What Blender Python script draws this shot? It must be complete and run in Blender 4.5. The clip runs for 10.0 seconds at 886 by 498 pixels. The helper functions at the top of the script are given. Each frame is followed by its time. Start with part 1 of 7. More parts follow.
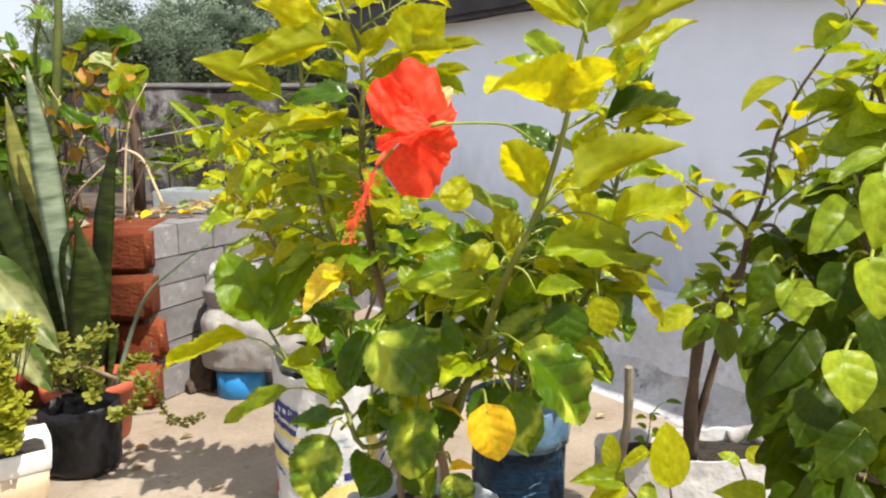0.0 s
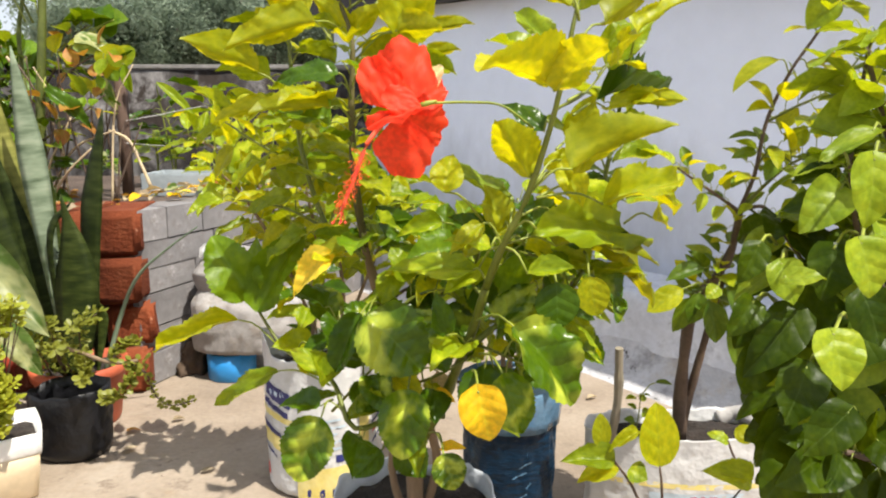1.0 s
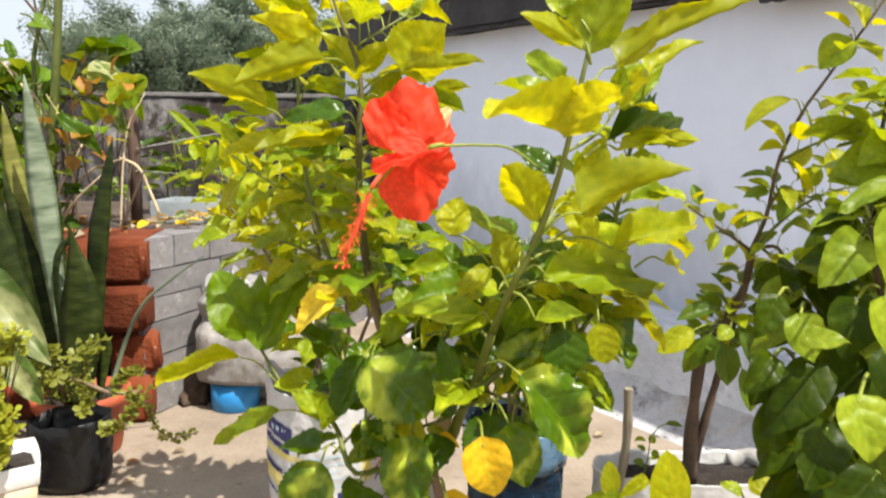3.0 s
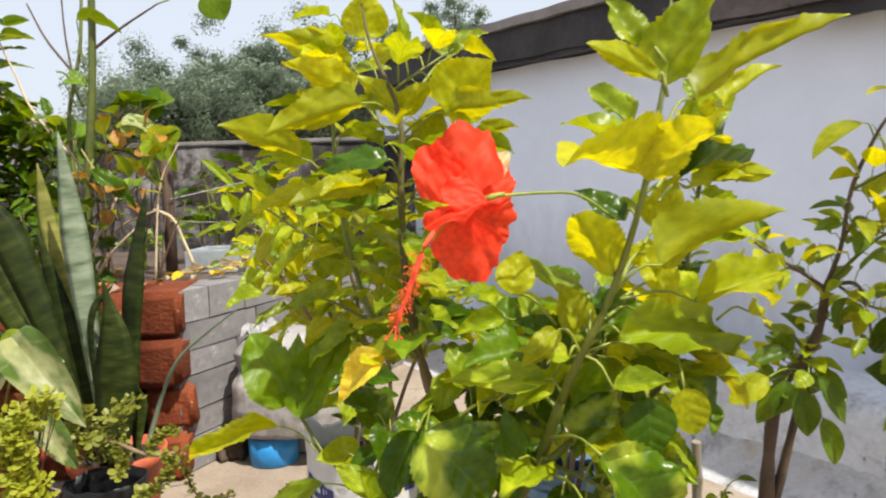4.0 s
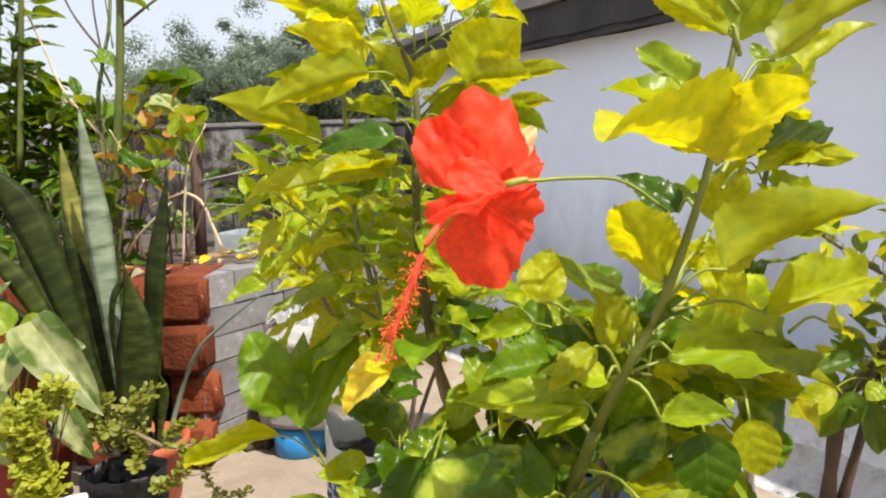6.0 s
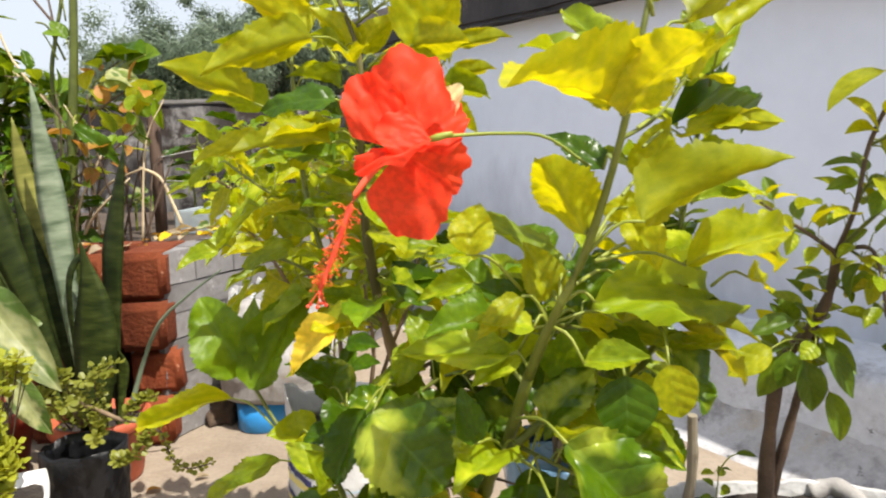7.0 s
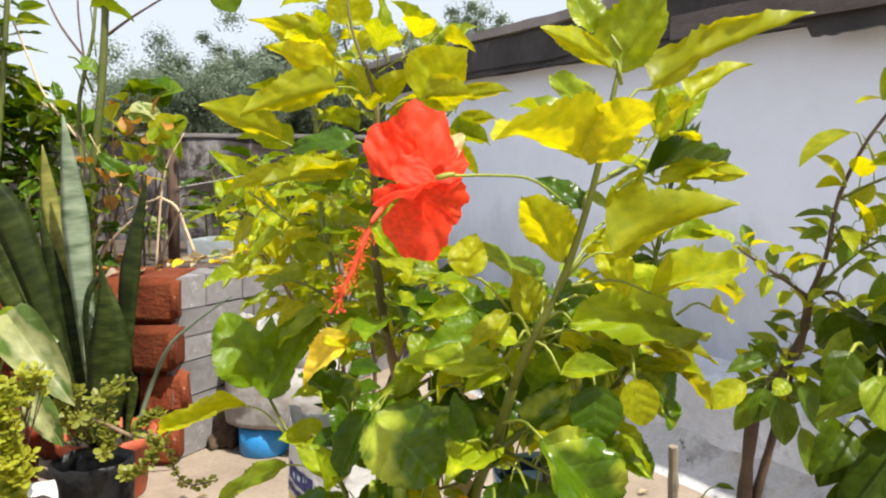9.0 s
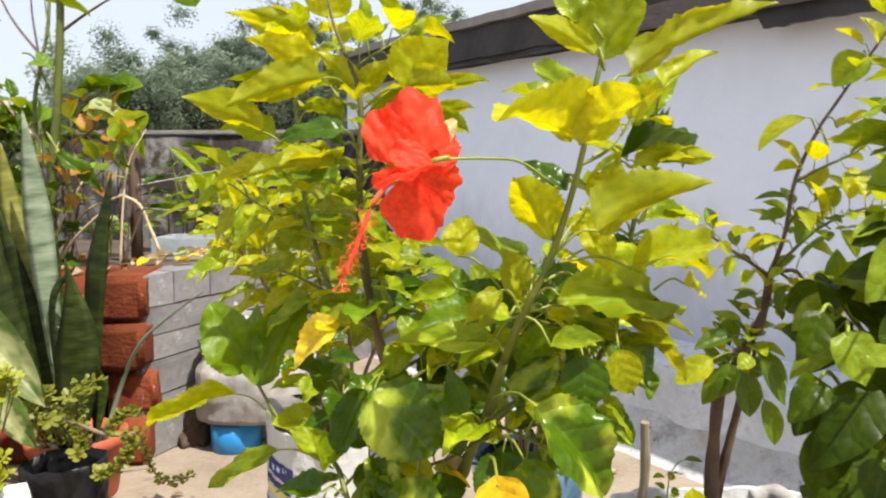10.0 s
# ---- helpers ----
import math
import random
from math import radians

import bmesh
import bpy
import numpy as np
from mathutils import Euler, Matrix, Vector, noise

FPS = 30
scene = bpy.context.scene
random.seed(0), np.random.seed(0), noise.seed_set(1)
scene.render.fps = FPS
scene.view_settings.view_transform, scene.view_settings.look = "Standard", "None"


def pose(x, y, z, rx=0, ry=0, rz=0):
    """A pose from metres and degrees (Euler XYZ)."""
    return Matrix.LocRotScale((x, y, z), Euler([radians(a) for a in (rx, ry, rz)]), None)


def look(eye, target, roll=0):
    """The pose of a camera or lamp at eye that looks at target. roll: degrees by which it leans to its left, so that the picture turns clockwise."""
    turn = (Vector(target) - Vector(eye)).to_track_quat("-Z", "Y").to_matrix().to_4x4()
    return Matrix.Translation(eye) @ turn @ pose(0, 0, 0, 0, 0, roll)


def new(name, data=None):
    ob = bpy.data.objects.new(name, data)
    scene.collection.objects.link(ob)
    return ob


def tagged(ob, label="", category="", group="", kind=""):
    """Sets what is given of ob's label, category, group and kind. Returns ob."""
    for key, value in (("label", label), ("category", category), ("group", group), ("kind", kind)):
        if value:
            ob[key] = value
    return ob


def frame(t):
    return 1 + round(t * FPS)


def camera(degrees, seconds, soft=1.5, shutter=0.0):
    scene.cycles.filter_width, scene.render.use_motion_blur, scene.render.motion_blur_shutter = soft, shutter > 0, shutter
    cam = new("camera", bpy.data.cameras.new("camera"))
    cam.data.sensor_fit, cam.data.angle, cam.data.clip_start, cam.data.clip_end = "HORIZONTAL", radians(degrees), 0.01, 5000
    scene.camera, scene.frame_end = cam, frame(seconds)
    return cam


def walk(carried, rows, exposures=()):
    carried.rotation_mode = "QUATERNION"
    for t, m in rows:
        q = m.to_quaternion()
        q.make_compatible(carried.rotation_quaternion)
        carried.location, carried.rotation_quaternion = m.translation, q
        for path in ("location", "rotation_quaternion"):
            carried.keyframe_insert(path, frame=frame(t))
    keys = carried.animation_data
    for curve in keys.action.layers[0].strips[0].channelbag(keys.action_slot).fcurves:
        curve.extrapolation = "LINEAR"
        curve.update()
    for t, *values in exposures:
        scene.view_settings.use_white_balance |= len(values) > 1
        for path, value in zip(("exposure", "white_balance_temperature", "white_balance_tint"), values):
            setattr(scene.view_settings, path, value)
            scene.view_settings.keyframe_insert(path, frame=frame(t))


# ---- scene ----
cam = camera(64.5, 10.0, soft=2.1, shutter=0.4)
PATH = [
    (0, (0.02, 0.002, 0.602), (-0.013, 1.977, 0.289), 0.1),
    (0.5, (0.018, 0.004, 0.601), (-0.045, 1.974, 0.259), 0.1),
    (1, (0.02, 0.004, 0.6), (0.013, 1.971, 0.24), 0.1),
    (1.5, (0.02, 0.004, 0.6), (0.013, 1.972, 0.247), 0.1),
    (2, (0.019, 0.0, 0.601), (0.026, 1.97, 0.253), 0.3),
    (2.5, (0.021, -0.002, 0.602), (0.044, 1.972, 0.284), -0.3),
    (3, (0.021, 0.017, 0.609), (-0.009, 1.996, 0.325), 0.8),
    (3.2, (0.02, 0.024, 0.613), (-0.047, 2.016, 0.453), -1.2),
    (4.3, (-0.002, 0.102, 0.617), (-0.184, 2.081, 0.399), -1.3),
    (4.5, (-0.004, 0.127, 0.605), (-0.264, 2.087, 0.303), -1.5),
    (5, (0.0, 0.148, 0.616), (-0.268, 2.116, 0.382), -0.7),
    (5.2, (0.003, 0.145, 0.617), (-0.239, 2.118, 0.403), -1.1),
    (6.3, (0.017, 0.143, 0.615), (-0.208, 2.115, 0.369), -1.2),
    (6.5, (0.02, 0.143, 0.61), (-0.181, 2.113, 0.333), -1.2),
    (7, (0.032, 0.13, 0.605), (-0.115, 2.104, 0.322), -1.2),
    (7.5, (0.046, 0.116, 0.607), (-0.07, 2.094, 0.337), -1.5),
    (8, (0.048, 0.103, 0.608), (-0.103, 2.079, 0.341), -0.5),
    (8.5, (0.048, 0.083, 0.606), (-0.137, 2.065, 0.409), -0.0),
    (9, (0.038, 0.067, 0.603), (-0.118, 2.054, 0.435), 0.9),
    (9.5, (0.022, 0.061, 0.595), (-0.082, 2.051, 0.418), 2.3),
    (10, (0.019, 0.047, 0.596), (-0.023, 2.038, 0.415), -0.1),
]
walk(cam, [(t, look(eye, target, roll)) for t, eye, target, roll in PATH], [(0.0, 0.62), (3.2, 0.62), (4.5, 0.42), (5.0, 0.52), (6.5, 0.57), (8.5, 0.61), (10.0, 0.61)])

# ---- light ----
SUN_TO = Vector((0.42, -0.36, 1.0)).normalized()
world = bpy.data.worlds.new("sky")
scene.world = world
world.use_nodes = True
wt = world.node_tree
sky = wt.nodes.new("ShaderNodeTexSky")
sky.sky_type, sky.sun_disc = "NISHITA", False
sky.sun_elevation, sky.sun_rotation = math.asin(SUN_TO.z), math.atan2(SUN_TO.x, SUN_TO.y)
sky.air_density, sky.dust_density, sky.ozone_density = 1.0, 4.0, 1.0
# thin haze whitens the whole sky
haze = wt.nodes.new("ShaderNodeMix")
haze.data_type = "RGBA"
haze.inputs[0].default_value = 0.7
haze.inputs[7].default_value = (6.0, 6.35, 7.0, 1)
wt.links.new(sky.outputs[0], haze.inputs[6])
wt.links.new(haze.outputs[2], wt.nodes["Background"].inputs[0])
wt.nodes["Background"].inputs[1].default_value = 0.114
sun_data = bpy.data.lights.new("sun", "SUN")
sun_data.energy, sun_data.angle, sun_data.color = 5.0, radians(0.6), (1.0, 0.95, 0.86)
sun = new("sun", sun_data)
sun.matrix_world = look(SUN_TO * 20, (0, 0, 0))


# ---- materials ----
def ramp(nt, fac, stops):
    r = nt.nodes.new("ShaderNodeValToRGB")
    el = r.color_ramp.elements
    while len(el) < len(stops):
        el.new(0.5)
    for e, (p, c) in zip(el, stops):
        e.position, e.color = p, (*c, 1)
    nt.links.new(fac, r.inputs[0])
    return r.outputs[0]


def tex(nt, kind, scale, detail=4.0, rough=0.6, coord="Object", stretch=(1, 1, 1)):
    tc = nt.nodes.new("ShaderNodeTexCoord")
    mp = nt.nodes.new("ShaderNodeMapping")
    mp.inputs["Scale"].default_value = stretch
    nt.links.new(tc.outputs[coord], mp.inputs[0])
    n = nt.nodes.new(kind)
    n.inputs["Scale"].default_value = scale
    if kind == "ShaderNodeTexNoise":
        n.inputs["Detail"].default_value, n.inputs["Roughness"].default_value = detail, rough
    nt.links.new(mp.outputs[0], n.inputs["Vector"])
    return n


def mix(nt, a, b, fac, mode="MIX"):
    m = nt.nodes.new("ShaderNodeMix")
    m.data_type, m.blend_type = "RGBA", mode
    for sock, v in ((m.inputs[6], a), (m.inputs[7], b)):
        if isinstance(v, tuple):
            sock.default_value = (*v, 1)
        else:
            nt.links.new(v, sock)
    if isinstance(fac, float):
        m.inputs[0].default_value = fac
    else:
        nt.links.new(fac, m.inputs[0])
    return m.outputs[2]


def blank(name):
    m = bpy.data.materials.new(name)
    m.use_nodes = True
    nt = m.node_tree
    return m, nt, nt.nodes["Principled BSDF"]


def math_node(nt, op, a, b=None):
    m = nt.nodes.new("ShaderNodeMath")
    m.operation = op
    for sock, v in zip(m.inputs, (a, b)):
        if v is None:
            continue
        if isinstance(v, (int, float)):
            sock.default_value = v
        else:
            nt.links.new(v, sock)
    return m.outputs[0]


def bump(nt, p, height, strength, distance):
    b = nt.nodes.new("ShaderNodeBump")
    b.inputs["Strength"].default_value, b.inputs["Distance"].default_value = strength, distance
    nt.links.new(height, b.inputs["Height"])
    nt.links.new(b.outputs[0], p.inputs["Normal"])


def surface(name, stops, scale, rough=0.8, fine=60.0, rel=0.3, dist=0.002, spec=0.5, stretch=(1, 1, 1), vary=0.0, metal=0.0, spots=None, grain_k=0.6):
    """Two scales of noise for colour, a fine one for relief. spots: (colour, scale, low, high) of stains."""
    m, nt, p = blank(name)
    n = tex(nt, "ShaderNodeTexNoise", scale, 5.0, 0.65, stretch=stretch)
    col = ramp(nt, n.outputs[0], stops)
    f = tex(nt, "ShaderNodeTexNoise", fine, 3.0, 0.6, stretch=stretch)
    grain = ramp(nt, f.outputs[0], [(0.3, (0.82, 0.82, 0.82)), (0.7, (1.1, 1.1, 1.1))])
    col = mix(nt, col, grain, grain_k, "MULTIPLY")
    for colour, s, lo, hi in spots or ():
        sn = tex(nt, "ShaderNodeTexNoise", s, 6.0, 0.7)
        k = ramp(nt, sn.outputs[0], [(lo, (0, 0, 0)), (hi, (1, 1, 1))])
        col = mix(nt, col, colour, k)
    if vary:
        oi = nt.nodes.new("ShaderNodeObjectInfo")
        v = ramp(nt, oi.outputs["Random"], [(0, (1 - vary,) * 3), (1, (1 + vary * 0.5,) * 3)])
        col = mix(nt, col, v, 1.0, "MULTIPLY")
    nt.links.new(col, p.inputs["Base Color"])
    p.inputs["Roughness"].default_value, p.inputs["Specular IOR Level"].default_value = rough, spec
    p.inputs["Metallic"].default_value = metal
    bump(nt, p, f.outputs[0], rel, dist)
    return m


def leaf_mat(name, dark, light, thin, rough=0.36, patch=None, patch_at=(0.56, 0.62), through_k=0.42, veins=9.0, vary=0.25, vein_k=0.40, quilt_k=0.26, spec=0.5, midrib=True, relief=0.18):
    """A leaf: gloss over diffuse, light that comes through, side veins and a midrib, and paler patches. Local x lies across, y along the blade."""
    m, nt, p = blank(name)
    tc = nt.nodes.new("ShaderNodeTexCoord")
    sep = nt.nodes.new("ShaderNodeSeparateXYZ")
    nt.links.new(tc.outputs["Object"], sep.inputs[0])
    ax = math_node(nt, "ABSOLUTE", sep.outputs[0])
    wn = nt.nodes.new("ShaderNodeTexNoise")
    wn.inputs["Scale"].default_value = 4.0
    nt.links.new(tc.outputs["Object"], wn.inputs["Vector"])
    slant = math_node(nt, "ADD", math_node(nt, "SUBTRACT", sep.outputs[1], math_node(nt, "MULTIPLY", ax, 0.55)), math_node(nt, "MULTIPLY", wn.outputs[0], 0.12))
    wave = math_node(nt, "SINE", math_node(nt, "MULTIPLY", slant, veins * 3.0))
    vein = math_node(nt, "POWER", math_node(nt, "MAXIMUM", wave, 0.0), 10.0)
    rib = math_node(nt, "LESS_THAN", ax, 0.016 if midrib else -1.0)
    line = math_node(nt, "MAXIMUM", math_node(nt, "MULTIPLY", vein, vein_k), rib)
    oi = nt.nodes.new("ShaderNodeObjectInfo")
    n = nt.nodes.new("ShaderNodeTexNoise")
    n.noise_dimensions = "4D"
    n.inputs["Scale"].default_value, n.inputs["Detail"].default_value = 1.9, 2.5
    nt.links.new(tc.outputs["Object"], n.inputs["Vector"])
    nt.links.new(math_node(nt, "MULTIPLY", oi.outputs["Random"], 40.0), n.inputs["W"])
    col = mix(nt, dark, light, ramp(nt, n.outputs[0], [(0.3, (0, 0, 0)), (0.7, (1, 1, 1))]))
    if patch:
        pk = ramp(nt, n.outputs[0], [(patch_at[0], (0, 0, 0)), (patch_at[1], (1, 1, 1))])
        col = mix(nt, col, patch, pk)
    fm = nt.nodes.new("ShaderNodeTexNoise")
    fm.inputs["Scale"].default_value, fm.inputs["Detail"].default_value = 9.0, 4.0
    nt.links.new(tc.outputs["Object"], fm.inputs["Vector"])
    col = mix(nt, col, ramp(nt, fm.outputs[0], [(0.3, (0.78, 0.82, 0.8)), (0.7, (1.2, 1.15, 1.1))]), 1.0, "MULTIPLY")
    hue = ramp(nt, oi.outputs["Random"], [(0, (1 - vary,) * 3), (0.5, (1, 1, 1)), (1, (1 + vary, 1 + vary * 0.8, 1.0))])
    col = mix(nt, col, hue, 1.0, "MULTIPLY")
    col = mix(nt, col, tuple(min(1.0, c * 1.5 + 0.03) for c in light), math_node(nt, "MULTIPLY", line, 0.32))
    nt.links.new(col, p.inputs["Base Color"])
    p.inputs["Roughness"].default_value = rough
    p.inputs["Specular IOR Level"].default_value = spec
    quilt = math_node(nt, "MULTIPLY", math_node(nt, "ABSOLUTE", math_node(nt, "COSINE", math_node(nt, "MULTIPLY", slant, veins * 1.5))), quilt_k)
    bump(nt, p, math_node(nt, "ADD", quilt, math_node(nt, "MULTIPLY", n.outputs[0], 1.0)), relief, 0.014)
    tr = nt.nodes.new("ShaderNodeBsdfTranslucent")
    tcol = mix(nt, thin, hue, 1.0, "MULTIPLY")
    tcol = mix(nt, tcol, (0.62, 0.60, 0.45), math_node(nt, "MULTIPLY", line, 0.75), "MULTIPLY")
    tcol = mix(nt, tcol, ramp(nt, fm.outputs[0], [(0.32, (0.74, 0.80, 0.8)), (0.66, (1.1, 1.06, 1.0))]), 1.0, "MULTIPLY")
    if patch:
        tcol = mix(nt, tcol, tuple(min(1.0, c * 1.3) for c in patch), pk)
    nt.links.new(tcol, tr.inputs[0])
    ms = nt.nodes.new("ShaderNodeMixShader")
    ms.inputs[0].default_value = through_k
    nt.links.new(p.outputs[0], ms.inputs[1])
    nt.links.new(tr.outputs[0], ms.inputs[2])
    nt.links.new(ms.outputs[0], nt.nodes["Material Output"].inputs[0])
    return m


YOUNG = leaf_mat("leaf_young", (0.25, 0.31, 0.004), (0.43, 0.47, 0.014), (0.74, 0.63, 0.002), 0.42, through_k=0.50, spec=0.30)
GREEN = leaf_mat("leaf_green", (0.115, 0.195, 0.003), (0.285, 0.37, 0.010), (0.52, 0.54, 0.003), 0.38, patch=(0.42, 0.47, 0.022), patch_at=(0.56, 0.70), through_k=0.42, spec=0.32)
MID = leaf_mat("leaf_mid", (0.065, 0.145, 0.004), (0.16, 0.26, 0.010), (0.34, 0.42, 0.003), 0.40, through_k=0.36, spec=0.22)
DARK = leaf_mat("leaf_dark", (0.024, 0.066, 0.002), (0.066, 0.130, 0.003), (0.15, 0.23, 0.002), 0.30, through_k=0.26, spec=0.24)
# paler patches: part leaf colour, part sun dapple and gloss put into the colour
SPOT = leaf_mat("leaf_spot_dapple", (0.034, 0.088, 0.002), (0.105, 0.185, 0.005), (0.24, 0.35, 0.003), 0.27, patch=(0.42, 0.49, 0.045), patch_at=(0.52, 0.64), through_k=0.30, spec=0.36, relief=0.45)
YELLOW = leaf_mat("leaf_yellowed", (0.90, 0.50, 0.004), (0.95, 0.62, 0.012), (0.95, 0.60, 0.01), 0.45, vary=0.1, vein_k=0.2)
PALE = leaf_mat("leaf_pale", (0.36, 0.39, 0.15), (0.48, 0.49, 0.25), (0.46, 0.48, 0.12), 0.45, patch=(0.10, 0.17, 0.025), patch_at=(0.49, 0.57))
PALEGREEN = leaf_mat("leaf_pale_green", (0.12, 0.19, 0.04), (0.24, 0.31, 0.10), (0.40, 0.48, 0.10), 0.35, patch=(0.56, 0.62, 0.34), patch_at=(0.55, 0.65))
HEART = leaf_mat("leaf_heart", (0.015, 0.035, 0.001), (0.048, 0.080, 0.002), (0.17, 0.22, 0.002), 0.38, through_k=0.27, veins=7.0, spec=0.12)
HEART_Y = leaf_mat("leaf_heart_young", (0.15, 0.24, 0.012), (0.29, 0.37, 0.025), (0.46, 0.50, 0.006), 0.40, veins=7.0, vein_k=0.22, spec=0.22)
TREELEAF = leaf_mat("leaf_small_tree", (0.045, 0.105, 0.008), (0.12, 0.20, 0.016), (0.34, 0.39, 0.006), 0.40, through_k=0.36, veins=8.0, spec=0.3)
RUSTLEAF = leaf_mat("leaf_rusty", (0.34, 0.085, 0.018), (0.42, 0.27, 0.04), (0.5, 0.25, 0.02), 0.55)
DRYLEAF = leaf_mat("leaf_dry", (0.36, 0.27, 0.17), (0.58, 0.49, 0.36), (0.5, 0.38, 0.2), 0.75, vary=0.4, spec=0.2)
TINY = leaf_mat("leaf_tiny", (0.26, 0.30, 0.035), (0.46, 0.47, 0.085), (0.62, 0.58, 0.04), 0.40, vary=0.35, spec=0.25)
FLESHY = leaf_mat("leaf_fleshy", (0.22, 0.26, 0.03), (0.43, 0.44, 0.075), (0.52, 0.50, 0.05), 0.38, vary=0.35, spec=0.3)
PETAL = leaf_mat("petal_red", (0.97, 0.060, 0.020), (0.99, 0.100, 0.045), (1.0, 0.085, 0.026), 0.55, through_k=0.55, veins=5.0, vary=0.04, vein_k=0.0, spec=0.25, midrib=False, relief=0.10)
LEMON = leaf_mat("leaf_lemon", (0.90, 0.60, 0.02), (0.97, 0.74, 0.09), (0.98, 0.72, 0.03), 0.45, vary=0.05, vein_k=0.2, spec=0.3)
CREAMPETAL = leaf_mat("petal_cream", (0.75, 0.60, 0.30), (0.80, 0.70, 0.42), (0.8, 0.7, 0.3), 0.5, vary=0.05, veins=5.0, midrib=False)
COLUMN = surface("stamen_red", [(0.3, (0.8, 0.05, 0.02)), (0.7, (0.85, 0.12, 0.05))], 40, 0.5)
ANTHER = surface("anther_orange", [(0.3, (0.80, 0.075, 0.012)), (0.7, (0.88, 0.16, 0.02))], 60, 0.7)
OLDSTEM = surface("stem_olive", [(0.3, (0.060, 0.078, 0.010)), (0.7, (0.12, 0.145, 0.022))], 25, 0.55, 120, 0.4)
STEM = surface("stem_green", [(0.3, (0.085, 0.105, 0.008)), (0.7, (0.17, 0.19, 0.018))], 25, 0.5, 120, 0.4)
PETIOLE = surface("petiole_green", [(0.3, (0.16, 0.20, 0.02)), (0.7, (0.30, 0.33, 0.04))], 25, 0.5, 120, 0.3)
BARK = surface("bark_brown", [(0.3, (0.12, 0.078, 0.042)), (0.7, (0.27, 0.185, 0.11))], 18, 0.8, 160, 0.8, stretch=(1, 1, 0.3))
OLIVEBARK = surface("bark_olive", [(0.3, (0.060, 0.050, 0.014)), (0.7, (0.13, 0.11, 0.03))], 20, 0.75, 150, 0.7, stretch=(1, 1, 0.3))
TWIG = surface("twig_dark", [(0.3, (0.062, 0.039, 0.026)), (0.7, (0.135, 0.088, 0.056))], 25, 0.7, 200, 0.6)
STRAW = surface("dry_stem", [(0.3, (0.45, 0.34, 0.2)), (0.7, (0.62, 0.5, 0.32))], 30, 0.8, 150, 0.6)
BAMBOO = surface("stake_wood", [(0.3, (0.17, 0.145, 0.10)), (0.7, (0.29, 0.25, 0.18))], 20, 0.75, 140, 0.6, stretch=(1, 1, 0.2))
POSTWOOD = surface("post_brown", [(0.3, (0.05, 0.028, 0.02)), (0.7, (0.11, 0.065, 0.042))], 12, 0.85, 90, 0.7, stretch=(1, 1, 0.25))
FLOOR = surface("floor_concrete", [(0.28, (0.20, 0.154, 0.112)), (0.52, (0.295, 0.238, 0.180)), (0.75, (0.355, 0.296, 0.232))], 3.2, 0.9, 90, 0.5, 0.003, 0.3,
                spots=[((0.25, 0.175, 0.105), 3.7, 0.57, 0.70), ((0.16, 0.125, 0.09), 7.0, 0.60, 0.72), ((0.40, 0.345, 0.28), 2.3, 0.58, 0.75), ((0.15, 0.11, 0.08), 38.0, 0.66, 0.72), ((0.21, 0.165, 0.125), 16.0, 0.58, 0.66)])
HOUSEWALL = surface("wall_whitewash", [(0.3, (0.76, 0.81, 0.93)), (0.7, (0.80, 0.85, 0.96))], 1.6, 0.85, 18, 0.12, 0.003, 0.3, grain_k=0.15,
                    spots=[((0.69, 0.715, 0.78), 2.2, 0.60, 0.78), ((0.86, 0.87, 0.92), 5.0, 0.64, 0.75)])


def foot_grey(m, top, colour, depth):
    """Grey that spreads up the plaster from the floor, in uneven tongues."""
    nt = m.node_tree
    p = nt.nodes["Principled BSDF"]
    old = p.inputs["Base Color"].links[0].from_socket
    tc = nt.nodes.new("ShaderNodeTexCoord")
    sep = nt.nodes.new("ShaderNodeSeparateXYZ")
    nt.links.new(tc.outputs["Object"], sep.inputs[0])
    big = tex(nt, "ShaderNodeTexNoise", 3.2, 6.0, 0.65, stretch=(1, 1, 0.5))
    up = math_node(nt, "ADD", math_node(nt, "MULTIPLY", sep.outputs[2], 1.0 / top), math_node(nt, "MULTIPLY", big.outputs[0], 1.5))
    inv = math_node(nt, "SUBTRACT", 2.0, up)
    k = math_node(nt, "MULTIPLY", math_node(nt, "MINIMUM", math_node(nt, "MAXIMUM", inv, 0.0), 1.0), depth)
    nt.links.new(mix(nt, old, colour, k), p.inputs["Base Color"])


foot_grey(HOUSEWALL, 0.42, (0.22, 0.235, 0.27), 0.9)
LEDGE = surface("ledge_plaster", [(0.3, (0.50, 0.515, 0.56)), (0.7, (0.66, 0.675, 0.72))], 5.0, 0.9, 60, 0.5, 0.004, 0.2,
                spots=[((0.30, 0.30, 0.32), 9.0, 0.57, 0.70), ((0.76, 0.775, 0.82), 4.0, 0.58, 0.7), ((0.12, 0.115, 0.115), 34.0, 0.65, 0.70)])
FILLET = surface("fillet_mortar", [(0.3, (0.38, 0.375, 0.38)), (0.7, (0.54, 0.53, 0.54))], 6.0, 0.92, 70, 0.7, 0.005, 0.2,
                 spots=[((0.26, 0.25, 0.25), 10.0, 0.55, 0.68), ((0.06, 0.055, 0.05), 36.0, 0.62, 0.68), ((0.42, 0.37, 0.31), 7.0, 0.56, 0.68)])
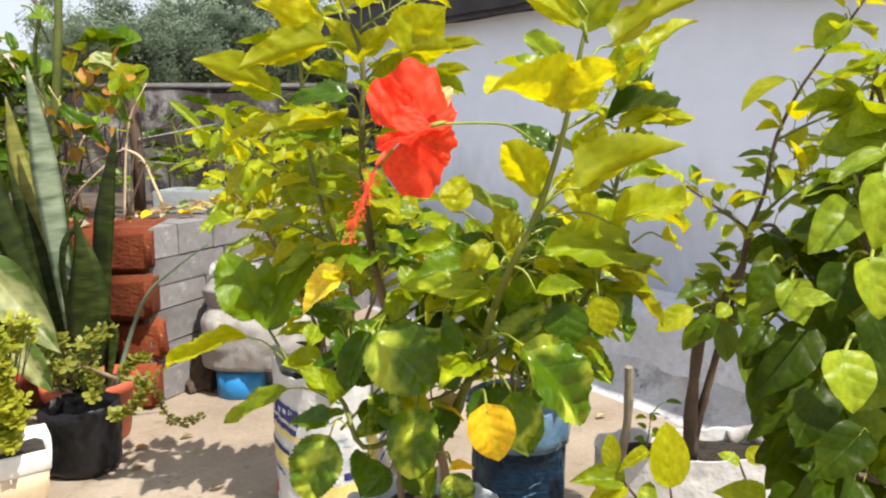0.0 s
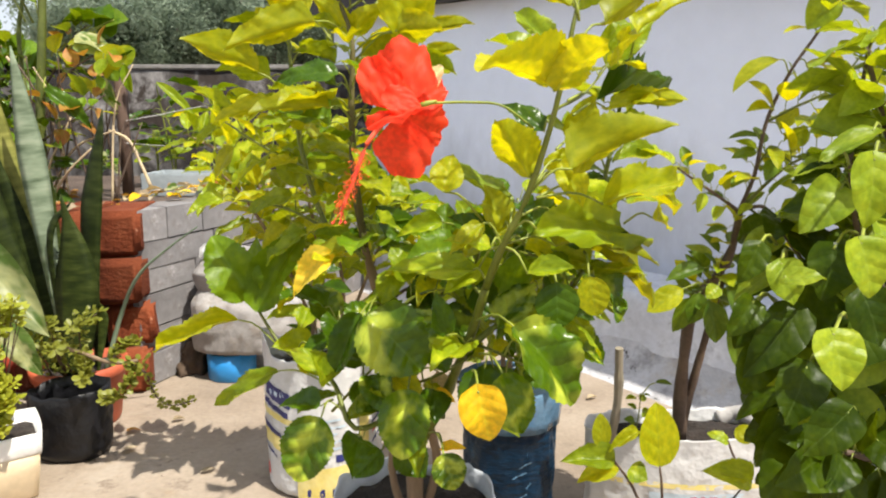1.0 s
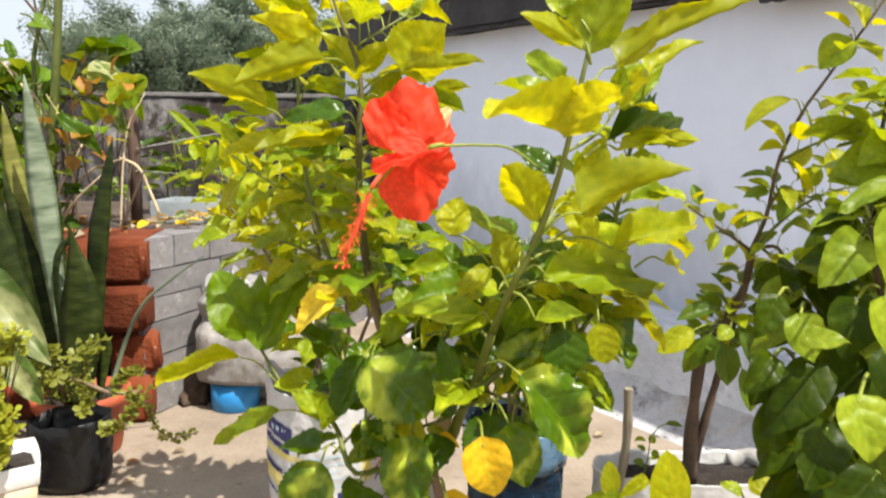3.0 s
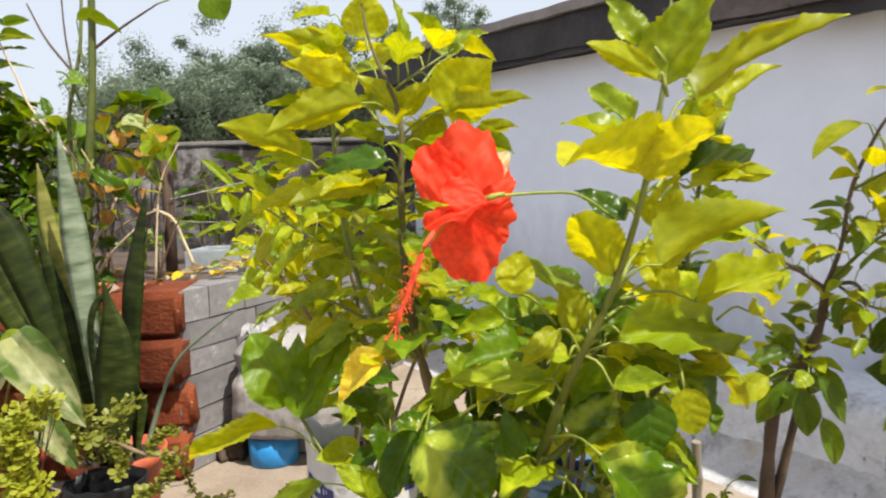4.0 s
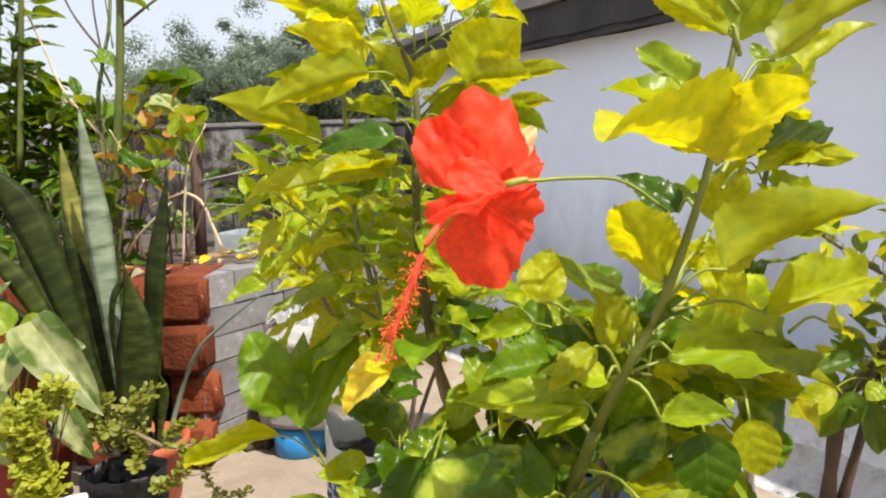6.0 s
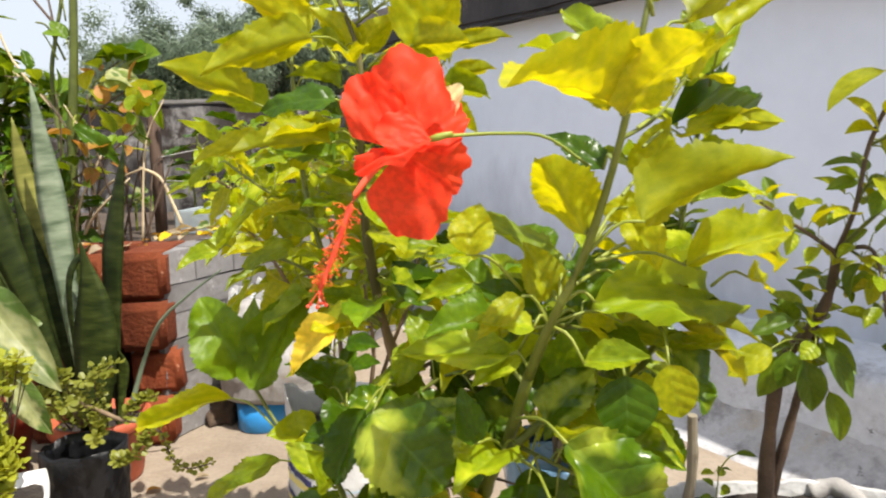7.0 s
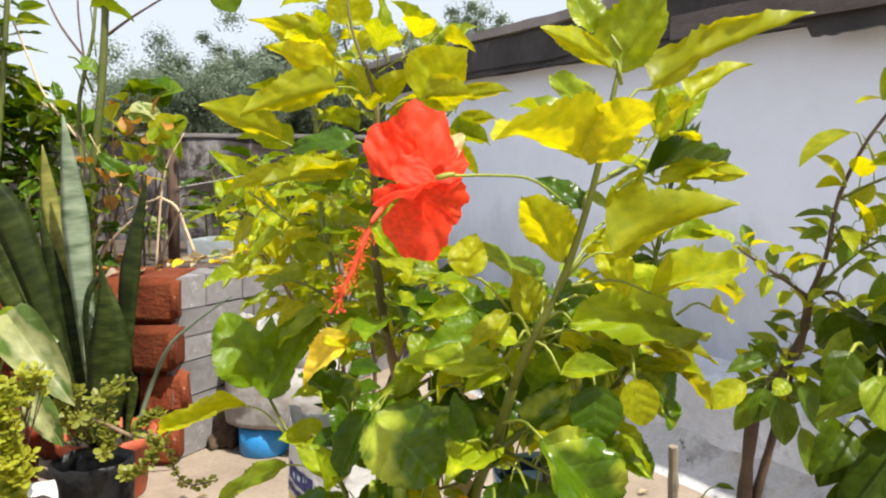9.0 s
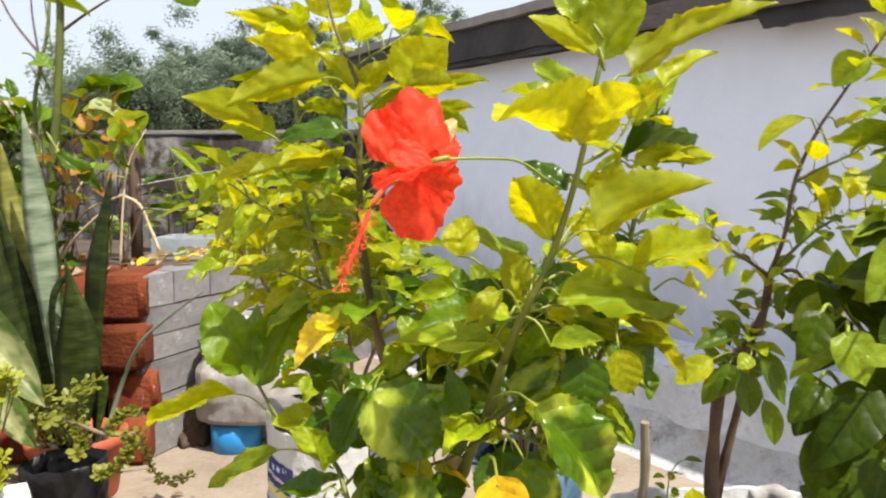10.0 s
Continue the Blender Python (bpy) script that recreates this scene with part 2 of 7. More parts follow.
PARAPET = surface("parapet_weathered", [(0.38, (0.014, 0.012, 0.012)), (0.50, (0.046, 0.041, 0.039)), (0.64, (0.19, 0.18, 0.175))], 6.5, 0.95, 34, 1.0, 0.006, 0.2, stretch=(1, 1, 0.6),
                  spots=[((0.32, 0.305, 0.30), 3.6, 0.58, 0.68), ((0.024, 0.018, 0.015), 8.0, 0.50, 0.60)])
CAPSTONE = surface("parapet_cap", [(0.3, (0.14, 0.13, 0.12)), (0.7, (0.32, 0.30, 0.285))], 5.0, 0.95, 50, 0.6, 0.004, 0.2)
BRICK = surface("brick_red", [(0.28, (0.085, 0.019, 0.008)), (0.5, (0.175, 0.041, 0.015)), (0.78, (0.27, 0.078, 0.032))], 9, 0.92, 120, 1.0, 0.004, 0.2, vary=0.3,
                spots=[((0.10, 0.035, 0.022), 15.0, 0.57, 0.70), ((0.42, 0.19, 0.11), 28.0, 0.64, 0.72)])
WHITEBRICK = surface("brick_whitewashed", [(0.28, (0.125, 0.116, 0.114)), (0.5, (0.205, 0.194, 0.192)), (0.8, (0.285, 0.272, 0.272))], 6, 0.92, 55, 0.5, 0.004, 0.2, vary=0.14, grain_k=0.4,
                     spots=[((0.19, 0.17, 0.16), 8.0, 0.55, 0.68), ((0.08, 0.065, 0.06), 24.0, 0.64, 0.70), ((0.44, 0.425, 0.42), 6.0, 0.62, 0.70)])
MORTAR = surface("joint_dark", [(0.3, (0.10, 0.08, 0.07)), (0.7, (0.2, 0.17, 0.15))], 20, 0.95, 90, 0.7)
SOIL = surface("soil_dark", [(0.3, (0.010, 0.007, 0.005)), (0.7, (0.032, 0.022, 0.016))], 30, 0.95, 120, 1.0, 0.006)
BEDSOIL = surface("soil_brown", [(0.3, (0.045, 0.03, 0.022)), (0.7, (0.12, 0.085, 0.065))], 14, 0.95, 80, 1.0, 0.008)
WHITEBAG = surface("plastic_white", [(0.3, (0.48, 0.47, 0.455)), (0.7, (0.64, 0.63, 0.615))], 9, 0.36, 26, 0.7, 0.008, 0.5, grain_k=0.15, spots=[((0.5, 0.46, 0.4), 11.0, 0.62, 0.78)])
SACK = surface("sack_woven", [(0.3, (0.23, 0.21, 0.195)), (0.7, (0.38, 0.36, 0.34))], 9, 0.7, 140, 0.5, 0.002, 0.4, spots=[((0.20, 0.155, 0.115), 10.0, 0.57, 0.72), ((0.12, 0.09, 0.07), 26.0, 0.64, 0.72)])
BROWNSACK = surface("sack_brown", [(0.3, (0.035, 0.022, 0.014)), (0.7, (0.11, 0.075, 0.05))], 14, 0.85, 120, 0.6, 0.002, 0.3)
GREYBAG = surface("plastic_grey", [(0.3, (0.38, 0.40, 0.42)), (0.7, (0.58, 0.60, 0.62))], 9, 0.32, 26, 0.7, 0.008, grain_k=0.2)
BLUEBAG = surface("plastic_blue", [(0.3, (0.001, 0.008, 0.020)), (0.7, (0.004, 0.024, 0.052))], 8, 0.38, 24, 0.8, 0.008, 0.25, stretch=(1, 1, 3), spots=[((0.03, 0.10, 0.18), 13.0, 0.62, 0.72)])
CLEARBLUE = surface("plastic_pale_blue", [(0.3, (0.05, 0.12, 0.20)), (0.7, (0.14, 0.24, 0.34))], 14, 0.2, 26, 0.7, 0.008)
BLACKBAG = surface("plastic_black", [(0.3, (0.004, 0.004, 0.005)), (0.7, (0.011, 0.011, 0.013))], 9, 0.42, 24, 0.7, 0.008, 0.35, spots=[((0.08, 0.075, 0.07), 13.0, 0.74, 0.7)])
TERRA_DARK = surface("plastic_dark_red", [(0.3, (0.20, 0.022, 0.012)), (0.7, (0.32, 0.045, 0.022))], 9, 0.55, 80, 0.3)
TERRA = surface("terracotta", [(0.3, (0.44, 0.085, 0.035)), (0.7, (0.58, 0.14, 0.06))], 9, 0.6, 80, 0.3, vary=0.1)
CREAM = surface("ceramic_cream", [(0.3, (0.56, 0.43, 0.27)), (0.7, (0.64, 0.52, 0.35))], 6, 0.4, 50, 0.15)
WHITERIM = surface("ceramic_white", [(0.3, (0.74, 0.72, 0.68)), (0.7, (0.82, 0.80, 0.77))], 6, 0.35, 50, 0.15)
CUPBLUE = surface("plastic_cup_blue", [(0.3, (0.02, 0.20, 0.50)), (0.7, (0.03, 0.27, 0.60))], 6, 0.4, 60, 0.15)
TROUGH = surface("trough_grey_blue", [(0.3, (0.26, 0.30, 0.32)), (0.7, (0.42, 0.46, 0.48))], 9, 0.6, 60, 0.4)
# near-black for soot and, put into the colour, the roof edge's shade
ROOF = surface("roof_dark_shaded", [(0.3, (0.016, 0.014, 0.015)), (0.7, (0.05, 0.042, 0.042))], 7, 0.7, 40, 0.6, 0.006, spots=[((0.14, 0.115, 0.11), 6.0, 0.60, 0.75)])
ROOFTOP = surface("roof_edge_grey", [(0.3, (0.18, 0.16, 0.15)), (0.7, (0.32, 0.29, 0.28))], 8, 0.85, 60, 0.6)
FASCIA = surface("board_weathered", [(0.3, (0.085, 0.070, 0.068)), (0.7, (0.17, 0.145, 0.14))], 9, 0.85, 60, 0.6, 0.004, 0.2, stretch=(1, 1, 3), spots=[((0.03, 0.025, 0.025), 14.0, 0.60, 0.70)])
WIRE = surface("wire_grey", [(0.3, (0.30, 0.28, 0.27)), (0.7, (0.42, 0.4, 0.38))], 30, 0.5, 100, 0.2)
INKBLUE = surface("print_dark_blue", [(0.3, (0.012, 0.015, 0.09)), (0.7, (0.03, 0.035, 0.16))], 40, 0.45, 90, 0.2)
INKYELLOW = surface("print_yellow", [(0.3, (0.66, 0.52, 0.12)), (0.7, (0.74, 0.64, 0.3))], 25, 0.45, 90, 0.2)
INKRED = surface("print_red", [(0.3, (0.6, 0.03, 0.03)), (0.7, (0.7, 0.08, 0.06))], 25, 0.45, 90, 0.2)
INKPALE = surface("print_pale", [(0.3, (0.42, 0.52, 0.6)), (0.7, (0.55, 0.64, 0.7))], 25, 0.45, 90, 0.2)
# distance haze is put into this pale, greyed leaf colour
FARLEAF = leaf_mat("far_foliage_hazed", (0.17, 0.22, 0.165), (0.19, 0.24, 0.18), (0.30, 0.36, 0.27), 0.95, through_k=0.75, vary=0.1, spec=0.0)
FARBARK = surface("far_bark", [(0.3, (0.12, 0.1, 0.08)), (0.7, (0.2, 0.17, 0.14))], 3, 0.9, 20, 0.4)
FARWALL = surface("far_wall", [(0.3, (0.50, 0.54, 0.60)), (0.7, (0.60, 0.63, 0.68))], 0.8, 0.9, 6, 0.2)
FARGLASS = surface("far_window", [(0.3, (0.05, 0.06, 0.07)), (0.7, (0.10, 0.11, 0.12))], 2, 0.2, 8, 0.1)

# banded sword leaf
SWORD, nt_, p_ = blank("leaf_sword")
tc_ = nt_.nodes.new("ShaderNodeTexCoord")
oi_ = nt_.nodes.new("ShaderNodeObjectInfo")
mp_ = nt_.nodes.new("ShaderNodeMapping")
mp_.inputs["Scale"].default_value = (7.0, 26, 1)
nt_.links.new(tc_.outputs["Object"], mp_.inputs[0])
nz_ = nt_.nodes.new("ShaderNodeTexNoise")
nz_.noise_dimensions = "4D"
nz_.inputs["Scale"].default_value, nz_.inputs["Detail"].default_value = 1.3, 5.0
nt_.links.new(mp_.outputs[0], nz_.inputs["Vector"])
nt_.links.new(math_node(nt_, "MULTIPLY", oi_.outputs["Random"], 50.0), nz_.inputs["W"])
band_ = ramp(nt_, nz_.outputs[0], [(0.36, (0.012, 0.020, 0.004)), (0.54, (0.028, 0.041, 0.008)), (0.74, (0.052, 0.068, 0.019))])
vr_ = ramp(nt_, oi_.outputs["Random"], [(0, (0.75, 0.75, 0.75)), (1, (1.4, 1.3, 1.0))])
nt_.links.new(mix(nt_, band_, vr_, 1.0, "MULTIPLY"), p_.inputs["Base Color"])
p_.inputs["Roughness"].default_value, p_.inputs["Specular IOR Level"].default_value = 0.55, 0.14
bump(nt_, p_, nz_.outputs[0], 0.2, 0.004)
# pale copy: a young leaf's own tone, and sheen put into the tall leaf's colour
SWORD_PALE_SHEEN = SWORD.copy()
SWORD_PALE_SHEEN.name = "leaf_sword_pale_sheen"
for n_ in SWORD_PALE_SHEEN.node_tree.nodes:
    if n_.type == "VALTORGB" and len(n_.color_ramp.elements) == 3:
        for e_, c_ in zip(n_.color_ramp.elements, ((0.07, 0.10, 0.07), (0.17, 0.22, 0.175), (0.27, 0.31, 0.27))):
            e_.color = (*c_, 1)

SWORD_OLIVE = SWORD.copy()
SWORD_OLIVE.name = "leaf_sword_olive"
for n_ in SWORD_OLIVE.node_tree.nodes:
    if n_.type == "VALTORGB" and len(n_.color_ramp.elements) == 3:
        for e_, c_ in zip(n_.color_ramp.elements, ((0.07, 0.08, 0.02), (0.13, 0.14, 0.04), (0.22, 0.22, 0.08))):
            e_.color = (*c_, 1)


# ---- builders ----
def thing(name, at, label, category, group="", kind=""):
    ob = new(name)
    ob.empty_display_size = 0.05
    ob.location = at
    return tagged(ob, label, category, group, kind)


def hang(ob, parent):
    """Makes ob, laid out in world places, a child of parent, whose own turn is none."""
    ob.parent = parent
    p, off = parent, Vector((0, 0, 0))
    if p.type == "EMPTY":
        off = Vector(p.location)
    ob.matrix_parent_inverse = Matrix.Translation(-off)
    return ob


def mesh_of(bm, material, smooth=True):
    me = bpy.data.meshes.new("m")
    bm.normal_update()
    if smooth:
        for f in bm.faces:
            f.smooth = True
    bm.to_mesh(me)
    bm.free()
    me.materials.append(material)
    return me


def part(name, bm, material, parent, label="", smooth=True):
    me = bm if isinstance(bm, bpy.types.Mesh) else mesh_of(bm, material, smooth)
    ob = new(name, me)
    if parent:
        hang(ob, parent)
    if label:
        ob["label"] = label
    return ob


def spline(pts, n):
    """n + 1 points on a smooth line through pts."""
    pts = [Vector(p) for p in pts]
    if len(pts) == 2:
        return [pts[0].lerp(pts[1], k / n) for k in range(n + 1)]
    q = [pts[0] * 2 - pts[1]] + pts + [pts[-1] * 2 - pts[-2]]
    out = []
    for k in range(n + 1):
        u = k / n * (len(pts) - 1)
        i = min(int(u), len(pts) - 2)
        f = u - i
        a, b, c, d = q[i:i + 4]
        out.append(0.5 * (2 * b + (c - a) * f + (2 * a - 5 * b + 4 * c - d) * f * f + (3 * b - a - 3 * c + d) * f ** 3))
    return out


def tube(bm, pts, r0, r1, n=10, sides=7, knots=0.0):
    """A tapering, slightly uneven tube along a smooth line."""
    line = spline(pts, n)
    rings = []
    for k, p in enumerate(line):
        d = (line[min(k + 1, n)] - line[max(k - 1, 0)]).normalized()
        a = d.cross(Vector((0.31, 0.2, 0.93)) if abs(d.z) < 0.9 else Vector((1, 0, 0))).normalized()
        b = d.cross(a)
        r = (r0 + (r1 - r0) * k / n) * (1 + knots * noise.noise(p * 60))
        rings.append([bm.verts.new(p + r * (math.cos(t) * a + math.sin(t) * b)) for t in [2 * math.pi * i / sides for i in range(sides)]])
    for u, v in zip(rings, rings[1:]):
        for i in range(sides):
            bm.faces.new((u[i], u[(i + 1) % sides], v[(i + 1) % sides], v[i]))
    bm.faces.new(rings[0][::-1])
    bm.faces.new(rings[-1])
    return line


def stem(plant, name, pts, r0, r1, material, n=14, knots=0.15):
    bm = bmesh.new()
    line = tube(bm, pts, r0, r1, n, 8, knots)
    part(name, bm, material, plant)
    return line


def slab(bm, lo, hi, bevel=0.0, m=None, segs=2):
    """A box from corner to corner, its edges rounded."""
    size = [b - a for a, b in zip(lo, hi)]
    mid = [(a + b) / 2 for a, b in zip(lo, hi)]
    mm = Matrix.Translation(mid) @ Matrix.Diagonal((*size, 1))
    vs = bmesh.ops.create_cube(bm, size=1, matrix=mm)["verts"]
    if bevel:
        es = list({e for v in vs for e in v.link_edges})
        bmesh.ops.bevel(bm, geom=es, offset=bevel, segments=segs, affect="EDGES")
    if m is not None:
        bm.transform(m)
    return bm


def lathe(profile, sides=40, wob=0.0, freq=8.0, seed=0.0, square=0.0, at=(0, 0, 0)):
    """Turns (radius, height) pairs round z, with an uneven skin; square: 0 round to 1 boxy."""
    bm = bmesh.new()
    rings = []
    for r, z in profile:
        ring = []
        for i in range(sides):
            t = 2 * math.pi * i / sides
            c, s = math.cos(t), math.sin(t)
            k = 1 + square * (1 / max(abs(c), abs(s)) - 1)
            w = 1 + wob * noise.noise(Vector((c * freq * 0.25 + seed, s * freq * 0.25, z * freq)))
            ring.append(bm.verts.new((at[0] + r * k * w * c, at[1] + r * k * w * s, at[2] + z + wob * 0.25 * r * noise.noise(Vector((c * 2 + seed, s * 2, z * 3 + 7))))))
        rings.append(ring)
    for u, v in zip(rings, rings[1:]):
        for i in range(sides):
            bm.faces.new((u[i], u[(i + 1) % sides], v[(i + 1) % sides], v[i]))
    bm.faces.new(rings[0][::-1])
    bm.faces.new(rings[-1])
    return bm


def mound(x, y, z, r, seed, rough=0.006, sides=28, square=0.0):
    """A soil surface: a disc with clods, a little domed."""
    bm = bmesh.new()
    rings = 7
    prev = None
    mid = bm.verts.new((x, y, z + 0.006))
    for k in range(1, rings + 1):
        ring = []
        for i in range(sides):
            t = 2 * math.pi * i / sides
            c, s = math.cos(t), math.sin(t)
            q = 1 + square * (1 / max(abs(c), abs(s)) - 1)
            rr = r * k / rings * q
            h = rough * noise.noise(Vector((c * rr * 60 + seed, s * rr * 60, seed))) + 0.006 * (1 - (k / rings) ** 2)
            ring.append(bm.verts.new((x + rr * c, y + rr * s, z + h)))
        for i in range(sides):
            if prev is None:
                bm.faces.new((mid, ring[i], ring[(i + 1) % sides]))
            else:
                bm.faces.new((prev[i], ring[i], ring[(i + 1) % sides], prev[(i + 1) % sides]))
        prev = ring
    return bm


# ---- leaves ----
def hump(v, a, b):
    """0 at both ends and 1 at its highest, which lies at a / (a + b)."""
    t = a / (a + b)
    return (max(0.0, v) / t) ** a * (max(0.0, 1 - v) / (1 - t)) ** b


def outline(kind, v):
    if kind == "hib":
        return hump(v, 0.62, 1.02)
    if kind == "broad":
        return hump(v, 0.50, 0.66)
    if kind == "round":
        return math.sin(math.pi * min(1.0, v ** 0.85)) ** 0.62
    if kind == "heart":
        return hump(v, 0.36, 0.80)
    if kind == "ovate":
        return hump(v, 0.70, 0.86)
    if kind == "sword":
        return (0.16 + 0.84 * math.sin(math.pi * 0.5 * min(1, v / 0.62)) ** 1.3) * min(1.0, (1 - v) / 0.42 + 0.02) ** 0.8
    return math.sin(math.pi * v)


LEAVES = {}


def blade(kind, material, variant):
    """A leaf one unit long and wide, its base at the origin, along +y, face up; made once for each look."""
    key = (kind, material.name, variant)
    if key in LEAVES:
        return LEAVES[key]
    rnd = random.Random(hash((len(kind), variant, 5)) % 1000 + variant * 17)
    rows, cols = (26, 5) if kind == "broad" else (26, 4) if kind == "hib" else (16, 4) if kind == "heart" else (14, 3)
    if kind in ("ovate", "sword"):
        rows = 10
    fold = rnd.uniform(0.12, 0.55) if kind in ("hib", "ovate", "broad") else rnd.uniform(0.1, 0.4) if kind == "heart" else 0.12
    droop = rnd.uniform(0.06, 0.34) if kind in ("hib", "heart", "ovate", "broad") else 0.05
    ruffle = {"hib": 0.12, "broad": 0.15, "round": 0.03, "heart": 0.10, "sword": 0.0}.get(kind, 0.03)
    if kind in ("broad", "heart"):
        droop += 0.12
    if kind == "sword":
        fold, droop = 0.35, rnd.uniform(-0.05, 0.05)
    if kind == "petal":
        droop = rnd.uniform(0.05, 0.22)
    off = rnd.uniform(0, 50)
    twist = rnd.uniform(-0.25, 0.25)
    bm = bmesh.new()
    grid = []
    if kind == "petal":  # a fan with a frilled, lobed outer edge and folds that run along and across it
        rows, cols = 20, 22
        for k in range(rows + 1):
            v = k / rows
            line = []
            for c in range(-cols, cols + 1):
                f = c / cols
                a = f * 1.02
                edge = 1 - 0.20 * abs(f) ** 3 + 0.08 * noise.noise(Vector((f * 3.6 + off, 1, off))) + 0.045 * noise.noise(Vector((f * 9 + off, 4, off)))
                r = (0.06 + 0.94 * v) * edge
                frill = (0.06 * math.sin(f * 5 + off) * v + 0.04 * math.sin(f * 13 + 2 * off) * v ** 3) * v
                crumple = 0.05 * noise.noise(Vector((f * 2 + off, v * 4, off))) + 0.014 * noise.noise(Vector((f * 3 + off, v * 12 + f, off + 3)))
                line.append(bm.verts.new((0.64 * r * math.sin(a), r * math.cos(a), frill + crumple * min(1.0, 3 * v) - droop * v * v)))
            grid.append(line)
        rows = -1
    toothed = kind in ("hib", "broad")
    steps = [k / rows for k in range(rows + 1)]
    if toothed:  # saw teeth that point to the tip: a notch, then a point a little further on
        steps = [0.0, 0.03, 0.07]
        for k in range(13):
            steps += [0.10 + 0.86 * k / 13, 0.10 + 0.86 * (k + 0.66) / 13]
        steps += [0.97, 1.0]
    for k, v in enumerate(steps if rows > 0 else ()):
        w = 0.5 * max(0.012, outline(kind, v))
        if toothed and 3 <= k < 29:
            w *= 1 + (0.048 if k % 2 == 0 else -0.036) * rnd.uniform(0.3, 1.4)
        line = []
        for c in range(-cols, cols + 1):
            f = c / cols
            x = w * f
            back = 0.16 * (abs(f) ** 1.5) * max(0.0, 0.35 - v) / 0.35 if kind == "heart" else 0.0
            z = fold * abs(x) - droop * v * v + ruffle * noise.noise(Vector((x * 3.2 + off, v * 2.6, off))) * (0.3 + abs(f)) + ((0.030 if kind == "broad" else 0.018) * abs(math.sin((v - 0.55 * abs(x)) * 17)) * min(1.0, 5 * abs(x)) if toothed else 0.0) + twist * x * v * 0.5 + (0.03 * noise.noise(Vector((x * 7 + off, v * 7, 1))) if kind == "broad" else 0.02 * noise.noise(Vector((x * 8 + off, v * 8, 1))))
            line.append(bm.verts.new((x, v - back, z)))
        grid.append(line)
    for a, b in zip(grid, grid[1:]):
        for i in range(2 * cols):
            bm.faces.new((a[i], a[i + 1], b[i + 1], b[i]))
    LEAVES[key] = mesh_of(bm, material)
    return LEAVES[key]


LOOKS = {"young": ("hib", YOUNG), "green": ("hib", GREEN), "dark": ("hib", DARK), "spot": ("broad", SPOT), "broad": ("broad", MID), "mid": ("hib", MID), "broad_dark": ("broad", DARK), "yellow": ("heart", YELLOW), "lemon": ("hib", LEMON), "pale": ("heart", PALE),
         "broad_young": ("broad", YOUNG), "pale_green": ("heart", PALEGREEN), "round": ("round", DARK), "round_young": ("round", YOUNG), "heart": ("heart", HEART), "heart_young": ("heart", HEART_Y),
         "tree": ("ovate", TREELEAF), "tree_young": ("ovate", YOUNG), "tree_pale": ("ovate", GREEN), "sword": ("sword", SWORD), "rust": ("ovate", RUSTLEAF),
         "dry": ("ovate", DRYLEAF), "petal": ("petal", PETAL), "petal_cream": ("petal", CREAMPETAL), "wide": ("round", GREEN), "bed": ("ovate", MID)}
dice = random.Random(11)


def lf(plant, look_of, base, tip, width, tilt=60, stalk=None, variant=None, name="leaf", side=0.0, rs=0.0009):
    """One leaf from base to tip. tilt: where its face points, 0 towards the south, 90 up, over 90 away; side: the face's lean to the east."""
    kind, material = LOOKS[look_of]
    base, tip = Vector(base), Vector(tip)
    y = (tip - base)
    length = y.length
    y.normalize()
    a = radians(tilt)
    nrm = Vector((side, -math.cos(a), math.sin(a)))
    x = y.cross(nrm)
    if x.length < 0.05:
        x = y.cross(Vector((0.6, 0.5, 0.7)))
    x.normalize()
    z = x.cross(y)
    m = Matrix((x, y, z)).transposed().to_4x4()
    me = blade(kind, material, dice.randrange(5) if variant is None else variant)
    ob = new(name, me)
    ob.matrix_basis = Matrix.Translation(base) @ m @ Matrix.Diagonal((width, length, length, 1))
    ob.parent = plant
    if plant.type == "EMPTY":
        ob.matrix_parent_inverse = Matrix.Translation(-Vector(plant.location))
    if stalk is not None:
        s = Vector(stalk)
        bm = bmesh.new()
        tube(bm, [s, s.lerp(base, 0.55) + Vector((0, 0, 0.006)), base], rs * 1.15, rs * 0.85, 5, 5)
        part("petiole", bm, PETIOLE, plant)
    return ob


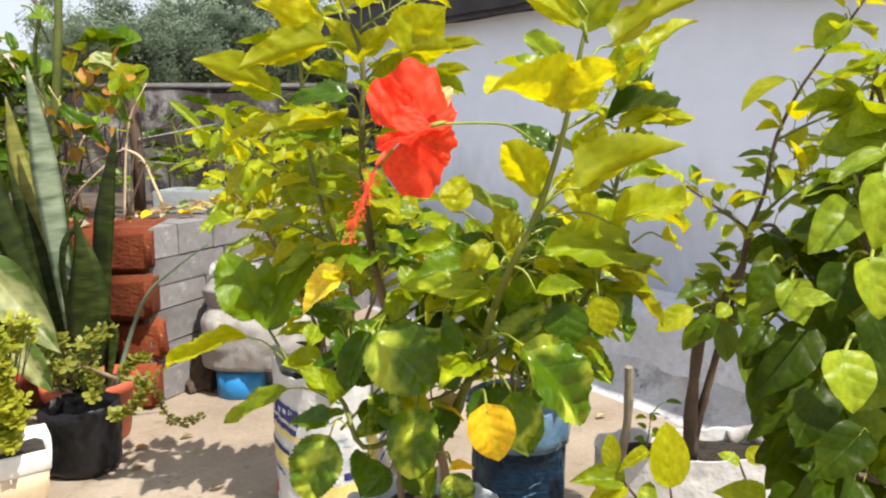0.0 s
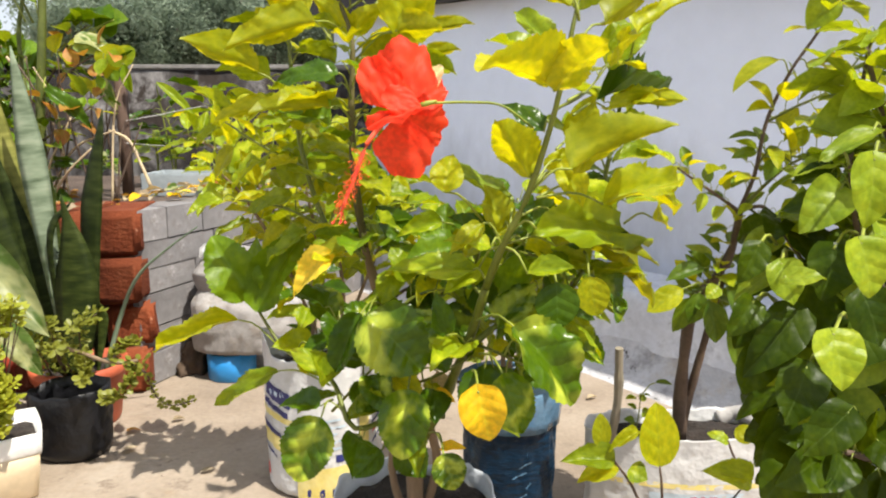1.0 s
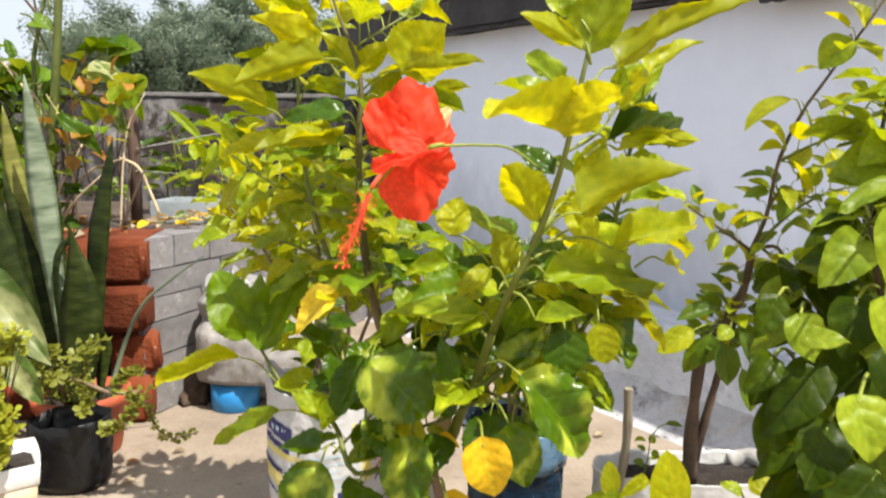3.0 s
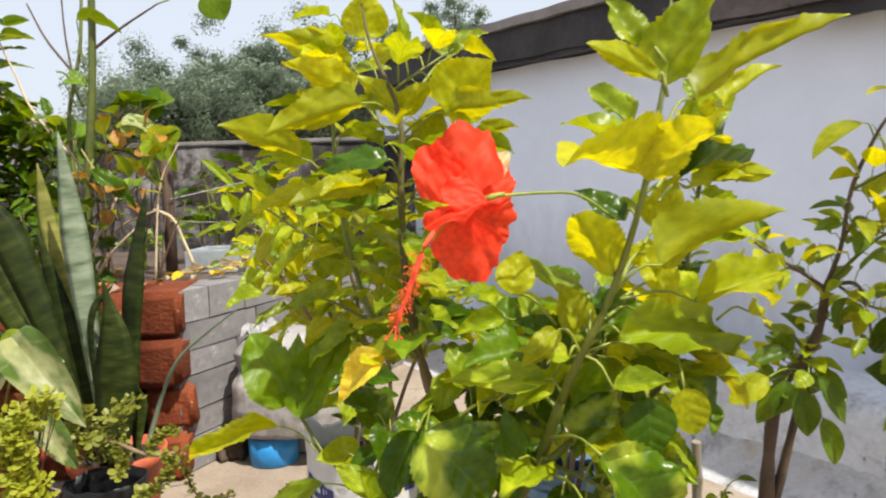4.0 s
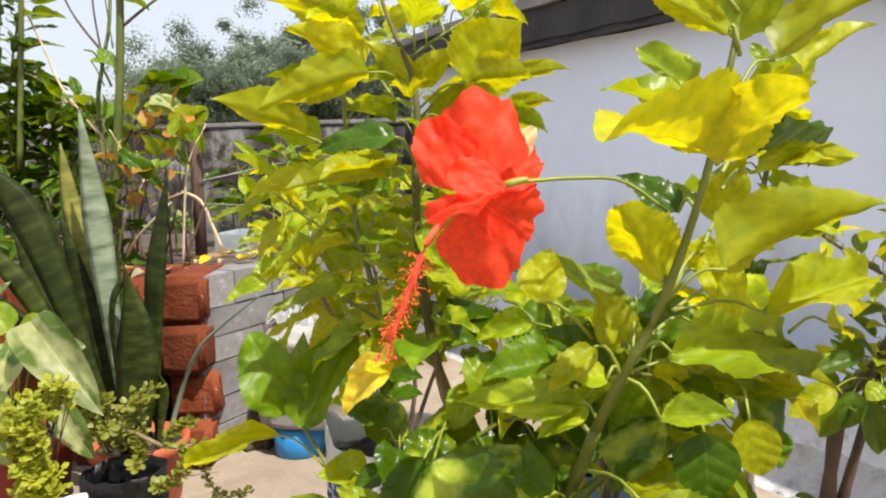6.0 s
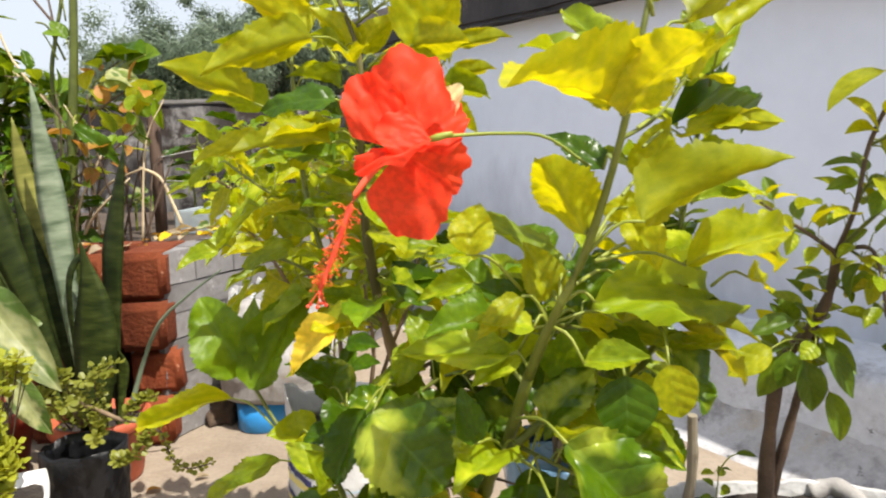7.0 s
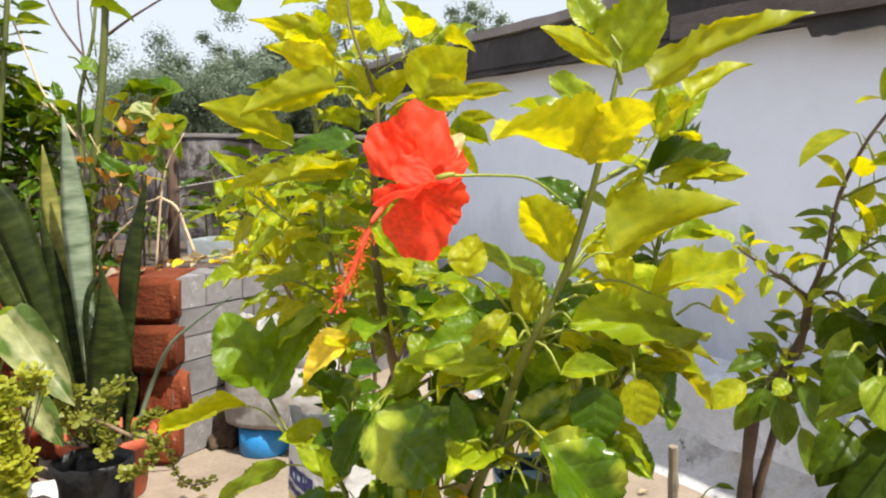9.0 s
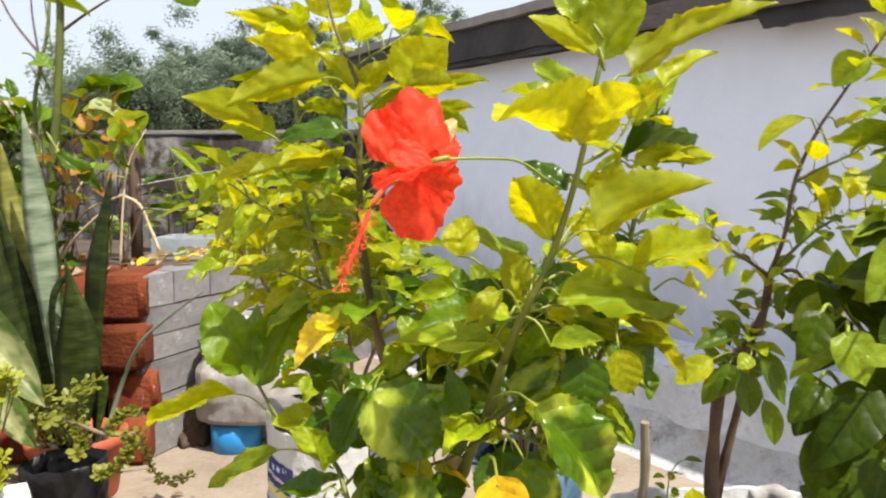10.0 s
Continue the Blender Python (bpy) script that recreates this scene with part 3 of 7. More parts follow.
def sprig(plant, pts, count, size, looks, seed, start=0.15, r0=0.002, r1=0.001, material=None, droop=0.35, wide=0.66, up=0.45, tilts=(46, 92), bare=False, petiole=0.45):
    """A shoot along a smooth line with leaves set round it in a spiral."""
    rnd = random.Random(seed)
    count = round(count * 1.1)
    line = spline(pts, 24)
    if not bare:
        bm = bmesh.new()
        tube(bm, pts, r0, r1, 12, 6, 0.1)
        part("shoot", bm, material or STEM, plant)
    for i in range(count):
        u = start + (1 - start) * (i + rnd.random() * 0.7) / count
        k = min(23, int(u * 24))
        p = line[k].lerp(line[k + 1], u * 24 - k)
        d = (line[k + 1] - line[k]).normalized()
        a = d.cross(Vector((0.2, 0.1, 0.97)) if abs(d.z) < 0.9 else Vector((1, 0, 0))).normalized()
        b = d.cross(a)
        t = radians(137.5) * i + rnd.uniform(-0.4, 0.4)
        out = (math.cos(t) * a + math.sin(t) * b + d * 0.35 + Vector((0, 0, up * rnd.random()))).normalized()
        s = size * rnd.uniform(0.7, 1.2) * (1.0 - 0.25 * (u > 0.88))
        base = p + out * s * petiole
        tip = base + (out + Vector((rnd.uniform(-0.2, 0.2), rnd.uniform(-0.2, 0.2), -droop * rnd.uniform(0.4, 1.5) * (0.3 if out.y > 0.1 else 1.0)))).normalized() * s
        lf(plant, rnd.choice(looks), base, tip, s * wide * rnd.uniform(0.85, 1.15), (rnd.uniform(80, 140) if base.z > 0.62 else rnd.uniform(*tilts)), p, rnd.randrange(5), side=rnd.uniform(-0.3, 0.4), rs=min(0.0008, s * 0.016))


# ---- setting ----
def ground_sheet():
    bm = bmesh.new()
    xs = [-400, -60, -12] + [-3 + 0.06 * i for i in range(101)] + [12, 60, 400]
    ys = [-400, -60, -12] + [-1.5 + 0.06 * i for i in range(84)] + [12, 60, 400]
    grid = [[bm.verts.new((x, y, 0.003 * noise.noise(Vector((x * 3, y * 3, 0))) if abs(x) < 3.1 and -1.6 < y < 3.6 else 0.0)) for x in xs] for y in ys]
    for a, b in zip(grid, grid[1:]):
        for i in range(len(xs) - 1):
            bm.faces.new((a[i], a[i + 1], b[i + 1], b[i]))
    return tagged(part("ground", bm, FLOOR, None), "pale sandy concrete yard floor with stains and scattered shade", "floor", kind="structure")


ground_sheet()

# the low house wall on the east runs along HD and faces HN
HD, HN = Vector((-0.61, 0.79, 0)), Vector((-0.79, -0.61, 0))
HO = Vector((0.53, 1.77, 0))
HM = Matrix((HD, -HN, Vector((0, 0, 1)))).transposed().to_4x4()
HM.translation = HO


def wavy_box(lo, hi, cuts, amp, freq, seed, only_top=False):
    """A long box in the wall's own frame, cut across, its skin slightly uneven."""
    bm = bmesh.new()
    prev = None
    for k in range(cuts + 1):
        s = lo[0] + (hi[0] - lo[0]) * k / cuts
        q = []
        for (y, z) in ((lo[1], lo[2]), (hi[1], lo[2]), (hi[1], hi[2]), (lo[1], hi[2])):
            j = amp * noise.noise(Vector((s * freq + seed, y * 5, z * 5 + seed)))
            q.append(bm.verts.new((s, y + (0 if only_top else j), z + (j if z > lo[2] or not only_top else 0))))
        if prev:
            for i in range(4):
                bm.faces.new((prev[i], prev[(i + 1) % 4], q[(i + 1) % 4], q[i]))
        else:
            bm.faces.new(q[::-1])
        prev = q
    bm.faces.new(prev)
    bmesh.ops.recalc_face_normals(bm, faces=bm.faces)
    return bm


def put_frame(bm, m):
    for v in bm.verts:  # wall head and roof fall gently to the south
        v.co.z += 0.030 * max(-1.0, min(1.2, v.co.x)) * (v.co.z > 0.6)
    bm.transform(m)
    return bm


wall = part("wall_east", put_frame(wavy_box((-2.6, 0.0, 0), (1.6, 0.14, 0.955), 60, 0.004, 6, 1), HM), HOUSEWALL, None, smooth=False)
tagged(wall, "low whitewashed grey-lilac plastered house wall, stained, unevenly greyer towards its foot", "wall", kind="structure")


def plaster_run(profile, cuts, amp, seed):
    """A hand-trowelled run along the wall's foot; its corners wander and are softly rounded."""
    bm = bmesh.new()
    prev = None
    for k in range(cuts + 1):
        s = -2.6 + 4.2 * k / cuts
        q = []
        for i, (y, z) in enumerate(profile):
            a = amp * (noise.noise(Vector((s * 9, i * 0.35 + seed, 1))) + 0.5 * noise.noise(Vector((s * 31, i * 0.8 + seed, 4))))
            b = amp * (noise.noise(Vector((s * 8, i * 0.35 + seed, 7))) + 0.5 * noise.noise(Vector((s * 27, i * 0.8 + seed, 9))))
            ends = i in (0, len(profile) - 1)
            q.append(bm.verts.new((s, y if ends else y + a, z if ends else z + b)))
        if prev:
            for i in range(len(profile) - 1):
                bm.faces.new((prev[i], prev[i + 1], q[i + 1], q[i]))
        prev = q
    bmesh.ops.recalc_face_normals(bm, faces=bm.faces)
    return put_frame(bm, HM)


ledge = part("trim_ledge", plaster_run([(0.003, 0.222), (-0.03, 0.211), (-0.07, 0.206), (-0.108, 0.202), (-0.122, 0.198), (-0.130, 0.188), (-0.133, 0.17), (-0.133, 0.14), (-0.133, 0.11), (-0.134, 0.08), (-0.137, 0.05), (-0.137, -0.02)], 240, 0.0035, 2.0), LEDGE, None)
tagged(ledge, "rough plastered ledge along the foot of the wall", "ledge", kind="structure")
fillet = part("trim_skirting", plaster_run([(-0.130, 0.085), (-0.140, 0.066), (-0.155, 0.047), (-0.175, 0.030), (-0.195, 0.016), (-0.222, 0.004), (-0.25, -0.008)], 240, 0.007, 21.0), FILLET, None)
tagged(fillet, "lumpy sloping mortar fillet between the ledge and the floor", "skirting", kind="structure")
tagged(part("roof_slab", put_frame(wavy_box((-2.7, -0.080, 0.962), (1.66, 1.6, 1.052), 120, 0.006, 11, 9), HM), ROOF, None, smooth=False), "dark sooty sheet roof overhanging the wall, its edge shade put into the colour", "roof", kind="structure")
tagged(part("roof_edge", put_frame(wavy_box((-2.7, -0.095, 1.056), (1.66, 1.6, 1.082), 120, 0.006, 9, 14), HM), ROOFTOP, None, smooth=False), "grey weathered upper edge of the roof", "roof", kind="structure")
# ragged strip coloured as the shaded gap under the sheet, and a lighter board nailed over its southern stretch
bm = bmesh.new()
prev = None
for k in range(261):
    s = -2.7 + 4.3 * k / 260
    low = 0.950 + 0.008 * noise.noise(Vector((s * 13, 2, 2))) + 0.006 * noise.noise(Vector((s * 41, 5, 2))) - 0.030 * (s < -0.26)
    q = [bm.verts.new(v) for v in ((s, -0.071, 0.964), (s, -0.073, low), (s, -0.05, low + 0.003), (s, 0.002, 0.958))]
    if prev:
        for i in range(3):
            bm.faces.new((prev[i], prev[i + 1], q[i + 1], q[i]))
    prev = q
bmesh.ops.recalc_face_normals(bm, faces=bm.faces)
tagged(part("trim_eaves", put_frame(bm, HM), ROOF, None, smooth=False), "ragged dark strip coloured as the shaded gap under the roof's edge", "eaves", kind="structure")
tagged(part("trim_fascia", put_frame(wavy_box((-2.66, -0.088, 0.955), (0.06, -0.0815, 1.008), 110, 0.005, 8, 31), HM), FASCIA, None, smooth=False), "weathered brown-grey board nailed under the roof edge", "fascia", kind="structure")
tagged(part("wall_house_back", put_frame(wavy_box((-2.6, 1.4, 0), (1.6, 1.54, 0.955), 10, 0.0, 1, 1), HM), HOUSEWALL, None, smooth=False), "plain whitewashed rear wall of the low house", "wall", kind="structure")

# parapet behind the bed
bm = bmesh.new()
prev = None
for k in range(91):
    x = -4.6 + 4.42 * k / 90
    j = 0.006 * noise.noise(Vector((x * 5, 0, 2)))
    q = [bm.verts.new(v) for v in ((x, 2.8 + j, 0), (x, 2.92, 0), (x, 2.92, 0.79), (x, 2.8 + j, 0.79 + j))]
    if prev:
        for i in range(4):
            bm.faces.new((prev[i], prev[(i + 1) % 4], q[(i + 1) % 4], q[i]))
    prev = q
bmesh.ops.recalc_face_normals(bm, faces=bm.faces)
tagged(part("wall_north", bm, PARAPET, None), "rain-blackened rendered parapet wall with white lichen patches", "wall", kind="structure")
bm = bmesh.new()
slab(bm, (-4.6, 2.793, 0.792), (-0.18, 2.927, 0.812), 0.006)
tagged(part("trim_coping", bm, CAPSTONE, None, smooth=False), "grey cement coping on the parapet", "coping", kind="structure")

# raised bed: red bricks to the south, whitewashed courses to the east
BX, BY = -0.655, 1.485
bed = thing("raised_bed", (-1.3, 1.9, 0), "raised planting bed of loose red and whitewashed bricks", "planter")

def brick_mesh(sx, sy, sz, material, seed, edge=0.0045, rough=0.0022, smooth=True):
    bm = bmesh.new()
    slab(bm, (-sx / 2, -sy / 2, -sz / 2), (sx / 2, sy / 2, sz / 2), edge, segs=2)
    big = [f for f in bm.faces if f.calc_area() > 0.004]
    bmesh.ops.inset_individual(bm, faces=big, thickness=0.007, use_even_offset=True)
    for v in bm.verts:
        v.co += rough * noise.noise_vector(v.co * 24 + Vector((seed, 0, 0)))
    return mesh_of(bm, material, smooth)


rnd = random.Random(3)
reds = [brick_mesh(0.098, 0.21, 0.098, BRICK, s, 0.009, 0.006) for s in (1, 9, 17, 25)]
for col in range(14):
    for row in range(4):
        ob = new("brick", reds[rnd.randrange(4)])
        last = col == 0
        yaw = rnd.uniform(2, 9) if not last else (8, 14, 5, 10)[row]
        ob.matrix_basis = pose(BX - 0.047 - col * 0.108 + rnd.uniform(-0.006, 0.006), BY + 0.10 + (0.0 if not last else (0.0, 0.012, -0.008, 0.01)[row]) + rnd.uniform(-0.008, 0.008), 0.051 + row * 0.1025, rnd.uniform(-1, 1), rnd.uniform(-1.2, 1.2), yaw)
        hang(ob, bed)
SD = Vector((0.36, 0.93, 0)).normalized()
base_z = 0.001
for row, tall in enumerate((0.074, 0.060, 0.078, 0.058, 0.062, 0.072)):
    s = -0.01
    while s < 1.12:
        length = rnd.choice((0.12, 0.21, 0.235, 0.26, 0.31)) if s > 0 else (0.13, 0.24, 0.30, 0.19, 0.26, 0.10)[row]
        me = brick_mesh(length - 0.0015, 0.10, tall - 0.002, WHITEBRICK, rnd.uniform(0, 90), 0.0009, 0.0024, False)
        p = Vector((BX, BY + 0.03, 0)) + SD * (s + length / 2) - Vector((0.93, -0.36, 0)) * (0.05 + rnd.uniform(-0.004, 0.004))
        ob = new("brick", me)
        ob.matrix_basis = pose(p.x, p.y, base_z + tall / 2, rnd.uniform(-1.2, 1.2), rnd.uniform(-0.5, 0.5), math.degrees(math.atan2(SD.y, SD.x)) + rnd.uniform(-0.8, 0.8))
        hang(ob, bed)
        s += length
    base_z += tall
bm = bmesh.new()
slab(bm, (0.05, 0.0, 0.0), (1.25, 0.06, 0.40), m=Matrix.Translation((BX - 0.06, BY + 0.05, 0)) @ Matrix.Rotation(math.atan2(SD.y, SD.x), 4, "Z"))
part("mortar", bm, MORTAR, bed, smooth=False)
# the soil between the east courses and the rest of the bed
bm = bmesh.new()
vs = [(-0.72, 1.66), (-0.66, 1.6), (-0.24, 2.72), (-0.75, 2.75), (-2.4, 2.75), (-2.4, 1.66)]
lowv = [bm.verts.new((x, y, 0.0)) for x, y in vs]
topv = [bm.verts.new((x, y, 0.385)) for x, y in vs]
bm.faces.new(topv)
bm.faces.new(lowv[::-1])
for i in range(6):
    bm.faces.new((lowv[i], lowv[(i + 1) % 6], topv[(i + 1) % 6], topv[i]))
part("bed_soil", bm, BEDSOIL, bed, smooth=False)


# ---- the flowering hibiscus ----
def skin(seed, wob, c, s, v):
    """The swell and the creases of a bag's side, about 1."""
    fold = noise.noise(Vector((c * 5 + seed, s * 5, v * 1.5)))
    ridge = 1 - abs(noise.noise(Vector((c * 2.6 + seed, s * 2.6, v * 5 + fold))))
    small = 1 - abs(noise.noise(Vector((c * 7 + seed, s * 7, v * 11 + fold * 1.5))))
    return 1 + wob * noise.noise(Vector((c * 1.2 + seed, s * 1.2, v * 2.2))) + wob * 0.5 * fold * (0.3 + v) - wob * 0.55 * ridge ** 5 - wob * 0.22 * small ** 4


def grow_bag(name, x, y, r, h, material, label, seed, soil=0.04, wob=0.05, deep=1.0, flap=0.0, dip=0.0, sides=120):
    """A soft plastic bag: sagging, creased skin, a thin uneven rim, an inner wall and soil. deep: depth to width; flap: tongues of the rim raised on two sides; dip: how far the rim sags on the south."""
    t = thing(name, (x, y, 0), label, "grow bag")
    prof = [(0.84, 0.0), (0.95, 0.015), (0.99, 0.04)] + [(1.0, 0.04 + 0.94 * k / 32) for k in range(1, 32)]
    prof += [(1.006, 0.985), (1.008, 1.0), (0.996, 1.0), (0.985, 0.975), (0.96, 0.92), (0.94, 0.85)]
    bm = bmesh.new()
    rings = []
    for rr, v in prof:
        ring = []
        for i in range(sides):
            a = 2 * math.pi * i / sides
            c, s = math.cos(a), math.sin(a)
            w = skin(seed, wob, c, s, v)
            rim = (0.09 * noise.noise(Vector((c * 1.6 + seed, s * 1.6, 3))) + 0.05 * noise.noise(Vector((c * 4 + seed, s * 4, 8))) + 0.015 * noise.noise(Vector((c * 11 + seed, s * 11, 2)))) * max(0.0, v - 0.5) / 0.5
            up = (flap * max(0.0, abs(c + 0.15 * s) - 0.8) / 0.2 * max(0.0, v - 0.7) - dip * max(0.0, 0.2 - s) / 1.2 * max(0.0, v - 0.7)) / 0.3
            ring.append(bm.verts.new((x + r * rr * w * c, y + deep * r * rr * w * s, 0.001 + h * (v + rim * (0.12 / h) * wob / 0.06) + up)))
        rings.append(ring)
    for u, v in zip(rings, rings[1:]):
        for i in range(sides):
            bm.faces.new((u[i], u[(i + 1) % sides], v[(i + 1) % sides], v[i]))
    bm.faces.new(rings[0][::-1])
    part("body", bm, material, t)
    bm = mound(0, 0, h - soil, r * 0.95, seed, 0.012, sides=40)
    for v in bm.verts:
        v.co.z -= dip * max(0.0, 0.2 - v.co.y / r) / 1.2
    bm.transform(Matrix.Translation((x, y, 0)) @ Matrix.Diagonal((1, deep, 1, 1)))
    part("soil", bm, SOIL, t)
    t["bag"] = (x, y, r, h, seed, wob, deep)
    return t


def wrap(bag, name, z0, z1, a0, a1, material, label="", slant=0.0, n=16):
    """A printed patch that follows a bag's skin, a hair proud of it."""
    x, y, r, h, seed, wob, deep = bag["bag"]
    bm = bmesh.new()
    rows = []
    for k in range(n + 1):
        a = radians(a0 + (a1 - a0) * k / n)
        c, s = math.cos(a), math.sin(a)
        rows.append([])
        for q in range(4):
            z = z0 + (z1 - z0) * q / 3 + slant * (k / n - 0.5)
            rr = r * skin(seed, wob, c, s, z / h) + 0.0009
            rows[-1].append(bm.verts.new((x + rr * c, y + deep * rr * s, z)))
    for u, v in zip(rows, rows[1:]):
        for i in range(3):
            bm.faces.new((u[i], v[i], v[i + 1], u[i + 1]))
    return part(name, bm, material, bag, label)


POT = Vector((-0.0090, 0.6400, 0.2533))
grow_bag("grow_bag", POT.x, 0.665, 0.083, 0.220, GREYBAG, "creased grey-white plastic grow bag with dark soil and a sagging rim", 3.1, wob=0.07, soil=0.014, dip=0.045)
hib = thing("hibiscus", (POT.x, 0.665, 0.18), "leafy hibiscus bush with one red flower and a few yellowed leaves", "shrub")
base = (POT.x, 0.665, 0.17)
# the brown trunk to the west, and the green stem to the east that bears the flower
stem(hib, "trunk", [base, (-0.0109, 0.6580, 0.2643), (-0.0139, 0.6550, 0.3308), (-0.0175, 0.6550, 0.3883), (-0.0412, 0.6500, 0.4344), (-0.0544, 0.6400, 0.4853)], 0.0095, 0.0042, BARK, 20, 0.35)
stem(hib, "trunk", [(-0.0540, 0.6402, 0.4840), (-0.0610, 0.6300, 0.5489), (-0.0625, 0.6300, 0.6137), (-0.0616, 0.6300, 0.6718), (-0.0869, 0.6600, 0.7321), (-0.0977, 0.6800, 0.7745)], 0.0039, 0.0008, OLIVEBARK, 22, 0.3)
stem(hib, "branch", [(-0.0124, 0.6550, 0.2658), (0.0031, 0.6400, 0.3057), (0.0184, 0.6100, 0.3471), (0.0290, 0.5750, 0.3898), (0.0399, 0.5400, 0.4310), (0.0494, 0.5050, 0.4788)], 0.0056, 0.0031, STEM, 18, 0.25)
stem(hib, "branch", [(0.0498, 0.5040, 0.4803), (0.0593, 0.4800, 0.5150), (0.0755, 0.4700, 0.5533), (0.0890, 0.4550, 0.6071), (0.0969, 0.4500, 0.6539), (0.1014, 0.4550, 0.6754), (0.1054, 0.4600, 0.7120)], 0.0030, 0.0007, STEM, 26)
stem(hib, "branch", [(0.0184, 0.6000, 0.3379), (-0.0202, 0.5700, 0.3508), (-0.0563, 0.5500, 0.3494), (-0.0793, 0.5800, 0.3819), (-0.1320, 0.6400, 0.3868), (-0.1642, 0.6500, 0.4336)], 0.0030, 0.0014, STEM, 18)
stem(hib, "branch", [(0.0383, 0.5300, 0.4250), (0.0674, 0.5400, 0.4451), (0.1165, 0.5700, 0.4560), (0.1447, 0.6000, 0.4886), (0.1609, 0.6200, 0.5603), (0.1774, 0.6400, 0.6340), (0.1819, 0.6600, 0.6685)], 0.003, 0.0014, STEM, 18)
stem(hib, "branch", [(-0.0530, 0.6400, 0.4746), (-0.0899, 0.6600, 0.4978), (-0.1139, 0.6800, 0.5554), (-0.1273, 0.7000, 0.6150), (-0.1339, 0.7200, 0.7040), (-0.1252, 0.7500, 0.7730)], 0.003, 0.0013, STEM, 18)
stem(hib, "branch", [(-0.0175, 0.6550, 0.3883), (0.0075, 0.6300, 0.4345), (0.0425, 0.6000, 0.4705), (0.0503, 0.5850, 0.5050)], 0.003, 0.0010, STEM, 16)
stem(hib, "branch", [(-0.004, 0.668, 0.19), (0.012, 0.655, 0.262), (0.006, 0.640, 0.318), (0.026, 0.612, 0.372)], 0.0052, 0.0030, BARK, 14, 0.3)
stem(hib, "branch", [(-0.020, 0.672, 0.19), (-0.034, 0.668, 0.250), (-0.028, 0.665, 0.322), (-0.046, 0.668, 0.392)], 0.0046, 0.0026, BARK, 14, 0.3)
for a_, b_ in (((-0.012, 0.650, 0.300), (-0.052, 0.622, 0.338)), ((0.004, 0.646, 0.345), (0.048, 0.612, 0.362)), ((-0.014, 0.655, 0.352), (0.030, 0.640, 0.392)), ((-0.036, 0.650, 0.430), (0.010, 0.632, 0.452))):
    stem(hib, "twig", [a_, tuple((Vector(a_) + Vector(b_)) / 2 + Vector((0, 0, 0.006))), b_], 0.0018, 0.0009, TWIG, 7, 0.3)
SR = (0.0883, 0.4530, 0.6211)
# east leaves
lf(hib, "broad_young", (0.082, 0.401, 0.617), (0.037, 0.361, 0.643), 0.040, 122, SR, 3, side=0.1)
lf(hib, "broad_young", (0.079, 0.397, 0.616), (0.099, 0.390, 0.647), 0.040, 124, SR, 0, side=-0.15)
lf(hib, "green", (0.084, 0.408, 0.622), (0.050, 0.420, 0.655), 0.030, 80, SR, 2)
lf(hib, "young", (0.0857, 0.4550, 0.6229), (0.0690, 0.4700, 0.6462), 0.022, 142, SR, 2)
lf(hib, "green", (0.0854, 0.4700, 0.6469), (0.0660, 0.4900, 0.6760), 0.021, 42, (0.0907, 0.4550, 0.6351))
lf(hib, "green", (0.0982, 0.4520, 0.6675), (0.1216, 0.4500, 0.7148), 0.037, 142, (0.1011, 0.4500, 0.6598), 3)
lf(hib, "young", (0.0964, 0.4500, 0.6692), (0.0577, 0.4400, 0.6903), 0.013, 142, (0.1004, 0.4500, 0.6628))
lf(hib, "green", (0.0868, 0.4600, 0.6883), (0.0739, 0.4600, 0.7151), 0.022, 42, (0.1008, 0.4520, 0.6778))
lf(hib, "young", (0.1187, 0.4700, 0.6604), (0.2076, 0.5200, 0.7186), 0.032, 142, (0.0997, 0.4550, 0.6412), 4)
lf(hib, "young", (0.1629, 0.5500, 0.6638), (0.2009, 0.5800, 0.6961), 0.019, 142, (0.1702, 0.6000, 0.6414))
lf(hib, "dark", (0.1457, 0.6000, 0.6172), (0.2436, 0.7000, 0.6446), 0.029, 42, (0.0971, 0.4570, 0.6125), 2)
lf(hib, "young", (0.1520, 0.6000, 0.6112), (0.2236, 0.6600, 0.6325), 0.026, 142, (0.1086, 0.5000, 0.6038), 1)
lf(hib, "young", (0.1033, 0.4680, 0.5686), (0.1683, 0.4900, 0.6038), 0.039, 142, (0.0767, 0.4700, 0.5533), 0)
lf(hib, "young", (0.0751, 0.4680, 0.5629), (0.0511, 0.4500, 0.6063), 0.031, 142, (0.0774, 0.4700, 0.5560), 2)
lf(hib, "dark", (0.0884, 0.5000, 0.5928), (0.0612, 0.5100, 0.6148), 0.022, 42, (0.0867, 0.4570, 0.5965))
lf(hib, "young", (0.1314, 0.5000, 0.5419), (0.2070, 0.5400, 0.5633), 0.030, 42, (0.0808, 0.4720, 0.5493), 3)
lf(hib, "green", (0.0823, 0.4800, 0.5269), (0.2029, 0.5600, 0.5217), 0.038, 42, (0.0668, 0.4800, 0.5269), 1)
lf(hib, "young", (0.0994, 0.5000, 0.5115), (0.1766, 0.5600, 0.5079), 0.022, 142, (0.0636, 0.4850, 0.5161), 2)
lf(hib, "young", (0.1206, 0.5500, 0.5089), (0.2239, 0.6400, 0.4536), 0.024, 78, (0.1068, 0.5200, 0.5101), 4)
lf(hib, "round", (0.0954, 0.4700, 0.4920), (0.0971, 0.4650, 0.4600), 0.031, 12, (0.0937, 0.5000, 0.4991))
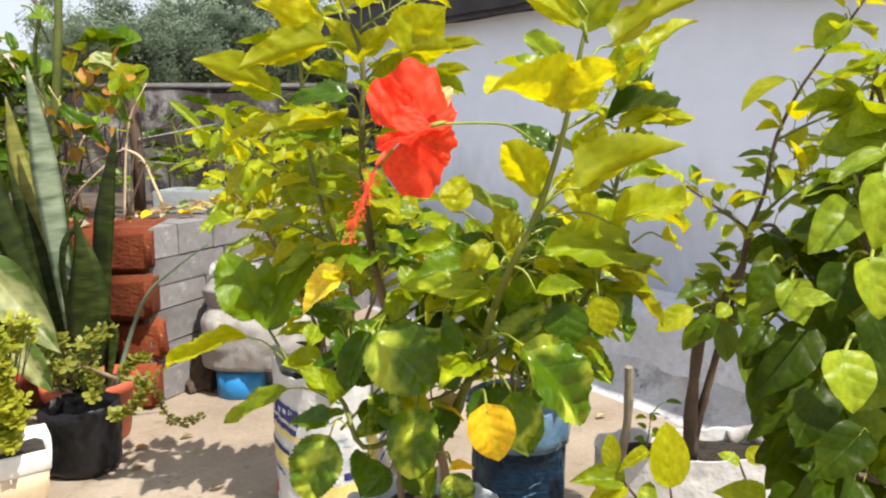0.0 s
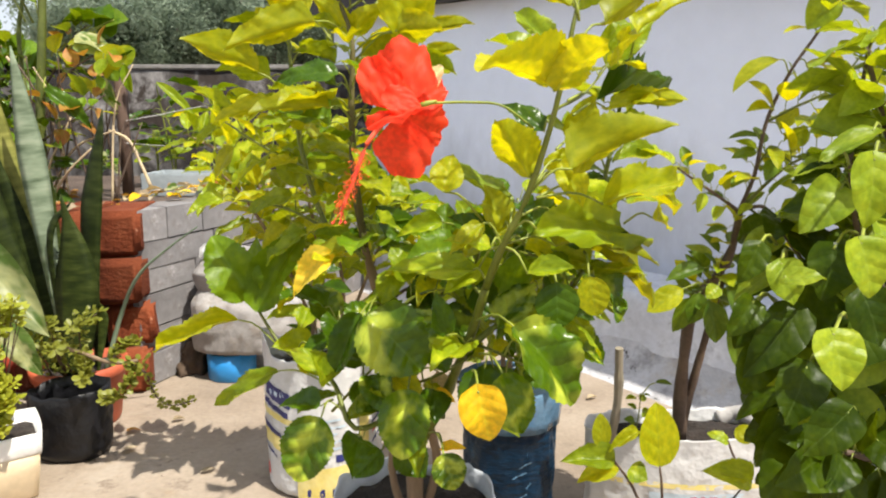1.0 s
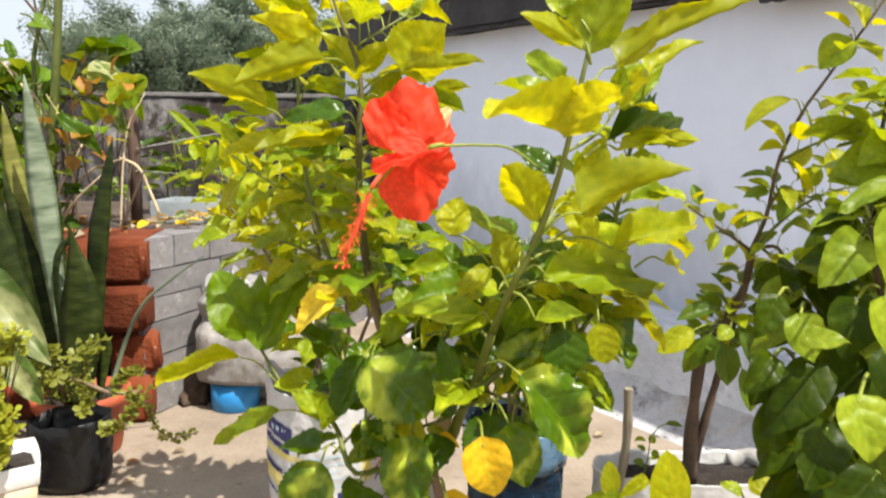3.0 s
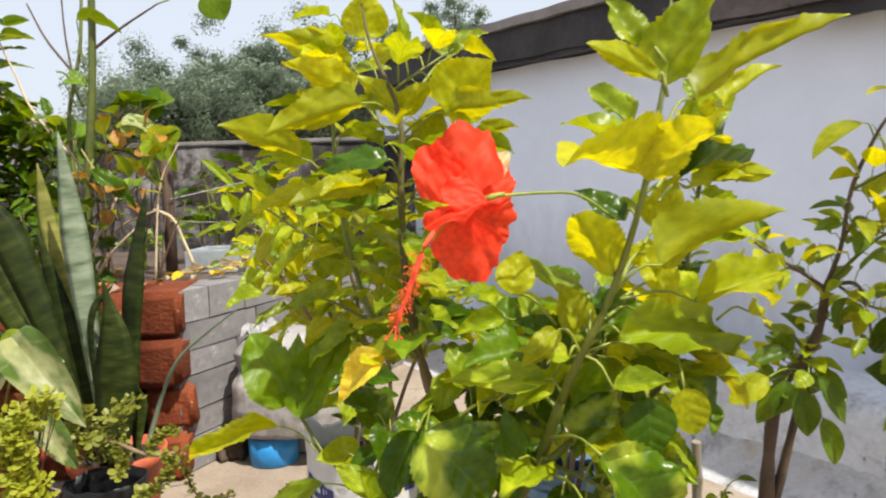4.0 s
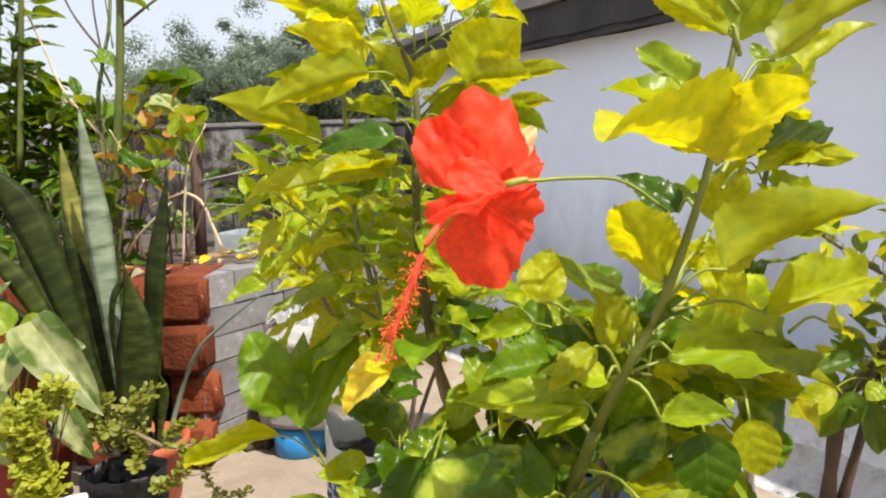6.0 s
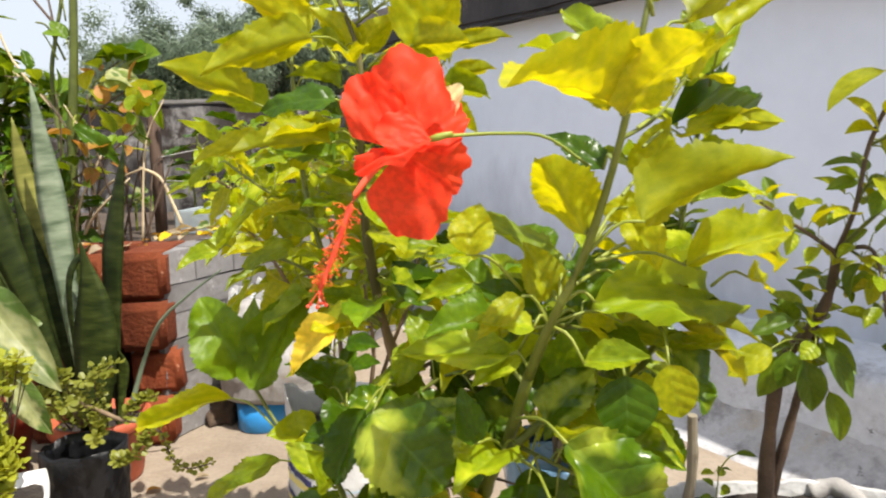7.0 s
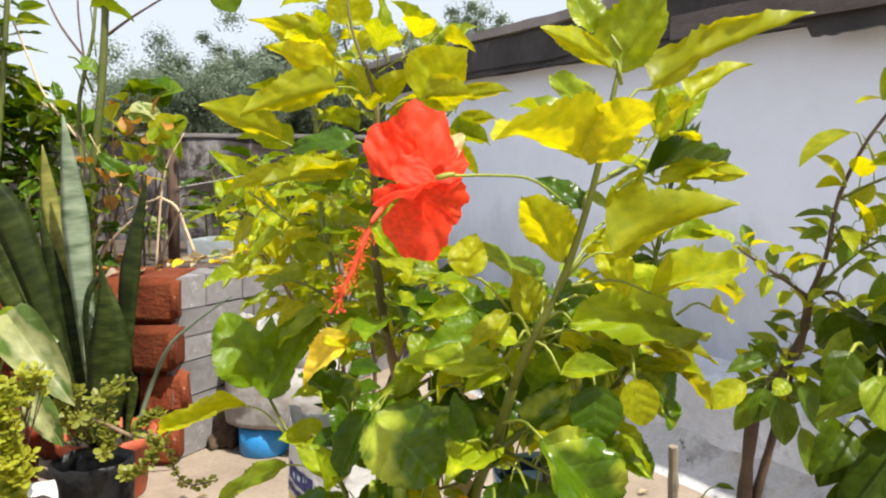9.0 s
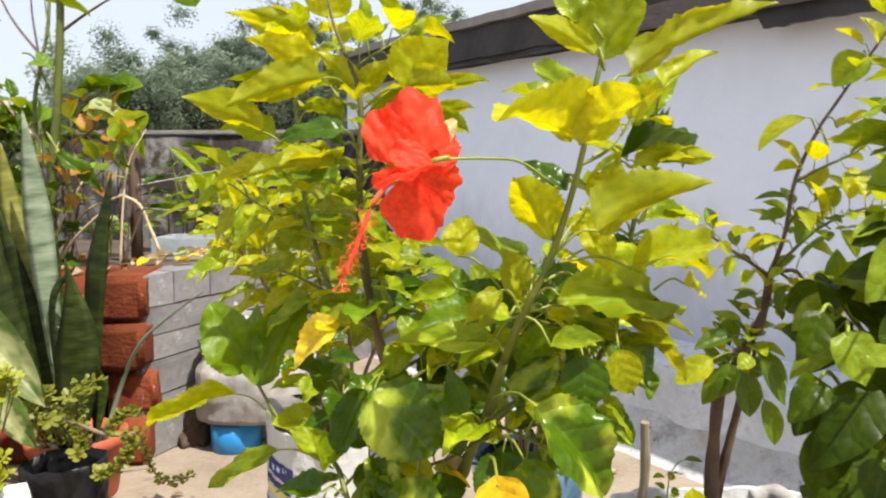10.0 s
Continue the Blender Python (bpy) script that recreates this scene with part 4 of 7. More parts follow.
lf(hib, "round_young", (0.1216, 0.4900, 0.4915), (0.1291, 0.4900, 0.4618), 0.024, 8, (0.1238, 0.5200, 0.5037))
lf(hib, "spot", (0.0641, 0.4400, 0.4698), (0.1179, 0.4400, 0.4204), 0.044, 42, (0.0437, 0.5100, 0.4537), 0, side=0.2)
lf(hib, "spot", (0.1133, 0.5500, 0.4236), (0.1600, 0.5600, 0.4090), 0.030, 42, (0.0813, 0.5450, 0.4484), 3)
lf(hib, "spot", (0.0583, 0.4500, 0.4343), (0.0731, 0.4400, 0.3948), 0.030, 22, (0.0467, 0.5200, 0.4239), 1)
lf(hib, "yellow", (0.0393, 0.3900, 0.4447), (0.0469, 0.3850, 0.4140), 0.028, 18, (0.0383, 0.4500, 0.4361), 2)
lf(hib, "dark", (0.0210, 0.4850, 0.4492), (0.0150, 0.4750, 0.4805), 0.017, 25, (0.0405, 0.5300, 0.4227))
lf(hib, "green", (0.0396, 0.5000, 0.4938), (-0.0235, 0.5000, 0.4985), 0.025, 42, (0.0512, 0.5000, 0.4821), 4)
lf(hib, "dark", (0.0556, 0.5000, 0.5163), (0.0230, 0.5000, 0.5350), 0.026, 42, (0.0595, 0.4820, 0.5126))
lf(hib, "green", (0.0680, 0.5000, 0.5380), (0.0250, 0.5200, 0.5775), 0.024, 66, (0.0640, 0.4800, 0.5260), 1)
lf(hib, "young", (0.0182, 0.4700, 0.5535), (0.0249, 0.4750, 0.5789), 0.023, 20, (0.0459, 0.4900, 0.5312), 3)
lf(hib, "young", (0.0610, 0.4950, 0.5260), (0.0490, 0.4900, 0.5560), 0.024, 35, (0.0640, 0.4800, 0.5240))
lf(hib, "young", (0.1008, 0.5000, 0.5731), (0.1174, 0.4900, 0.5423), 0.022, 42, (0.0787, 0.4720, 0.5569))
lf(hib, "dark", (0.1334, 0.6000, 0.5366), (0.1728, 0.6200, 0.5584), 0.024, 42, (0.1589, 0.6200, 0.5504))
lf(hib, "green", (0.1610, 0.6000, 0.5655), (0.2102, 0.6200, 0.5781), 0.020, 42, (0.1619, 0.6200, 0.5603))
lf(hib, "young", (0.1226, 0.5500, 0.5815), (0.1307, 0.5500, 0.6202), 0.029, 142, (0.0912, 0.4600, 0.5820))
lf(hib, "green", (0.1541, 0.6000, 0.6412), (0.1890, 0.6000, 0.6886), 0.028, 42, (0.1784, 0.6400, 0.6340))
lf(hib, "green", (0.1711, 0.6200, 0.6660), (0.1603, 0.6200, 0.6938), 0.019, 42, (0.1793, 0.6400, 0.6487))
lf(hib, "green", (0.1367, 0.5600, 0.4869), (0.1008, 0.5500, 0.4988), 0.023, 42, (0.1457, 0.6000, 0.4886))
lf(hib, "spot", (0.0906, 0.5500, 0.4610), (0.0636, 0.5200, 0.4464), 0.022, 42, (0.0885, 0.5500, 0.4517))
lf(hib, "young", (0.1000, 0.5000, 0.5623), (0.1022, 0.5000, 0.5818), 0.024, 60, (0.0787, 0.4720, 0.5569))
lf(hib, "green", (0.1201, 0.5200, 0.5495), (0.1593, 0.5500, 0.5377), 0.025, 45, (0.0808, 0.4720, 0.5493))
lf(hib, "young", (0.1650, 0.5400, 0.5463), (0.2170, 0.5800, 0.5330), 0.025, 50, (0.1328, 0.5100, 0.5407))
lf(hib, "young", (0.1878, 0.5700, 0.5225), (0.2115, 0.5900, 0.5140), 0.023, 40, (0.1600, 0.5500, 0.5208))
lf(hib, "young", (0.0771, 0.5000, 0.5114), (0.1071, 0.5200, 0.4985), 0.019, 50, (0.0635, 0.4850, 0.5181))
lf(hib, "green", (0.1035, 0.5300, 0.5300), (0.1425, 0.5500, 0.5162), 0.028, 45, (0.0719, 0.4750, 0.5374))
for b_, t_, w_, tl_, lk_ in (((0.0508, 0.4700, 0.5168), (0.0206, 0.4600, 0.5253), 0.017, 52, "green"), ((0.0440, 0.5050, 0.4932), (0.0191, 0.4900, 0.4811), 0.018, 48, "green"),
                            ((0.0449, 0.4700, 0.5322), (0.0228, 0.4550, 0.5164), 0.015, 50, "young"), ((0.0760, 0.4700, 0.4974), (0.1046, 0.4600, 0.5074), 0.018, 50, "green")):
    lf(hib, lk_, b_, t_, w_, tl_, (0.0593, 0.4800, 0.5150), side=0.15)
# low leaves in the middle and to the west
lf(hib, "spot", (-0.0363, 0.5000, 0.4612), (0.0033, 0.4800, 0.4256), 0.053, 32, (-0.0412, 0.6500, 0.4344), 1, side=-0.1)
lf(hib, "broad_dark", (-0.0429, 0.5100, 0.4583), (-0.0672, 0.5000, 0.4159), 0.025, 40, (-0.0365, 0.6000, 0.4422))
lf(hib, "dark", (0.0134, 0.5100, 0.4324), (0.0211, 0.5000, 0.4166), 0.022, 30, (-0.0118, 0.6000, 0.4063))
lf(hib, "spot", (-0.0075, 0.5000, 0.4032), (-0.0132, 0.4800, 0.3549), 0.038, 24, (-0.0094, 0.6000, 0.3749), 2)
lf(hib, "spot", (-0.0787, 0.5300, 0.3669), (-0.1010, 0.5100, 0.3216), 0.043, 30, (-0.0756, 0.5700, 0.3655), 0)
lf(hib, "green", (-0.0749, 0.5600, 0.3935), (-0.1114, 0.5700, 0.4129), 0.022, 42, (-0.0794, 0.5800, 0.3794))
lf(hib, "young", (-0.1785, 0.6550, 0.4109), (-0.2724, 0.6550, 0.3853), 0.024, 42, (-0.1412, 0.6450, 0.3907), 3)
lf(hib, "green", (-0.1417, 0.6500, 0.3617), (-0.2196, 0.6600, 0.3258), 0.024, 42, (-0.0795, 0.5800, 0.3742), 1)
lf(hib, "broad", (-0.1636, 0.6480, 0.4342), (-0.1960, 0.6400, 0.4926), 0.048, 28, (-0.1632, 0.6500, 0.4303), 2)
lf(hib, "broad", (-0.1565, 0.6480, 0.4231), (-0.1253, 0.6350, 0.4985), 0.038, 30, (-0.1601, 0.6500, 0.4281), 4, side=-0.1)
lf(hib, "mid", (-0.1616, 0.6550, 0.4240), (-0.1647, 0.6680, 0.4907), 0.034, 40, (-0.1622, 0.6500, 0.4281), 1)
lf(hib, "young", (-0.0605, 0.6000, 0.4965), (-0.1000, 0.6000, 0.4883), 0.019, 42, (-0.0529, 0.6400, 0.4799))
lf(hib, "lemon", (-0.0760, 0.6000, 0.4880), (-0.1165, 0.5950, 0.4520), 0.027, 48, (-0.0632, 0.6200, 0.4889), 0)
lf(hib, "green", (-0.0326, 0.5600, 0.3731), (-0.0646, 0.5500, 0.3582), 0.022, 45, (-0.0299, 0.5700, 0.3507))
lf(hib, "spot", (0.0189, 0.4700, 0.3664), (0.0277, 0.4600, 0.3432), 0.025, 35, (0.0134, 0.6000, 0.3216))
lf(hib, "young", (-0.1022, 0.6000, 0.4057), (-0.1056, 0.6000, 0.3741), 0.019, 30, (-0.1170, 0.6200, 0.3882))
lf(hib, "young", (-0.0271, 0.5700, 0.3912), (0.0046, 0.5500, 0.3721), 0.022, 42, (-0.0119, 0.6000, 0.3802))
for bx_, tx_, w_ in (((0.0000, 0.6200, 0.4159), (0.0131, 0.6100, 0.4032), 0.018), ((0.0180, 0.6200, 0.4224), (0.0257, 0.6100, 0.4086), 0.016), ((0.0207, 0.6000, 0.3961), (0.0032, 0.6000, 0.3897), 0.015), ((0.0132, 0.6000, 0.3804), (0.0184, 0.6000, 0.3566), 0.018), ((-0.0339, 0.6200, 0.3671), (-0.0395, 0.6200, 0.3341), 0.016)):
    lf(hib, "dry", bx_, tx_, w_, 40, (-0.0098, 0.6400, 0.3597))
lf(hib, "yellow", (0.0188, 0.5000, 0.3568), (0.0322, 0.4900, 0.3636), 0.009, 50, (0.0057, 0.6000, 0.3216))
lf(hib, "yellow", (0.0135, 0.5800, 0.3684), (0.0271, 0.5700, 0.3664), 0.010, 40, (0.0184, 0.6000, 0.3513))
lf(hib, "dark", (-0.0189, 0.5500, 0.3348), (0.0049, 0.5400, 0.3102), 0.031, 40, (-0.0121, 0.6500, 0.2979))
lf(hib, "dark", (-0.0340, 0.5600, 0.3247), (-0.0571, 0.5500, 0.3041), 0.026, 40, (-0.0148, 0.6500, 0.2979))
# tall west leaves
lf(hib, "young", (-0.1556, 0.6800, 0.6436), (-0.2155, 0.6600, 0.6787), 0.038, 142, (-0.1306, 0.6900, 0.6175), 0)
lf(hib, "young", (-0.0865, 0.6000, 0.6794), (-0.1613, 0.6000, 0.6639), 0.032, 142, (-0.0616, 0.6300, 0.6670), 3)
lf(hib, "young", (-0.1171, 0.7300, 0.7307), (-0.1955, 0.7500, 0.7712), 0.034, 142, (-0.0832, 0.6600, 0.6714), 1)
lf(hib, "young", (-0.1094, 0.6800, 0.6930), (-0.1596, 0.6800, 0.7307), 0.037, 142, (-0.0773, 0.6500, 0.6633), 2)
lf(hib, "young", (-0.0966, 0.6800, 0.7431), (-0.0928, 0.6800, 0.7840), 0.041, 142, (-0.0914, 0.6700, 0.7295))
lf(hib, "young", (-0.0239, 0.6000, 0.6703), (0.0085, 0.6100, 0.7097), 0.057, 142, (-0.0593, 0.6300, 0.6575), 4)
lf(hib, "young", (-0.0202, 0.6000, 0.6721), (0.0172, 0.6000, 0.6784), 0.029, 142, (-0.0569, 0.6300, 0.6527), 2)
lf(hib, "dark", (-0.0612, 0.5500, 0.6352), (-0.1097, 0.5500, 0.6369), 0.027, 42, (-0.0618, 0.6250, 0.6185), 1)
lf(hib, "young", (-0.0767, 0.6000, 0.6104), (-0.1444, 0.6000, 0.6140), 0.025, 142, (-0.0618, 0.6300, 0.5990))
lf(hib, "young", (-0.1302, 0.6200, 0.6125), (-0.1811, 0.6200, 0.6027), 0.018, 142, (-0.1066, 0.6500, 0.6090))
lf(hib, "young", (-0.0628, 0.6400, 0.6739), (-0.0931, 0.6400, 0.7075), 0.022, 142, (-0.0617, 0.6300, 0.6632))
lf(hib, "young", (-0.0618, 0.6400, 0.6739), (-0.0356, 0.6400, 0.7008), 0.022, 142, (-0.0617, 0.6300, 0.6632))
lf(hib, "young", (0.0004, 0.7000, 0.6817), (0.0449, 0.7000, 0.6964), 0.017, 142, (-0.0535, 0.6400, 0.6289))
lf(hib, "young", (0.0004, 0.7000, 0.6605), (0.0331, 0.7000, 0.6711), 0.017, 142, (-0.0536, 0.6400, 0.6189))
lf(hib, "young", (-0.0894, 0.6700, 0.7191), (-0.0575, 0.6700, 0.7426), 0.019, 42, (-0.0794, 0.6600, 0.6902))
lf(hib, "green", (-0.0280, 0.8000, 0.7465), (-0.0478, 0.8000, 0.7896), 0.028, 42, (-0.0566, 0.7000, 0.6962))
lf(hib, "green", (-0.0222, 0.8000, 0.7499), (0.0080, 0.8000, 0.7759), 0.025, 42, (-0.0566, 0.7000, 0.6962))
lf(hib, "green", (0.0177, 0.6000, 0.5142), (-0.0230, 0.6000, 0.5052), 0.019, 42, (0.0480, 0.5880, 0.4950))
lf(hib, "green", (-0.0592, 0.6000, 0.5754), (-0.0354, 0.6000, 0.5515), 0.019, 42, (-0.0591, 0.6300, 0.5741))
# the rest of the foliage along the shoots
sprig(hib, [(-0.0530, 0.6400, 0.4746), (-0.0899, 0.6600, 0.4978), (-0.1139, 0.6800, 0.5554), (-0.1273, 0.7000, 0.6150), (-0.1339, 0.7200, 0.7040), (-0.1252, 0.7500, 0.7730)], 30, 0.044, ["young", "green", "green"], 21, bare=True)
sprig(hib, [(-0.0412, 0.6500, 0.4344), (-0.0544, 0.6400, 0.4853), (-0.0610, 0.6300, 0.5489), (-0.0625, 0.6300, 0.6137), (-0.0616, 0.6300, 0.6718)], 30, 0.047, ["young", "green", "mid", "dark", "green"], 22, bare=True)
sprig(hib, [(0.0383, 0.5300, 0.4250), (0.0674, 0.5400, 0.4451), (0.1165, 0.5700, 0.4560), (0.1447, 0.6000, 0.4886), (0.1609, 0.6200, 0.5603), (0.1774, 0.6400, 0.6340)], 33, 0.049, ["young", "green", "mid", "green"], 23, bare=True)
sprig(hib, [(-0.0175, 0.6550, 0.3883), (0.0075, 0.6300, 0.4345), (0.0425, 0.6000, 0.4705), (0.0503, 0.5850, 0.5050)], 17, 0.042, ["green", "mid", "young", "dark"], 24, bare=True)
sprig(hib, [(0.0503, 0.5500, 0.4751), (0.0634, 0.5700, 0.5059), (0.0827, 0.5700, 0.5421)], 9, 0.040, ["green", "mid", "dark", "young"], 25, bare=True)
sprig(hib, [(0.0184, 0.6000, 0.3379), (-0.0202, 0.5700, 0.3508), (-0.0563, 0.5500, 0.3494), (-0.0793, 0.5800, 0.3819)], 7, 0.041, ["green", "spot", "dark"], 26, bare=True)
sprig(hib, [(-0.1139, 0.6800, 0.5554), (-0.1674, 0.7200, 0.5756), (-0.2135, 0.7600, 0.5981)], 10, 0.044, ["young", "green", "green"], 27, r0=0.0016)
sprig(hib, [(-0.0899, 0.6600, 0.4978), (-0.1417, 0.7000, 0.5143), (-0.2048, 0.7400, 0.5181)], 9, 0.046, ["young", "green", "green"], 28, r0=0.0016)
sprig(hib, [(-0.0618, 0.6300, 0.5990), (-0.0365, 0.6800, 0.6358), (-0.0051, 0.7000, 0.6743)], 12, 0.041, ["young", "green", "green"], 29, r0=0.0014)
sprig(hib, [(-0.0595, 0.6350, 0.5127), (-0.0345, 0.6600, 0.5104), (-0.0081, 0.6800, 0.5149)], 9, 0.037, ["green", "young"], 30, r0=0.0014)

sprig(hib, [(0.0609, 0.5050, 0.5093), (0.0981, 0.5600, 0.4929), (0.1318, 0.5900, 0.4961)], 11, 0.044, ["green", "mid", "spot", "dark"], 33, r0=0.0016, start=0.1)
sprig(hib, [(0.0913, 0.4700, 0.6073), (0.1238, 0.5300, 0.6220), (0.1568, 0.5800, 0.6560)], 5, 0.028, ["young", "young", "green"], 34, r0=0.0012, r1=0.0007, start=0.6, droop=-0.5, up=1.2)
sprig(hib, [(0.0483, 0.5250, 0.4685), (0.0271, 0.5800, 0.4792), (0.0037, 0.6100, 0.4820), (-0.0215, 0.6200, 0.4677)], 10, 0.042, ["green", "mid", "spot", "dark"], 35, r0=0.0016, start=0.35)
sprig(hib, [(0.0408, 0.5400, 0.4263), (0.0618, 0.5200, 0.4240), (0.0881, 0.5200, 0.4106)], 9, 0.044, ["dark", "spot", "green"], 36, r0=0.0016, start=0.1)
sprig(hib, [(-0.0784, 0.6550, 0.6894), (-0.0508, 0.6600, 0.7089), (-0.0198, 0.6800, 0.7316)], 8, 0.044, ["young", "green"], 37, r0=0.0014, start=0.2)

# low leafy shoots over the bag
for k, pts in enumerate([[(-0.0849, 0.6200, 0.3336), (-0.0421, 0.5800, 0.3904), (-0.0108, 0.5600, 0.4279)], [(-0.0401, 0.6000, 0.3595), (0.0074, 0.5700, 0.3849), (0.0417, 0.5500, 0.4112)],
                         [(-0.0959, 0.6400, 0.3650), (-0.0828, 0.6200, 0.4059), (-0.0708, 0.6000, 0.4394)], [(-0.0293, 0.5700, 0.4390), (0.0003, 0.5700, 0.4588), (0.0291, 0.5700, 0.4630)]]):
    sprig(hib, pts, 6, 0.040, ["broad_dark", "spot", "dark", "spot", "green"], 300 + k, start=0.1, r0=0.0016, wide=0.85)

# the flower
C = (0.0078, 0.4365, 0.6099)
bm = bmesh.new()
tube(bm, [(0.0766, 0.4680, 0.5956), (0.0562, 0.4620, 0.6093), (0.0359, 0.4520, 0.6112), (0.0181, 0.4420, 0.6107), C], 0.0008, 0.0009, 14, 7)
flower = part("flower", bm, PETIOLE, hib)
flower["label"] = "wide open red hibiscus flower on a long stalk"
bm = lathe([(0.0008, -0.007), (0.0014, -0.004), (0.0017, 0.0), (0.0012, 0.004)], 14, 0.05, 30, 2.0)
bm.transform(Matrix.Translation(C) @ Vector((-1, -0.15, -0.25)).to_track_quat("Z", "Y").to_matrix().to_4x4())
part("calyx", bm, PETIOLE, flower)
TH = (-0.0088, 0.4370, 0.6047)
for tip_, w_, tl_, sd_, vr_ in (((-0.0040, 0.4400, 0.6494), 0.045, 8, 0.0, 0), ((-0.0281, 0.4330, 0.6361), 0.032, 14, 0.0, 1), ((0.0180, 0.4510, 0.6251), 0.033, 6, -0.25, 4), ((0.0210, 0.4510, 0.5900), 0.037, 6, -0.25, 3), ((-0.0036, 0.4400, 0.5643), 0.044, 4, 0.0, 2)):
    lf(flower, "petal", TH, tip_, w_, tl_, variant=vr_, name="petal", side=sd_)
lf(flower, "petal", (0.0060, 0.4300, 0.6085), (-0.0275, 0.4230, 0.6025), 0.017, 50, variant=3, name="petal")
lf(flower, "petal", (0.0060, 0.4310, 0.6075), (-0.0170, 0.4270, 0.6155), 0.026, 30, variant=1, name="petal")
lf(flower, "petal_cream", (0.0009, 0.4525, 0.6098), (0.0165, 0.4535, 0.6343), 0.015, 6, variant=1, name="petal", side=-0.2)
bm = bmesh.new()
col_line = tube(bm, [(-0.0041, 0.4330, 0.6047), (-0.0151, 0.4290, 0.6000), (-0.0263, 0.4240, 0.5866), (-0.0339, 0.4200, 0.5666), (-0.0416, 0.4170, 0.5473)], 0.0019, 0.0010, 14, 8)
part("staminal_column", bm, COLUMN, flower, "long drooping red staminal column")
bm = bmesh.new()
rnd = random.Random(8)
for i in range(120):
    p = col_line[8 + i % 6].lerp(col_line[9 + i % 6], rnd.random())
    d = Vector((rnd.uniform(-1, 1), rnd.uniform(-1, 1), rnd.uniform(-0.9, 0.6))).normalized() * rnd.uniform(0.0025, 0.0080)
    tube(bm, [p, p + d * 0.6 + Vector((0, 0, 0.0012)), p + d], 0.00014, 0.00011, 3, 4)
    for _ in range(2):
        q = p + d + Vector((rnd.gauss(0, 1), rnd.gauss(0, 1), rnd.gauss(0, 1))) * 0.0004
        bmesh.ops.create_icosphere(bm, subdivisions=1, radius=rnd.uniform(0.0003, 0.0005), matrix=Matrix.Translation(q))
tagged(part("anther_tuft", bm, ANTHER, flower, "tuft of orange-red anthers"), kind="stuff")
bm = bmesh.new()
for k in range(5):
    d = Vector((math.cos(k * 1.26) * 0.004 - 0.002, math.sin(k * 1.26) * 0.004, -0.007))
    tube(bm, [col_line[-1], col_line[-1] + d * 0.5, col_line[-1] + d], 0.0003, 0.00025, 3, 4)
    bmesh.ops.create_icosphere(bm, subdivisions=1, radius=0.0010, matrix=Matrix.Translation(col_line[-1] + d))
part("stigma", bm, COLUMN, flower)


# ---- bags and plants behind the hibiscus ----
WB = Vector((-0.185, 1.125, 0))
wb = grow_bag("grow_bag", WB.x, WB.y, 0.097, 0.232, WHITEBAG, "printed white plastic rice bag reused as a pot", 7.7, wob=0.05, soil=0.04, flap=0.03)
# prints: dark blue blocks, yellow fields, a red mark, and lines of small writing
wrap(wb, "print", 0.160, 0.186, 208, 247, INKBLUE, slant=-0.013)
wrap(wb, "print", 0.144, 0.154, 204, 244, INKBLUE, slant=-0.013)
for k in range(3):
    wrap(wb, "print", 0.170, 0.178, 216 + 9 * k, 221 + 9 * k, INKPALE, slant=-0.002)
wrap(wb, "print", 0.130, 0.140, 200, 262, INKYELLOW, slant=-0.012)
wrap(wb, "print", 0.108, 0.117, 200, 234, INKBLUE, slant=-0.014)
wrap(wb, "print", 0.082, 0.104, 200, 252, INKYELLOW, slant=-0.014)
wrap(wb, "print", 0.073, 0.077, 200, 228, INKBLUE, slant=-0.014)
wrap(wb, "print", 0.024, 0.040, 197, 208, INKRED)
wrap(wb, "print", 0.008, 0.060, 252, 318, INKYELLOW, slant=0.006)
wrap(wb, "print", 0.068, 0.080, 290, 308, INKBLUE)
wrap(wb, "print", 0.088, 0.148, 316, 327, INKYELLOW)
for k in range(5):
    wrap(wb, "print", 0.088 + 0.012 * k, 0.0915 + 0.012 * k, 262 + 3 * (k % 2), 300 - 4 * (k % 3), INKPALE, slant=0.003)
    wrap(wb, "print", 0.090 + 0.016 * k, 0.095 + 0.016 * k, 332, 356, INKRED if k % 2 else INKBLUE, slant=0.02)
for k in range(4):
    wrap(wb, "print", 0.010, 0.024, 262 + 12 * k, 267 + 12 * k, INKBLUE)
wrap(wb, "print", 0.172, 0.186, 304, 312, INKYELLOW)
wrap(wb, "print", 0.172, 0.188, 313, 324, INKBLUE)

hib2 = thing("hibiscus", (WB.x, WB.y, 0.2), "bushy young hibiscus with small yellow-green leaves in a white bag", "shrub", "hibiscus shrubs in bags")
